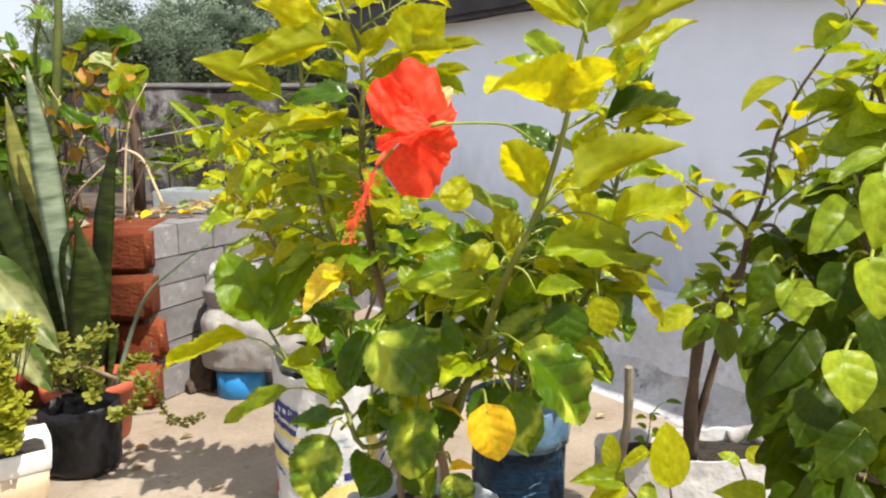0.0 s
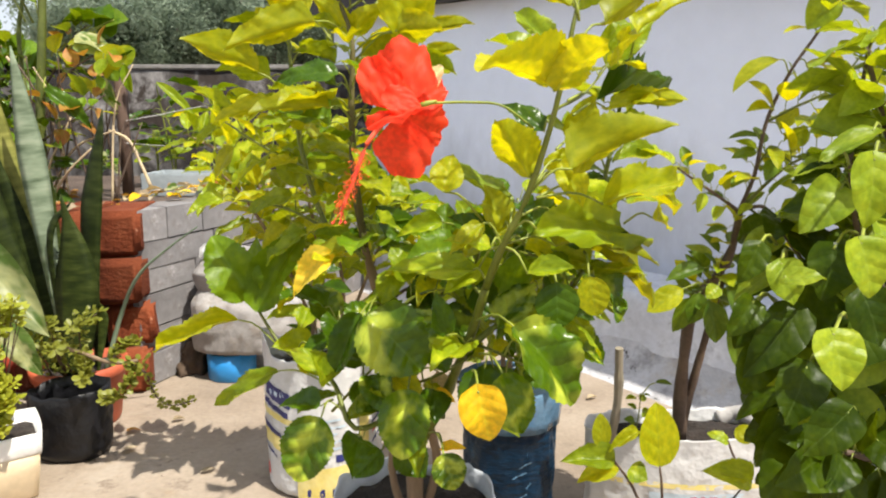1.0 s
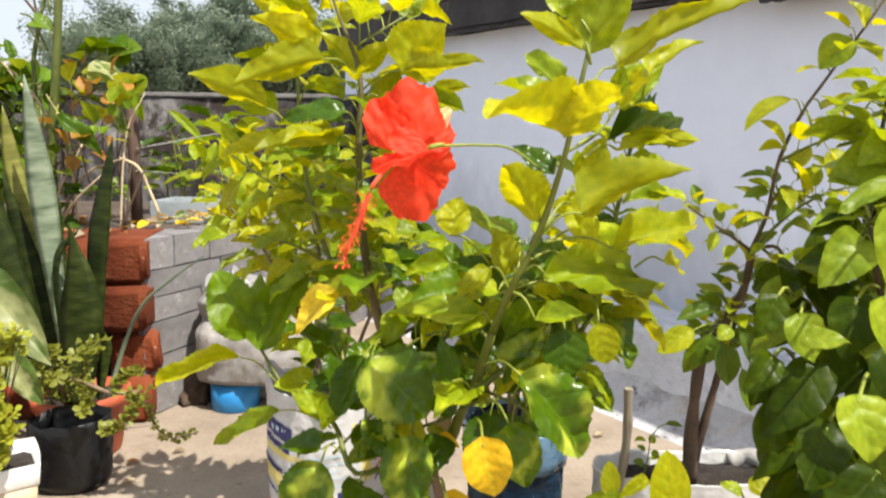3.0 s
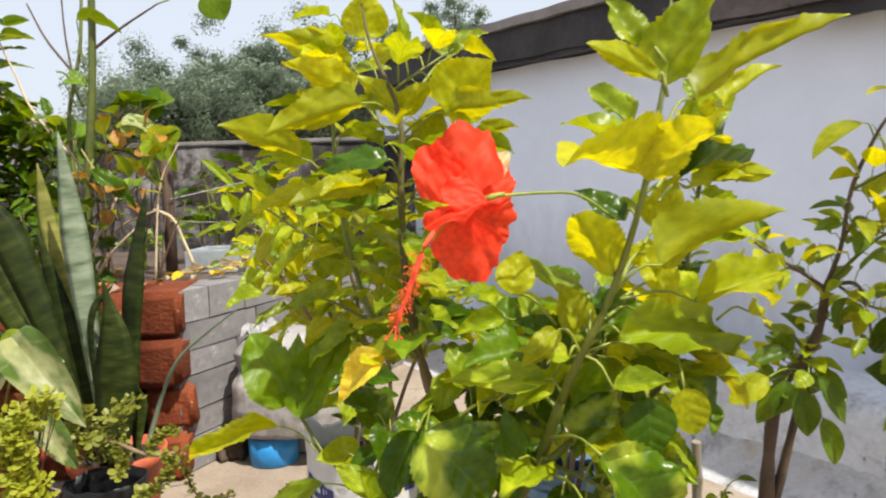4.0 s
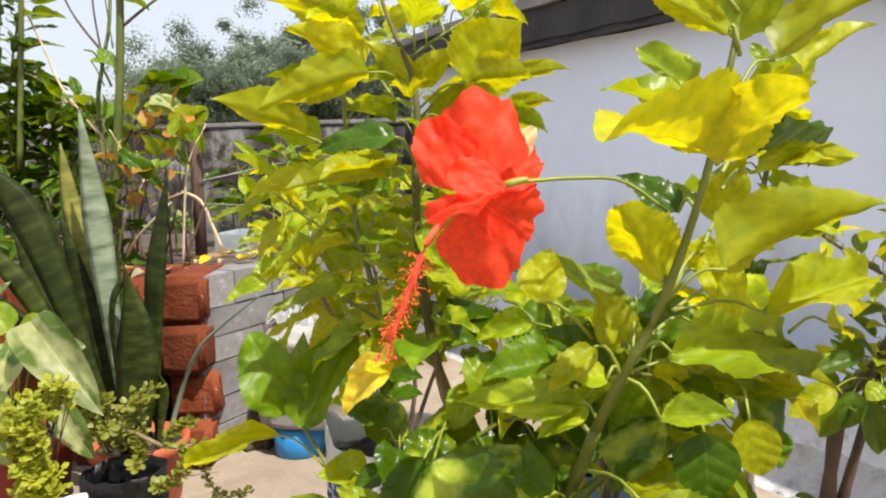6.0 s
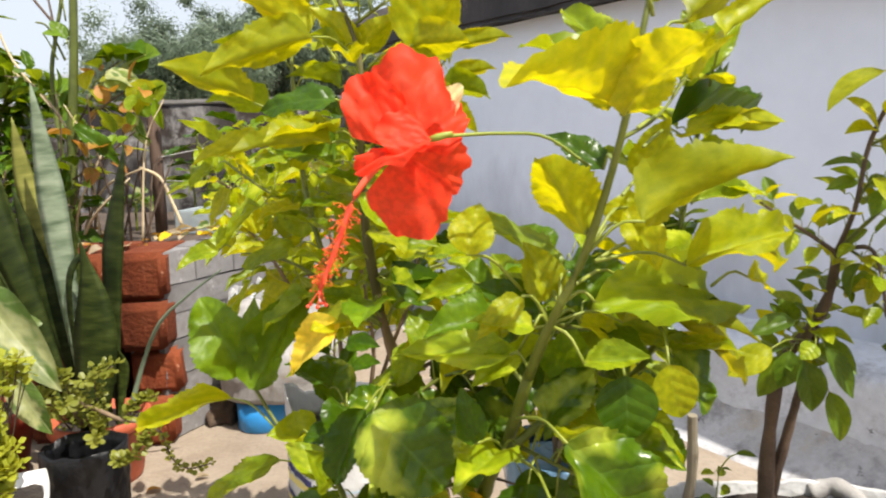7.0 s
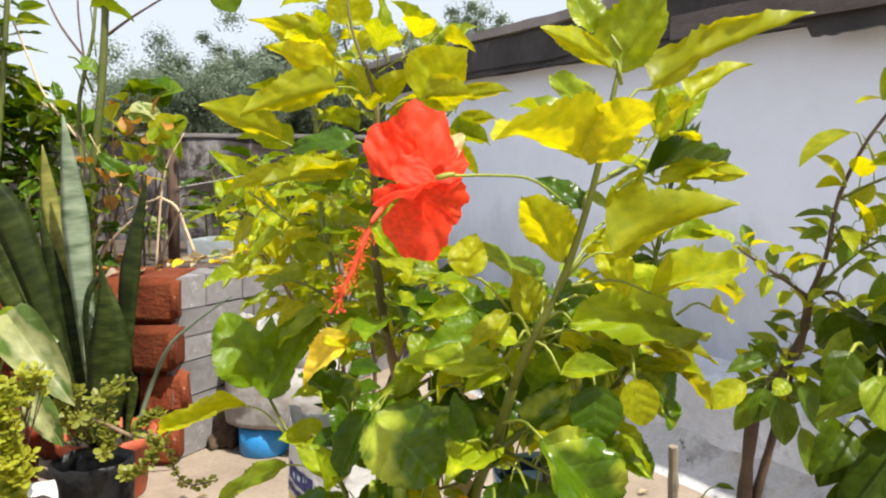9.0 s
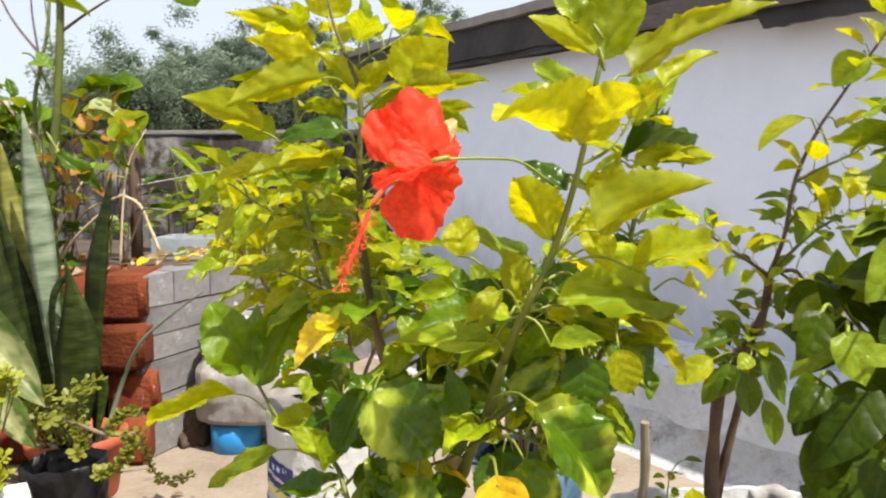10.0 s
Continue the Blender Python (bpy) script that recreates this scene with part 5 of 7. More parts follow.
for k, pts in enumerate([
    [(-0.19, 1.125, 0.19), (-0.1749, 1.1000, 0.3174), (-0.1784, 1.0600, 0.4344), (-0.1892, 1.0200, 0.5320), (-0.1993, 1.0000, 0.5970)],
    [(-0.17, 1.12, 0.19), (-0.1431, 1.1000, 0.3083), (-0.1514, 1.0800, 0.4224), (-0.1530, 1.0500, 0.5301), (-0.1539, 1.0400, 0.6051)],
    [(-0.2, 1.115, 0.19), (-0.1988, 1.0800, 0.3040), (-0.2341, 1.0200, 0.4236), (-0.2676, 1.0000, 0.4927), (-0.2999, 0.9800, 0.5345)],
    [(-0.21, 1.13, 0.19), (-0.1966, 1.1200, 0.3312), (-0.2522, 1.1000, 0.4640), (-0.2973, 1.0800, 0.5363), (-0.3664, 1.0600, 0.5797)],
    [(-0.165, 1.13, 0.19), (-0.1227, 1.1200, 0.3126), (-0.0846, 1.1200, 0.4068), (-0.0731, 1.1000, 0.4826), (-0.0550, 1.1000, 0.5358)],
]):
    sprig(hib2, pts, 32, 0.056, ["young", "green", "green", "green"] if k != 4 else ["green", "dark", "green"], 40 + k, start=0.3, r0=0.004, r1=0.0014, material=BARK, droop=0.1, up=0.7, wide=0.50, tilts=(50, 100), petiole=0.3)
sprig(hib2, [(-0.185, 1.10, 0.19), (-0.1802, 1.0500, 0.2853), (-0.1819, 1.0200, 0.3380), (-0.1729, 1.0000, 0.3771)], 12, 0.044, ["dark", "dark", "green"], 47, start=0.2, material=BARK)

BB = Vector((0.118, 1.0, 0))
bb = grow_bag("grow_bag", BB.x, BB.y, 0.071, 0.215, BLUEBAG, "dark blue plastic bag with a clear pale blue top", 5.2, wob=0.08, soil=0.03)
prof = [(0.0745, 0.165), (0.0755, 0.18), (0.0765, 0.20), (0.0775, 0.221), (0.0758, 0.224), (0.0745, 0.20)]
part("clear_top", lathe(prof, 48, 0.07, 12, 5.2, 0, (BB.x, BB.y, 0)), CLEARBLUE, bb, "clear pale blue plastic cuff")
for k in range(6):
    z = 0.05 + 0.016 * k
    wrap(bb, "print", z, z + 0.0025, 268 + 9 * (k % 3), 292 - 5 * (k % 2), CLEARBLUE, slant=0.008)
hib3 = thing("hibiscus", (BB.x, BB.y, 0.185), "dense dark-leaved hibiscus in a blue bag", "shrub", "hibiscus shrubs in bags")
for k, pts in enumerate([
    [(0.11, 1.0, 0.18), (0.1214, 0.9700, 0.3198), (0.1387, 0.9300, 0.3946), (0.1628, 0.9000, 0.4537)],
    [(0.12, 1.0, 0.18), (0.1390, 0.9800, 0.3001), (0.1811, 0.9500, 0.3583), (0.2043, 0.9200, 0.4202)],
    [(0.11, 1.01, 0.18), (0.0997, 1.0000, 0.3108), (0.0659, 1.0000, 0.3601), (0.0454, 0.9800, 0.4049), (0.0321, 0.9600, 0.4325)],
    [(0.115, 1.01, 0.18), (0.1179, 1.0200, 0.3225), (0.1121, 1.0200, 0.3903), (0.1212, 1.0000, 0.4379)],
]):
    sprig(hib3, pts, 24, 0.052, ["green", "young", "green", "dark"], 60 + k, start=0.2, r0=0.004, r1=0.0014, material=BARK)
lf(hib3, "yellow", (0.1745, 0.9500, 0.3162), (0.1982, 0.9500, 0.3115), 0.014, 40, (0.1640, 0.9600, 0.3230))

# ---- small tree in the white bag by the wall ----
RP = Vector((0.392, 0.987, 0))
rp = grow_bag("grow_bag", RP.x, RP.y, 0.160, 0.155, WHITEBAG, "low wide white plastic bag with dark soil and a crumpled rim", 12.4, wob=0.05, soil=0.02, deep=0.40)
wrap(rp, "print", 0.085, 0.093, 215, 330, INKYELLOW)
wrap(rp, "print", 0.060, 0.078, 240, 290, INKPALE)
wrap(rp, "print", 0.062, 0.074, 262, 276, INKRED)
wrap(rp, "print", 0.098, 0.112, 318, 332, INKRED)
bm = bmesh.new()
tube(bm, [(0.4512, 1.0500, 0.1384), (0.4814, 1.0400, 0.1496), (0.5076, 1.0000, 0.1389)], 0.014, 0.010, 12, 9, 0.5)
part("rim_fold", bm, SACK, rp, "brownish crumpled fold of the bag rim")
tree = thing("potted_tree", (RP.x - 0.005, RP.y, 0.142), "small tree with two brown trunks and dark glossy leaves", "tree")
TB = (0.3648, 0.9700, 0.1411)
stem(tree, "trunk", [TB, (0.3595, 0.9650, 0.2055), (0.3574, 0.9500, 0.2946), (0.3613, 0.9400, 0.3541), (0.3885, 0.9300, 0.3959), (0.4010, 0.9200, 0.4402), (0.4011, 0.9100, 0.4865)], 0.0105, 0.0048, TWIG, 18, 0.3)
stem(tree, "trunk", [TB, (0.3735, 0.9650, 0.2141), (0.3832, 0.9550, 0.2849), (0.3914, 0.9450, 0.3449), (0.3960, 0.9300, 0.3960)], 0.0068, 0.0038, TWIG, 16, 0.3)
stem(tree, "branch", [(0.4011, 0.9100, 0.4865), (0.4129, 0.9000, 0.5348), (0.4171, 0.8900, 0.5986), (0.4331, 0.8750, 0.6560), (0.4532, 0.8700, 0.6919), (0.4943, 0.8600, 0.7609), (0.5165, 0.8600, 0.7983)], 0.0030, 0.0012, TWIG, 20)
stem(tree, "branch", [(0.4013, 0.9100, 0.4843), (0.3700, 0.9000, 0.5044), (0.3292, 0.8900, 0.5296), (0.3075, 0.8800, 0.5430)], 0.0028, 0.0012, TWIG, 12)
stem(tree, "branch", [(0.4011, 0.9100, 0.4865), (0.4191, 0.8800, 0.4940), (0.4224, 0.8600, 0.4686), (0.4244, 0.8500, 0.4282)], 0.0028, 0.0014, TWIG, 12)
lf(tree, "tree_young", (0.4197, 0.8720, 0.6724), (0.3607, 0.8680, 0.6456), 0.036, 75, (0.4331, 0.8750, 0.6560), 0)
lf(tree, "tree_young", (0.4181, 0.8800, 0.6178), (0.3908, 0.8700, 0.6510), 0.030, 60, (0.4225, 0.8850, 0.6158))
lf(tree, "tree_young", (0.4184, 0.8800, 0.6137), (0.3864, 0.8700, 0.6176), 0.021, 60, (0.4228, 0.8850, 0.6124))
lf(tree, "tree_young", (0.4452, 0.8700, 0.7088), (0.4200, 0.8700, 0.7075), 0.018, 80, (0.4602, 0.8700, 0.7036))
lf(tree, "tree_pale", (0.4751, 0.8650, 0.7441), (0.4441, 0.8600, 0.7089), 0.039, 35, (0.4798, 0.8650, 0.7364))
lf(tree, "tree_young", (0.4532, 0.8700, 0.6603), (0.4889, 0.8700, 0.6814), 0.038, 95, (0.4425, 0.8720, 0.6724))
lf(tree, "tree_young", (0.4422, 0.8700, 0.6471), (0.4870, 0.8700, 0.6431), 0.020, 100, (0.4333, 0.8750, 0.6540))
lf(tree, "tree", (0.4087, 0.8900, 0.5805), (0.3735, 0.8900, 0.5846), 0.013, 60, (0.4165, 0.8920, 0.5812))
lf(tree, "tree", (0.4108, 0.8950, 0.5621), (0.3795, 0.8900, 0.5581), 0.017, 40, (0.4149, 0.8950, 0.5635))
lf(tree, "tree", (0.4207, 0.8950, 0.5622), (0.4435, 0.8900, 0.5638), 0.019, 50, (0.4149, 0.8950, 0.5635))
lf(tree, "tree_young", (0.4321, 0.8850, 0.5904), (0.4482, 0.8800, 0.6178), 0.031, 70, (0.4208, 0.8900, 0.6056))
lf(tree, "tree_young", (0.4330, 0.8800, 0.5850), (0.4572, 0.8700, 0.5648), 0.028, 70, (0.4213, 0.8900, 0.5986))
lf(tree, "tree_pale", (0.4771, 0.8600, 0.7357), (0.5175, 0.8600, 0.7229), 0.028, 70, (0.4768, 0.8650, 0.7332))
lf(tree, "tree_young", (0.4887, 0.8600, 0.7515), (0.4758, 0.8600, 0.7860), 0.028, 70, (0.4887, 0.8600, 0.7515))
lf(tree, "tree_young", (0.3137, 0.8500, 0.3957), (0.2684, 0.8400, 0.3716), 0.031, 40, (0.3897, 0.9400, 0.3780), 1)
lf(tree, "tree", (0.3404, 0.9000, 0.3722), (0.3206, 0.8900, 0.3277), 0.027, 25, (0.3713, 0.9400, 0.3660))
lf(tree, "tree", (0.3495, 0.8900, 0.3808), (0.3383, 0.8800, 0.3415), 0.031, 15, (0.3823, 0.9400, 0.3740))
lf(tree, "tree", (0.3594, 0.8800, 0.3730), (0.3721, 0.8700, 0.3179), 0.033, 15, (0.3860, 0.9300, 0.3765))
lf(tree, "tree", (0.3917, 0.8900, 0.3358), (0.4120, 0.8800, 0.2783), 0.026, 15, (0.3905, 0.9300, 0.3648))
lf(tree, "tree", (0.3799, 0.8800, 0.3887), (0.4138, 0.8700, 0.3346), 0.025, 40, (0.3928, 0.9300, 0.3882))
lf(tree, "tree", (0.3571, 0.9000, 0.4115), (0.3063, 0.8900, 0.4030), 0.025, 55, (0.3923, 0.9300, 0.3960))
lf(tree, "tree_pale", (0.3616, 0.8600, 0.3971), (0.3447, 0.8500, 0.3851), 0.021, 40, (0.3928, 0.9300, 0.3882))
sprig(tree, [(0.3613, 0.9400, 0.3541), (0.3885, 0.9300, 0.3959), (0.4010, 0.9200, 0.4402), (0.4011, 0.9100, 0.4865)], 22, 0.036, ["tree", "tree", "tree_young", "tree_pale"], 71, bare=True, wide=0.55, start=0.0)
sprig(tree, [(0.3600, 0.9420, 0.3400), (0.3720, 0.9330, 0.3720), (0.3900, 0.9250, 0.4020)], 17, 0.040, ["tree", "tree", "tree", "tree_pale"], 70, bare=True, wide=0.60, start=0.0, tilts=(20, 70))
sprig(tree, [(0.4013, 0.9100, 0.4843), (0.3700, 0.9000, 0.5044), (0.3292, 0.8900, 0.5296), (0.3075, 0.8800, 0.5430)], 15, 0.034, ["tree_young", "tree", "tree_pale", "tree_young"], 72, bare=True, wide=0.5)
sprig(tree, [(0.4011, 0.9100, 0.4865), (0.4129, 0.9000, 0.5348), (0.4253, 0.8900, 0.5638), (0.4521, 0.8700, 0.5441)], 14, 0.034, ["tree_young", "tree_pale", "tree"], 73, wide=0.55)
sprig(tree, [(0.4011, 0.9100, 0.4865), (0.4191, 0.8800, 0.4940), (0.4224, 0.8600, 0.4686), (0.4244, 0.8500, 0.4282)], 12, 0.036, ["tree_young", "tree_pale", "tree"], 74, bare=True, wide=0.55)
sprig(tree, [(0.4532, 0.8700, 0.6919), (0.4943, 0.8600, 0.7609), (0.5165, 0.8600, 0.7983)], 9, 0.036, ["tree_young", "tree_pale"], 75, bare=True, wide=0.6)
sprig(tree, [(0.4011, 0.9100, 0.4865), (0.4365, 0.8800, 0.5399), (0.4724, 0.8600, 0.5652), (0.5161, 0.8500, 0.5758)], 16, 0.037, ["tree_young", "tree_pale", "tree_young"], 77, wide=0.62, start=0.15, r0=0.0024)
sprig(tree, [(0.4171, 0.8900, 0.5986), (0.4442, 0.8800, 0.6158), (0.4793, 0.8600, 0.6387), (0.5090, 0.8500, 0.6834)], 11, 0.036, ["tree_young", "tree_young", "tree_pale"], 78, wide=0.62, start=0.2, r0=0.002)
sprig(tree, [(0.4110, 0.9100, 0.4902), (0.4424, 0.8800, 0.4655), (0.4717, 0.8700, 0.4743)], 14, 0.036, ["tree_young", "tree_pale", "tree"], 79, wide=0.6, start=0.15, r0=0.002)
stake = thing("stake", tuple(Vector((0.262, 0.955, 0.14))), "short weathered wooden stake stuck in the soil", "stake")
bm = bmesh.new()
tube(bm, [(0.2585, 0.953, 0.135), (0.2608, 0.9300, 0.2192), (0.2567, 0.9200, 0.2957)], 0.0062, 0.0058, 10, 9, 0.25)
part("stick", bm, BAMBOO, stake, smooth=False)
seed = thing("seedling", tuple((0.2915, 0.9500, 0.1603)), "tiny green seedling in the bag of the small tree", "plant")
sprig(seed, [(0.2917, 0.9500, 0.1551), (0.2967, 0.9500, 0.1858), (0.2982, 0.9500, 0.2196)], 7, 0.016, ["tree_pale", "tree"], 76, r0=0.001, r1=0.0006)
lf(seed, "tree", (0.3212, 0.9600, 0.2309), (0.3468, 0.9600, 0.2312), 0.010, 60, (0.2970, 0.9500, 0.2112))

# ---- broad young plant at the front of that bag ----
fp = thing("grow_bag", (0.235, 0.63, 0), "small black nursery bag with soil", "grow bag")
part("body", lathe([(0.05, 0.001), (0.058, 0.01), (0.06, 0.10), (0.061, 0.20), (0.057, 0.20), (0.055, 0.18)], 36, 0.05, 9, 2.2, 0, (0.235, 0.63, 0)), BLACKBAG, fp)
part("soil", mound(0.235, 0.63, 0.185, 0.057, 4.0), SOIL, fp)
young = thing("young_shrub", (0.235, 0.63, 0.185), "young shrub with broad pale yellow-green leaves", "shrub")
stem(young, "stem", [(0.235, 0.63, 0.18), (0.2195, 0.6000, 0.2663), (0.2162, 0.6000, 0.2899)], 0.0016, 0.001, TWIG, 8)
stem(young, "stem", [(0.235, 0.63, 0.18), (0.1939, 0.6000, 0.2660), (0.1774, 0.6000, 0.2906), (0.1625, 0.6000, 0.3079)], 0.0016, 0.001, TWIG, 8)
stem(young, "stem", [(0.235, 0.63, 0.18), (0.2959, 0.6000, 0.2699), (0.2839, 0.6000, 0.2972), (0.2766, 0.6000, 0.3145)], 0.0014, 0.001, TWIG, 8)
lf(young, "round_young", (0.2163, 0.6000, 0.2888), (0.2101, 0.6000, 0.3503), 0.037, 14, variant=1)
lf(young, "round_young", (0.1625, 0.6000, 0.3079), (0.1602, 0.6000, 0.3402), 0.018, 15)
lf(young, "young", (0.1963, 0.6000, 0.3234), (0.1666, 0.5900, 0.3129), 0.013, 60)
lf(young, "green", (0.1747, 0.6000, 0.2960), (0.1264, 0.5900, 0.3028), 0.025, 50)
lf(young, "young", (0.1775, 0.6000, 0.2895), (0.1401, 0.5900, 0.2819), 0.021, 50)
lf(young, "green", (0.1878, 0.6000, 0.2863), (0.2030, 0.5900, 0.2826), 0.023, 50)
lf(young, "green", (0.2777, 0.6000, 0.3134), (0.2599, 0.6000, 0.3240), 0.013, 50)
lf(young, "young", (0.2836, 0.6000, 0.3162), (0.3028, 0.6000, 0.3287), 0.017, 40)
lf(young, "green", (0.2772, 0.5500, 0.3028), (0.2361, 0.5400, 0.3187), 0.026, 45)

# ---- heart-leaved shrub on the east side ----
hp = thing("pot", (0.40, 0.53, 0), "plain round terracotta pot with soil", "pot")
part("body", lathe([(0.08, 0.001), (0.085, 0.01), (0.105, 0.17), (0.118, 0.172), (0.120, 0.205), (0.110, 0.207), (0.104, 0.18), (0.09, 0.17)], 44, 0.006, 6, 1.0, 0, (0.40, 0.53, 0)), TERRA, hp)
part("soil", mound(0.40, 0.53, 0.18, 0.105, 6.0), SOIL, hp)
hs = thing("heart_leaf_shrub", (0.40, 0.53, 0.18), "dense shrub with heart-shaped dark green and lime leaves", "shrub")
HB = (0.40, 0.53, 0.175)
for k, pts in enumerate([
    [HB, (0.3415, 0.4800, 0.3811), (0.2667, 0.4300, 0.4639), (0.2402, 0.4200, 0.5095), (0.2222, 0.4300, 0.5389)],
    [HB, (0.3340, 0.4600, 0.4067), (0.2663, 0.4000, 0.5008), (0.2406, 0.3800, 0.5496), (0.2350, 0.3800, 0.5769)],
    [HB, (0.3914, 0.5000, 0.4161), (0.3266, 0.4500, 0.5181), (0.2837, 0.4200, 0.5776), (0.2661, 0.4200, 0.6231), (0.2626, 0.4300, 0.6527)],
    [HB, (0.3031, 0.4400, 0.3677), (0.2538, 0.4000, 0.4248), (0.2393, 0.4000, 0.4388), (0.2335, 0.4100, 0.4274)],
    [HB, (0.2914, 0.4000, 0.3819), (0.2474, 0.3600, 0.4202), (0.2291, 0.3600, 0.4233), (0.2212, 0.3700, 0.4148)],
    [HB, (0.4191, 0.5000, 0.3901), (0.3626, 0.4600, 0.4859), (0.3339, 0.4400, 0.5486)],
    [HB, (0.3203, 0.4400, 0.4152), (0.2688, 0.3800, 0.4803), (0.2467, 0.3600, 0.5170)],
]):
    looks = ["heart", "heart", "heart", "heart", "heart_young"] if k != 2 else ["heart_young", "heart_young", "heart_young", "heart"]
    sprig(hs, pts, (24, 32, 30, 32, 32, 20, 30)[k], (0.030, 0.030, 0.026, 0.032, 0.032, 0.031, 0.031)[k], looks, 90 + k, start=0.25, r0=0.003, r1=0.0011, material=TWIG, wide=0.86, droop=0.75, petiole=0.5, tilts=(12, 50))
sprig(hs, [(0.262, 0.420, 0.540), (0.258, 0.420, 0.575), (0.262, 0.425, 0.612), (0.268, 0.430, 0.645)], 15, 0.028, ["heart_young"], 98, start=0.05, r0=0.0016, r1=0.0010, material=TWIG, wide=0.8, droop=0.3, petiole=0.45, tilts=(35, 85))
sprig(hs, [(0.285, 0.430, 0.545), (0.300, 0.430, 0.580), (0.318, 0.435, 0.612)], 13, 0.030, ["heart_young", "heart_young", "heart"], 99, start=0.05, r0=0.0016, r1=0.0010, material=TWIG, wide=0.8, droop=0.3, petiole=0.45, tilts=(35, 85))
lf(hs, "heart_young", (0.1754, 0.2750, 0.5158), (0.1767, 0.2620, 0.4992), 0.021, 20, (0.2310, 0.3600, 0.4988), 0)
lf(hs, "heart_young", (0.2112, 0.3200, 0.5829), (0.2094, 0.3100, 0.5553), 0.023, 15, (0.2490, 0.3800, 0.5859))
lf(hs, "heart", (0.2196, 0.3600, 0.5353), (0.2146, 0.3500, 0.5116), 0.027, 12, (0.2429, 0.3800, 0.5403))
lf(hs, "heart_young", (0.2299, 0.4200, 0.5520), (0.2310, 0.4100, 0.5266), 0.028, 10, (0.2256, 0.4300, 0.5390))
lf(hs, "heart_young", (0.2121, 0.4000, 0.5158), (0.1847, 0.3900, 0.5074), 0.017, 60, (0.2365, 0.4200, 0.5130))
lf(hs, "heart_young", (0.1614, 0.2900, 0.5358), (0.1718, 0.2800, 0.5405), 0.013, 62, (0.2062, 0.3600, 0.5168))
lf(hs, "heart", (0.2031, 0.3600, 0.5010), (0.1770, 0.3400, 0.4780), 0.025, 30, (0.2531, 0.4200, 0.4778))
lf(hs, "heart", (0.2061, 0.3500, 0.4745), (0.1920, 0.3300, 0.4540), 0.027, 14, (0.2578, 0.4200, 0.4635))
lf(hs, "heart", (0.1991, 0.3600, 0.4443), (0.1894, 0.3500, 0.4178), 0.021, 18, (0.2262, 0.4000, 0.4369))
lf(hs, "heart", (0.2012, 0.3700, 0.4529), (0.1799, 0.3700, 0.4409), 0.012, 55, (0.2261, 0.4000, 0.4387))
lf(hs, "heart", (0.2119, 0.3200, 0.4633), (0.1907, 0.3100, 0.4465), 0.022, 25, (0.2550, 0.3800, 0.4305))
lf(hs, "heart", (0.2190, 0.3300, 0.5186), (0.2270, 0.3200, 0.4968), 0.023, 20, (0.2548, 0.3800, 0.5122))
lf(hs, "heart_young", (0.1974, 0.3000, 0.5485), (0.2017, 0.2900, 0.5288), 0.022, 20, (0.2412, 0.3700, 0.5450))
lf(hs, "heart", (0.2263, 0.3800, 0.5057), (0.2170, 0.3700, 0.4832), 0.027, 15, (0.2475, 0.4200, 0.5025))
lf(hs, "heart_young", (0.2623, 0.4200, 0.6119), (0.2380, 0.4200, 0.6484), 0.017, 80, (0.2675, 0.4200, 0.6151))
lf(hs, "heart_young", (0.2665, 0.4300, 0.6463), (0.2505, 0.4300, 0.6591), 0.016, 80, (0.2651, 0.4300, 0.6431))
lf(hs, "heart_young", (0.2551, 0.4200, 0.6021), (0.2716, 0.4100, 0.6037), 0.016, 75, (0.2677, 0.4200, 0.6070))
lf(hs, "heart_young", (0.2451, 0.3800, 0.5948), (0.2140, 0.3700, 0.5862), 0.015, 65, (0.2620, 0.4000, 0.5913))
lf(hs, "heart_young", (0.2343, 0.3900, 0.5793), (0.2101, 0.3900, 0.5761), 0.017, 65, (0.2353, 0.3800, 0.5739))
lf(hs, "dry", (0.2308, 0.3600, 0.4442), (0.2281, 0.3600, 0.4336), 0.009, 20, (0.2446, 0.3800, 0.4405))
lf(hs, "heart", (0.1853, 0.3700, 0.5348), (0.1760, 0.3600, 0.5193), 0.016, 15, (0.2092, 0.4000, 0.5308))
lf(hs, "heart", (0.1805, 0.3600, 0.5069), (0.1678, 0.3500, 0.4929), 0.017, 20, (0.2124, 0.4000, 0.4953))
lf(hs, "heart", (0.1897, 0.3800, 0.4980), (0.1804, 0.3700, 0.4793), 0.021, 15, (0.2219, 0.4200, 0.4925))
lf(hs, "heart", (0.1882, 0.3600, 0.4803), (0.1764, 0.3500, 0.4608), 0.022, 15, (0.2209, 0.4000, 0.4715))
lf(hs, "heart_young", (0.1934, 0.3600, 0.5272), (0.1986, 0.3500, 0.5094), 0.020, 20, (0.2154, 0.4000, 0.5242))


# ---- west side: pots ----
BP = Vector((-0.657, 1.200, 0))
bag = thing("nursery_bag", tuple(BP), "black plastic nursery bag, dusty and creased", "grow bag")
bm = bmesh.new()
rings = []
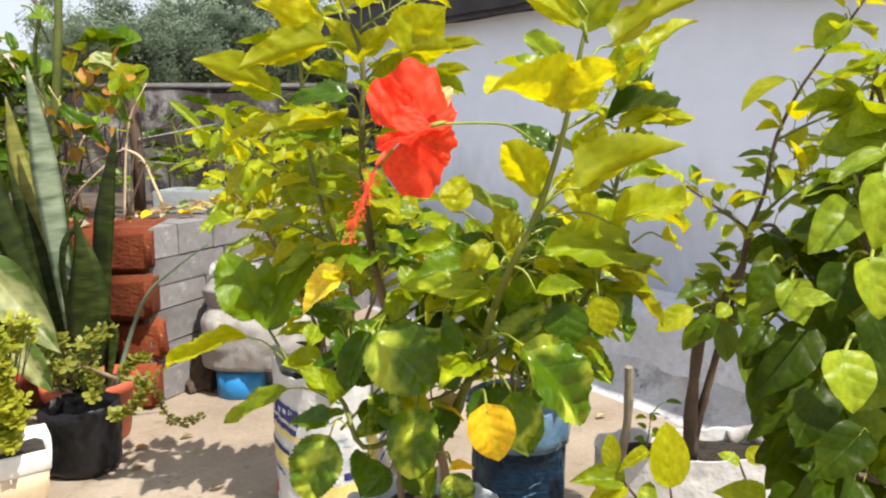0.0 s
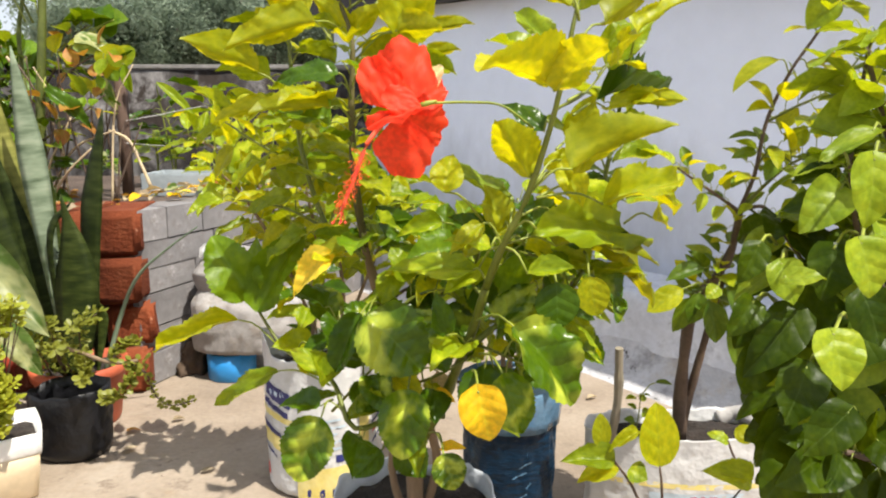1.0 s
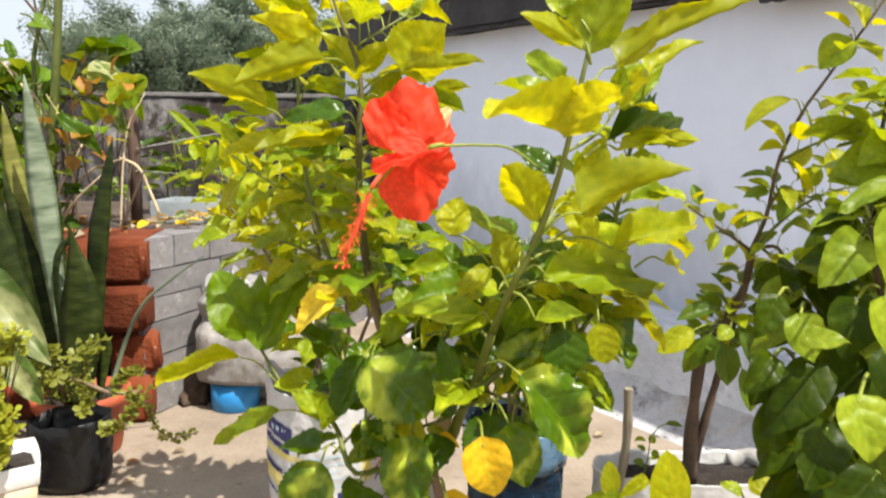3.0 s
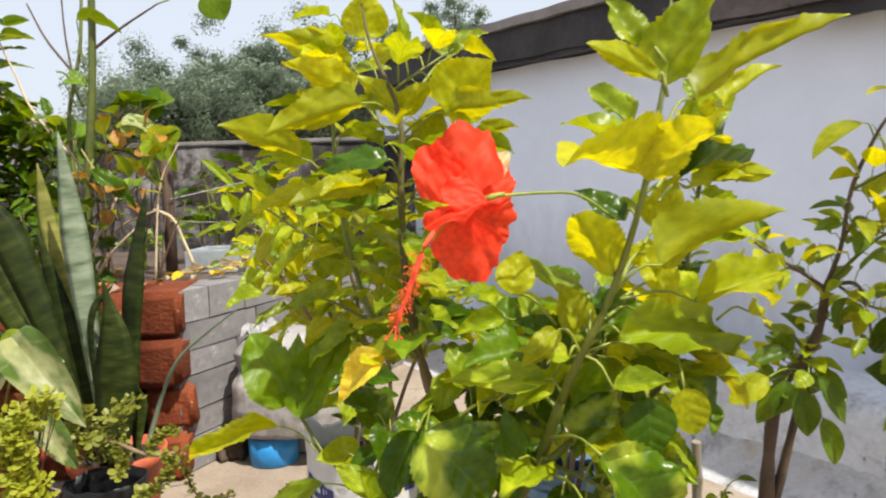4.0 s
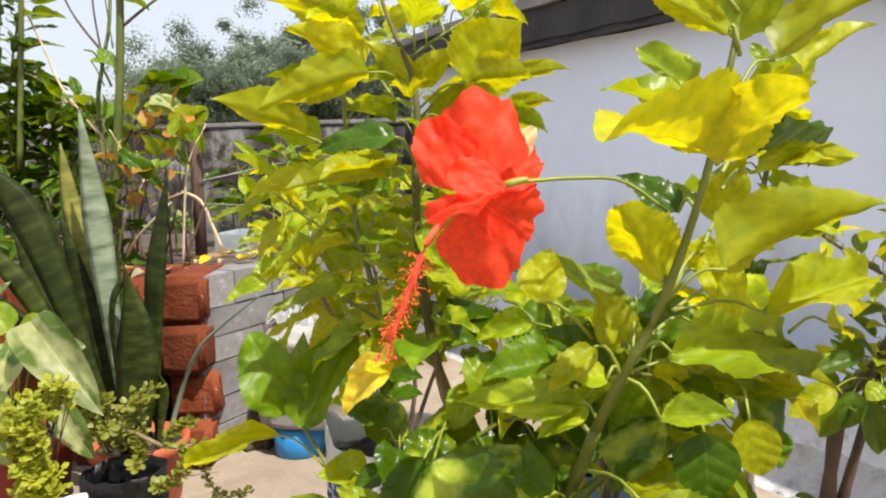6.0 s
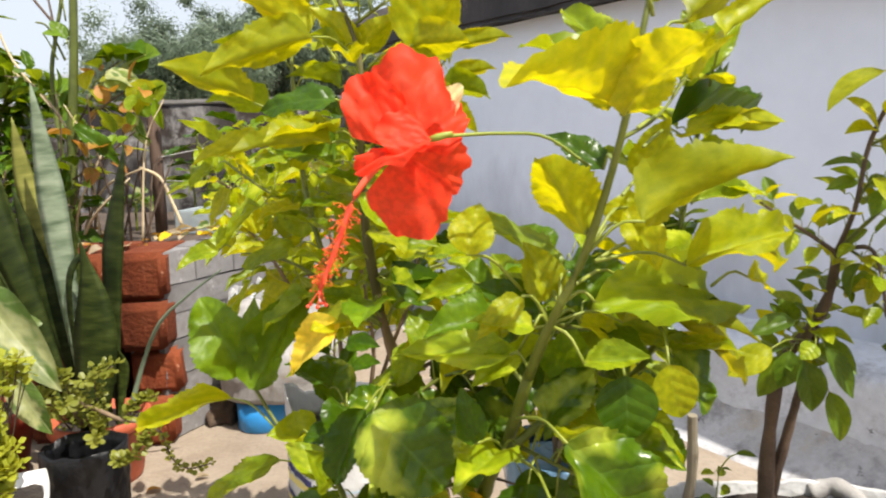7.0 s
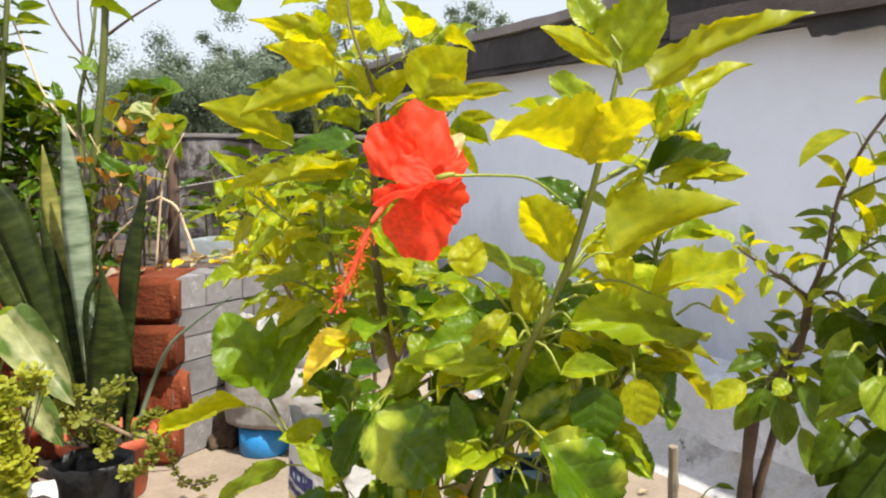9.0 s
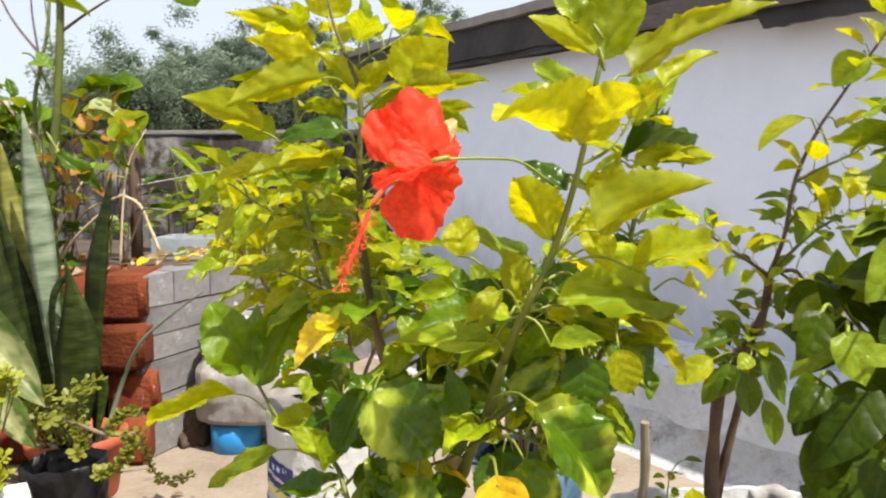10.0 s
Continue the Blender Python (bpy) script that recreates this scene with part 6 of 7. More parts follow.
for k in range(22):
    v = k / 21
    ring = []
    for i in range(80):
        a = 2 * math.pi * i / 80
        c, s_ = math.cos(a), math.sin(a)
        sq_ = 1 + 0.10 * (1 / max(abs(c), abs(s_)) - 1)
        crease = 1 - abs(noise.noise(Vector((c * 2.3 + 4, s_ * 2.3, v * 5))))
        w = (0.0675 + 0.003 * v - 0.012 * max(0, 0.12 - v) / 0.12) * sq_ * (1 + 0.05 * noise.noise(Vector((c * 1.4, s_ * 1.4, v * 3))) - 0.035 * crease ** 8 + 0.02 * noise.noise(Vector((c * 6, s_ * 6, v * 7))))
        ring.append(bm.verts.new((BP.x + w * c, BP.y + 0.8 * w * s_, 0.001 + (0.127 + 0.004 * c) * v + 0.010 * v * noise.noise(Vector((c * 2, s_ * 2, 5))))))
    rings.append(ring)
for f_, dz in ((0.965, 0.001), (0.94, -0.02), (0.92, -0.045)):
    rings.append([bm.verts.new((BP.x + (v.co.x - BP.x) * f_, BP.y + (v.co.y - BP.y) * f_, v.co.z + dz)) for v in rings[21]])
for u, v in zip(rings, rings[1:]):
    for i in range(80):
        bm.faces.new((u[i], u[(i + 1) % 80], v[(i + 1) % 80], v[i]))
bm.faces.new(rings[0][::-1])
part("body", bm, BLACKBAG, bag)
bm = mound(0, 0, 0.070, 0.060, 9.0)
bm.transform(Matrix.Translation(BP) @ Matrix.Diagonal((1, 0.8, 1, 1)))
part("soil", bm, SOIL, bag)
TP = Vector((-0.711, 1.340, 0))
tp = thing("pot", tuple(TP), "red-brown plastic pot with a rolled rim", "pot")
prof = [(0.066, 0.001), (0.070, 0.01), (0.083, 0.100), (0.089, 0.103), (0.0905, 0.124), (0.085, 0.126), (0.080, 0.105), (0.06, 0.095)]
part("body", lathe(prof, 48, 0.005, 6, 1.0, 0, tuple(TP)), TERRA, tp)
part("soil", mound(TP.x, TP.y, 0.106, 0.082, 11.0), SOIL, tp)
sans = thing("snake_plant", (TP.x, TP.y, 0.10), "tall snake plant with grey-green banded sword leaves", "plant")


def sword(base, mid, tip, width, seed, face, material=SWORD, belly=False):
    """A thick sword leaf along a bent line: broad in the middle, pointed, channelled."""
    bm = bmesh.new()
    line = spline([base, mid, tip], 16)
    rows = []
    for k, p in enumerate(line):
        v = k / 16
        d = (line[min(k + 1, 16)] - line[max(k - 1, 0)]).normalized()
        x = d.cross(Vector(face)).normalized()
        z = x.cross(d)
        w = 0.40 * width * max(0.03, outline("sword", v) if not belly else (0.55 + 0.45 * math.sin(math.pi * min(1.0, v * 1.2))) * min(1.0, (1 - v) / 0.6 + 0.02) ** 0.8)
        row = []
        for f, th in ((-1, 0), (-0.5, -0.10), (0, -0.16), (0.5, -0.10), (1, 0), (0.5, 0.08), (0, 0.05), (-0.5, 0.08)):
            row.append(bm.verts.new(p + x * f * w - z * th * w * 1.4 + z * 0.02 * w * noise.noise(p * 30 + Vector((seed, 0, 0)))))
        rows.append(row)
    for a, b in zip(rows, rows[1:]):
        for i in range(8):
            bm.faces.new((a[i], a[(i + 1) % 8], b[(i + 1) % 8], b[i]))
    bm.faces.new(rows[0][::-1])
    bm.faces.new(rows[-1])
    bmesh.ops.recalc_face_normals(bm, faces=bm.faces)
    # own frame: y along the blade, so that the bands run across it
    y = (Vector(tip) - Vector(base))
    length = y.length
    y.normalize()
    x = y.cross(Vector(face)).normalized()
    m = Matrix.Translation(base) @ Matrix((x, y, x.cross(y))).transposed().to_4x4() @ Matrix.Diagonal((length, length, length, 1))
    bm.transform(m.inverted())
    ob = new("leaf", mesh_of(bm, material))
    ob.matrix_basis = m
    ob.parent = sans
    ob.matrix_parent_inverse = Matrix.Translation(-Vector(sans.location))


sword((TP.x - 0.02, TP.y, 0.100), (-0.7717, 1.3600, 0.4852), (-0.7943, 1.3600, 0.7364), 0.063, 1, (0.3, -0.9, 0.2), SWORD_PALE_SHEEN)
sword((TP.x + 0.03, TP.y + 0.01, 0.100), (-0.6839, 1.3800, 0.3932), (-0.6413, 1.3800, 0.6217), 0.069, 2, (-0.3, -0.9, 0.1))
sword((TP.x - 0.03, TP.y - 0.01, 0.100), (-0.8760, 1.3300, 0.5102), (-0.9512, 1.3000, 0.6488), 0.081, 3, (0.3, -0.9, 0.2))
sword((TP.x + 0.01, TP.y - 0.04, 0.100), (-0.6834, 1.3100, 0.3270), (-0.6996, 1.3100, 0.4629), 0.105, 4, (0.0, -1, 0.1), belly=True)
sword((TP.x - 0.02, TP.y + 0.03, 0.100), (-0.8547, 1.4200, 0.5029), (-0.8782, 1.4200, 0.6809), 0.048, 5, (0.5, -0.8, 0.2), SWORD_OLIVE)
sword((TP.x + 0.045, TP.y - 0.02, 0.100), (-0.6575, 1.3400, 0.2064), (-0.6581, 1.3300, 0.2551), 0.032, 6, (0.0, -1, 0.1))
sword((TP.x - 0.04, TP.y - 0.01, 0.100), (-0.8873, 1.3200, 0.3908), (-0.9832, 1.2800, 0.5353), 0.050, 7, (0.3, -0.9, 0.3))
sword((TP.x - 0.03, TP.y + 0.02, 0.100), (-0.8159, 1.3800, 0.3466), (-0.8630, 1.3800, 0.5500), 0.053, 9, (0.3, -0.9, 0.2))
sword((TP.x + 0.01, TP.y + 0.03, 0.100), (-0.7721, 1.4000, 0.3432), (-0.7656, 1.4000, 0.5045), 0.045, 10, (0.1, -0.9, 0.2))
sword((TP.x - 0.01, TP.y - 0.02, 0.100), (-0.7404, 1.3300, 0.3672), (-0.6843, 1.3200, 0.4511), 0.032, 8, (-0.5, -0.8, 0.1))
sword((TP.x - 0.04, TP.y + 0.03, 0.100), (-0.9090, 1.4000, 0.3306), (-0.9764, 1.4000, 0.5098), 0.056, 11, (0.3, -0.9, 0.2))
sword((TP.x - 0.01, TP.y + 0.045, 0.100), (-0.8701, 1.4100, 0.3746), (-0.9108, 1.4100, 0.5752), 0.047, 12, (0.1, -0.9, 0.2))
sword((TP.x - 0.05, TP.y + 0.01, 0.100), (-0.9071, 1.3600, 0.2950), (-0.9882, 1.3400, 0.4076), 0.053, 13, (0.4, -0.9, 0.3))
sword((TP.x + 0.03, TP.y + 0.04, 0.100), (-0.7893, 1.4100, 0.3305), (-0.7624, 1.4100, 0.4649), 0.045, 14, (0.0, -0.9, 0.2))
bm = bmesh.new()
tube(bm, [(TP.x + 0.05, TP.y, 0.100), (-0.6301, 1.3600, 0.2125), (-0.5815, 1.3400, 0.2986), (-0.5208, 1.3300, 0.3516), (-0.4546, 1.3300, 0.3994)], 0.0055, 0.0014, 18, 7)
part("leaf", bm, SWORD_PALE_SHEEN, sans, "thin arching young leaf")

# trailing small-leaved succulent at the foot of the snake plant
suc = thing("trailing_succulent", (TP.x, TP.y, 0.108), "trailing succulent with a bare brown stem and tiny round leaves", "plant")
SU = [
    [(TP.x - 0.01, TP.y - 0.03, 0.108), (-0.6717, 1.2000, 0.2002), (-0.6103, 1.1700, 0.2003), (-0.5469, 1.1400, 0.1939), (-0.4937, 1.1200, 0.2054)],
    [(-0.5469, 1.1400, 0.1939), (-0.5300, 1.1500, 0.2228), (-0.5078, 1.1600, 0.2278)],
    [(-0.5129, 1.1300, 0.1997), (-0.4808, 1.1200, 0.1837), (-0.4670, 1.1200, 0.1440), (-0.4412, 1.1200, 0.1261), (-0.4003, 1.1200, 0.1365)],
    [(TP.x + 0.01, TP.y - 0.04, 0.108), (-0.6914, 1.2200, 0.2201), (-0.6881, 1.2000, 0.2471)],
    [(TP.x + 0.03, TP.y - 0.04, 0.108), (-0.6388, 1.2200, 0.2310), (-0.6059, 1.2200, 0.2576)],
    [(-0.5079, 1.1300, 0.2017), (-0.5053, 1.1200, 0.1736), (-0.5313, 1.1200, 0.1434), (-0.5558, 1.1200, 0.1382)],
    [(-0.6103, 1.1700, 0.2003), (-0.6000, 1.1600, 0.1782), (-0.6035, 1.1600, 0.1576)],
    [(TP.x - 0.04, TP.y - 0.03, 0.108), (-0.6999, 1.1800, 0.2118), (-0.7002, 1.1500, 0.2316)],
]
for k, pts in enumerate(SU):
    bm = bmesh.new()
    tube(bm, pts, 0.0042 if k < 2 else 0.0018, 0.0030 if k < 1 else 0.001, 12, 6, 0.2)
    part("stem", bm, BARK if k < 2 else TWIG, suc)
rnd = random.Random(31)
pads = []


def pad_leaf(p, out, s, lobes=0.0):
    """A small oval fleshy leaf round a slightly raised middle; lobes: how deeply its edge is scalloped."""
    y = out.normalized()
    x = y.cross(Vector((rnd.uniform(-0.3, 0.3), rnd.uniform(-0.8, 0), 1))).normalized()
    z = x.cross(y)
    rim = []
    for i in range(12):
        t = 2 * math.pi * i / 12
        k = 1 + lobes * math.cos(4 * t + 0.5)
        rim.append(p + y * s * (0.5 - 0.5 * k * math.cos(t)) + x * s * (0.42 + lobes * 0.5) * k * math.sin(t) + z * s * (0.05 * math.cos(2 * t) + rnd.uniform(-0.5, 0.5) * lobes))
    pads.append((rim, p + y * s * 0.5 + z * s * 0.08))


def pads_mesh(material):
    verts, faces = [], []
    for rim, mid in pads:
        k = len(verts)
        verts += [tuple(v) for v in rim] + [tuple(mid)]
        faces += [(k + i, k + (i + 1) % 12, k + 12) for i in range(12)]
    me = bpy.data.meshes.new("m")
    me.from_pydata(verts, [], faces)
    for f in me.polygons:
        f.use_smooth = True
    me.materials.append(material)
    pads.clear()
    return me


for k, pts in enumerate(SU):
    line = spline(pts, 30)
    lo = 4 if k in (0,) else 2
    for i in range(lo, 30):
        if k == 0 and (14 < i < 27):
            continue
        for _ in range(5 if k in (3, 4, 7) else 4):
            d = Vector((rnd.uniform(-1, 1), rnd.uniform(-1, 0.6), rnd.uniform(-0.6, 1)))
            pad_leaf(line[i] + d * (0.012 if k in (3, 4, 7) else 0.004), d, rnd.uniform(0.006, 0.0125) * (0.75 if k == 2 else 1.0))
for c_ in ((-0.6485, 1.1500, 0.2155), (-0.5952, 1.1400, 0.1650), (-0.5547, 1.1300, 0.1376), (-0.4917, 1.1300, 0.2008), (-0.6262, 1.1700, 0.2506), (-0.6041, 1.1800, 0.2582)):
    for _ in range(12):
        d = Vector((rnd.uniform(-1, 1), rnd.uniform(-1, 0.4), rnd.uniform(-0.7, 0.8)))
        pad_leaf(Vector(c_) + d * 0.006, d, rnd.uniform(0.009, 0.015))
tagged(part("leaves", pads_mesh(FLESHY), FLESHY, suc), kind="stuff")

# square ceramic planter with a tiny-leaved bush
SQ = Vector((-0.702, 1.058, 0))
sq = thing("planter", tuple(SQ), "small square cream ceramic planter with a white rim", "planter")
M = pose(SQ.x, SQ.y, 0, 0, 0, 34)
bm = lathe([(0.046, 0.0), (0.050, 0.005), (0.056, 0.05), (0.0585, 0.080)], 48, 0.0, 1, 0, 0.85)
bm.transform(M)
part("body", bm, CREAM, sq)
bm = lathe([(0.059, 0.077), (0.0615, 0.082), (0.064, 0.110), (0.062, 0.114), (0.0575, 0.112), (0.055, 0.09), (0.045, 0.085)], 48, 0.0, 1, 0, 0.85)
bm.transform(M)
part("rim", bm, WHITERIM, sq)
bm = mound(0, 0, 0.092, 0.056, 3.0, square=0.8)
bm.transform(M)
part("soil", bm, SOIL, sq)
bush = thing("small_leaved_bush", (SQ.x, SQ.y, 0.09), "clumpy bush of small lobed yellow-green leaves", "bush")
CLUMPS = [((-0.6730, 1.0300, 0.2980), 0.030, 10), ((-0.6480, 1.0500, 0.3180), 0.022, 6), ((-0.6950, 1.0200, 0.2700), 0.024, 7), ((-0.6620, 1.0150, 0.2650), 0.026, 8), ((-0.6760, 1.0100, 0.2350), 0.022, 7),
          ((-0.6560, 1.0050, 0.2150), 0.024, 8), ((-0.6700, 1.0080, 0.1880), 0.026, 9), ((-0.6480, 1.0080, 0.1750), 0.020, 7), ((-0.6880, 1.0150, 0.1650), 0.020, 6), ((-0.6620, 1.0030, 0.1480), 0.018, 6)]
for c_, r_, n_ in [(Vector(c), r, n) for c, r, n in CLUMPS]:
    for k in range(n_):
        d = Vector((rnd.gauss(0, 1), rnd.gauss(-0.4, 1), rnd.gauss(0.1, 1))).normalized()
        e = c_ + d * r_ * rnd.uniform(0.6, 1.35)
        pts = [(SQ.x, SQ.y, 0.09), tuple((Vector((SQ.x, SQ.y, 0.1)) + c_) / 2 + d * 0.008), tuple(e)]
        bm = bmesh.new()
        tube(bm, pts, 0.0016, 0.0007, 7, 5)
        part("stem", bm, TWIG, bush)
        for i in range(17):
            o = Vector((rnd.gauss(0, 1), rnd.gauss(-0.3, 1), rnd.gauss(0.1, 0.8))).normalized()
            pad_leaf(e.lerp(c_, rnd.random() * 0.6) + o * rnd.uniform(0.001, 0.010), o + d * 0.5, rnd.uniform(0.006, 0.013), lobes=0.15)
tagged(part("leaves", pads_mesh(TINY), TINY, bush), kind="stuff")

# arrow-leaved plant in a red pot
AP = Vector((-0.905, 1.27, 0))
ap = thing("pot", tuple(AP), "red-brown plastic pot with a thick rim", "pot")
part("body", lathe([(0.07, 0.001), (0.075, 0.01), (0.093, 0.13), (0.101, 0.132), (0.102, 0.158), (0.096, 0.160), (0.091, 0.14), (0.08, 0.12)], 48, 0.005, 6, 1.0, 0, tuple(AP)), TERRA_DARK, ap)
part("soil", mound(AP.x, AP.y, 0.14, 0.092, 13.0), SOIL, ap)
arrow = thing("arrowhead_plant", (AP.x, AP.y, 0.14), "arrowhead plant with broad cream-green leaves", "plant")
AB = (AP.x, AP.y, 0.14)
for b, t, w, tl, lk in (((-0.7920, 1.2000, 0.3622), (-0.6612, 1.1200, 0.2756), 0.069, 45, "pale"), ((-0.8464, 1.2000, 0.3274), (-0.8586, 1.1200, 0.2422), 0.079, 40, "pale"), ((-0.8232, 1.1200, 0.2684), (-0.7933, 1.0800, 0.1808), 0.072, 30, "pale_green"),
                        ((-0.7018, 1.1200, 0.2564), (-0.6510, 1.1000, 0.1885), 0.038, 40, "pale"), ((-0.8995, 1.2600, 0.3537), (-0.9541, 1.2600, 0.4055), 0.054, 55, "heart_young"), ((-0.8586, 1.2500, 0.3560), (-0.7707, 1.2200, 0.3776), 0.043, 60, "heart_young"),
                        ((-0.8782, 1.2000, 0.3272), (-0.9397, 1.1800, 0.3021), 0.052, 50, "heart_young"), ((-0.9594, 1.2800, 0.3597), (-0.9273, 1.2800, 0.4331), 0.045, 50, "pale"), ((-0.8860, 1.1500, 0.2820), (-0.9420, 1.1000, 0.2305), 0.078, 40, "pale"),
                        ((-1.0240, 1.3000, 0.3446), (-1.1004, 1.3000, 0.3880), 0.076, 60, "pale_green"), ((-0.9975, 1.2000, 0.2448), (-1.0423, 1.1500, 0.2202), 0.086, 45, "pale"), ((-0.8333, 1.3000, 0.3021), (-0.7865, 1.3000, 0.3185), 0.038, 50, "pale_green")):
    lf(arrow, lk, b, t, w * 1.2, tl, AB, rs=0.002)

# filled sack, blue cup and litter by the bed
S0, S1 = Vector((-0.586, 1.5800, 0.1515)), Vector((-0.314, 1.5800, 0.1532))
SX, SW = (S0.x + S1.x) / 2, (S1.x - S0.x) / 2
SZ, SH = 0.070, 0.284
sack = thing("sack", (SX, 1.68, 0), "dirty white woven sack, filled and folded over, on the floor", "sack")
levels = [(0.0, 0.80, 0.050, 1.69, 0.0), (SZ * 0.9, 0.88, 0.055, 1.69, 0.0), (SZ, 0.97, 0.122, 1.655, 0.0), (SZ + 0.25 * (SH - SZ), 1.0, 0.127, 1.655, 0.0), (SZ + 0.5 * (SH - SZ), 0.98, 0.118, 1.66, 0.0),
          (SZ + 0.62 * (SH - SZ), 0.86, 0.092, 1.665, -0.05), (SZ + 0.68 * (SH - SZ), 0.86, 0.098, 1.665, -0.08), (SZ + 0.82 * (SH - SZ), 0.84, 0.104, 1.66, -0.12), (SZ + 0.94 * (SH - SZ), 0.72, 0.090, 1.665, -0.14), (SH, 0.5, 0.06, 1.67, -0.16)]
fine = []
for lo, hi in zip(levels, levels[1:]):
    fine += [tuple(a + (b - a) * k / 5 for a, b in zip(lo, hi)) for k in range(5)]
fine.append(levels[-1])
bm = bmesh.new()
rings = []
for z, w, dep, cy, sh in fine:
    ring = []
    for i in range(150):
        t = 2 * math.pi * i / 150
        c, s = math.cos(t), math.sin(t)
        q = (abs(c) ** 2.8 + abs(s) ** 2.8) ** (-1 / 2.8)
        crease = 1 - abs(noise.noise(Vector((c * 2.4, s * 2.4, z * 22))))
        wrinkle = 1 - abs(noise.noise(Vector((c * 3.1 + 5, s * 3.1, z * 34 + 1.5 * noise.noise(Vector((c * 5, s * 5, z * 6)))))))
        pucker = 1 - abs(noise.noise(Vector((c * 13, s * 13, z * 10 + 3))))
        r = q * (1 + 0.07 * noise.noise(Vector((c * 2, s * 2, z * 14))) - 0.035 * crease ** 9 - 0.018 * wrinkle ** 9 - 0.010 * pucker ** 8 + 0.004 * noise.noise(Vector((c * 8, s * 8, z * 50))))
        ring.append(bm.verts.new((SX + sh * SW + SW * w * r * c, cy + dep * r * s, 0.002 + z + 0.012 * noise.noise(Vector((c * 2, s * 2, z * 9 + 9))) * (z > SZ + 0.02))))
    rings.append(ring)
for a, b in zip(rings, rings[1:]):
    for i in range(150):
        bm.faces.new((a[i], a[(i + 1) % 150], b[(i + 1) % 150], b[i]))
bm.faces.new(rings[0][::-1])
bm.faces.new(rings[-1])
part("body", bm, SACK, sack)
bm = bmesh.new()
rows = []
for k in range(19):
    rows.append([])
    for j in range(15):
        u_, v_ = k / 18, j / 14
        x, y = SX - 0.75 * SW + 0.75 * SW * u_, 1.60 + 0.10 * v_
        rows[-1].append(bm.verts.new((x, y, SH - 0.004 + 0.035 * noise.noise(Vector((x * 25, y * 25, 3))) + 0.02 * noise.noise(Vector((x * 70, y * 70, 5))) + 0.02 * math.sin(v_ * math.pi))))
for a, b in zip(rows, rows[1:]):
    for j in range(14):
        bm.faces.new((a[j], b[j], b[j + 1], a[j + 1]))
bmesh.ops.solidify(bm, geom=bm.faces[:], thickness=0.002)
part("folded_mouth", bm, WHITEBAG, sack, "crumpled white plastic at the sack's mouth", smooth=False)
# brown sack fold, its darkness also standing in for the shaded void here
void_fold = thing("sack", (-0.588, 1.65, 0), "dark brown crumpled sack fold, standing in for the shaded void between bricks and sack", "sack")
bm = bmesh.new()
rows = []
for k in range(15):
    rows.append([])
    for i in range(48):
        t = 2 * math.pi * i / 48
        c, s_ = math.cos(t), math.sin(t)
        v = k / 14
        r = math.cos(v * 1.45) ** 0.6 * (1 + 0.22 * noise.noise(Vector((c * 2, s_ * 2, v * 3))) - 0.20 * (1 - abs(noise.noise(Vector((c * 4, s_ * 4, v * 6))))) ** 6)
        rows[-1].append(bm.verts.new((-0.588 + 0.048 * r * c, 1.655 + 0.075 * r * s_, 0.002 + 0.075 * v + 0.008 * v * noise.noise(Vector((c * 5, s_ * 5, 2))))))
for a, b in zip(rows, rows[1:]):
    for i in range(48):
        bm.faces.new((a[i], a[(i + 1) % 48], b[(i + 1) % 48], b[i]))
bm.faces.new(rows[0][::-1])
bm.faces.new(rows[-1])
part("body", bm, BROWNSACK, void_fold)
cup = thing("bowl", (-0.487, 1.598, 0), "small bright blue plastic tub with an uneven cut rim", "tub")
bm = lathe([(0.052, 0.001), (0.055, 0.004), (0.0570, 0.066), (0.0545, 0.066), (0.053, 0.006), (0.03, 0.005)], 44, 0.02, 7, 2.0, 0, (-0.487, 1.598, 0))
part("shell", bm, CUPBLUE, cup)
# added dark disc that gives the tub its shaded inside
part("soil", mound(-0.487, 1.598, 0.018, 0.0525, 2.0), SOIL, cup, "dark disc standing for the shaded inside of the tub")


# ---- on the raised bed ----
trough = thing("trough", tuple((-0.7321, 2.0200, 0.4297)), "long grey-blue cement trough full of earth", "planter")
bm = bmesh.new()
TL, TR = Vector((-0.8490, 2.0000, 0.4505)), Vector((-0.5692, 2.0000, 0.4513))
for lo, hi in (((TL.x, 2.0, 0.384), (TR.x, 2.018, TL.z)), ((TL.x, 2.14, 0.384), (TR.x, 2.158, TL.z)), ((TL.x, 2.018, 0.384), (TL.x + 0.018, 2.14, TL.z - 0.001)), ((TR.x - 0.018, 2.018, 0.384), (TR.x, 2.14, TL.z - 0.001))):
    b2 = bmesh.new()
    slab(b2, lo, hi, 0.004)
    me = mesh_of(b2, TROUGH, False)
    bm.from_mesh(me)
    bpy.data.meshes.remove(me)
part("body", bm, TROUGH, trough, smooth=False)
bm = bmesh.new()
slab(bm, (TL.x + 0.019, 2.019, 0.385), (TR.x - 0.019, 2.139, TL.z - 0.018))
part("soil", bm, SOIL, trough, smooth=False)

post = thing("post", tuple(Vector((-0.8661, 1.9500, 0.5138)).xy) + (0.38,), "rough brown wooden post standing in the bed", "post")
bm = bmesh.new()
PX = Vector((-0.8609, 1.9500, 0.5914)).x
pz = Vector((-0.8529, 1.9500, 0.7107)).z
slab(bm, (PX - 0.014, 1.937, 0.37), (PX + 0.014, 1.963, pz), 0.004, segs=2)
for v in bm.verts:
    v.co.x += 0.004 * noise.noise(v.co * 30)
part("shaft", bm, POSTWOOD, post)
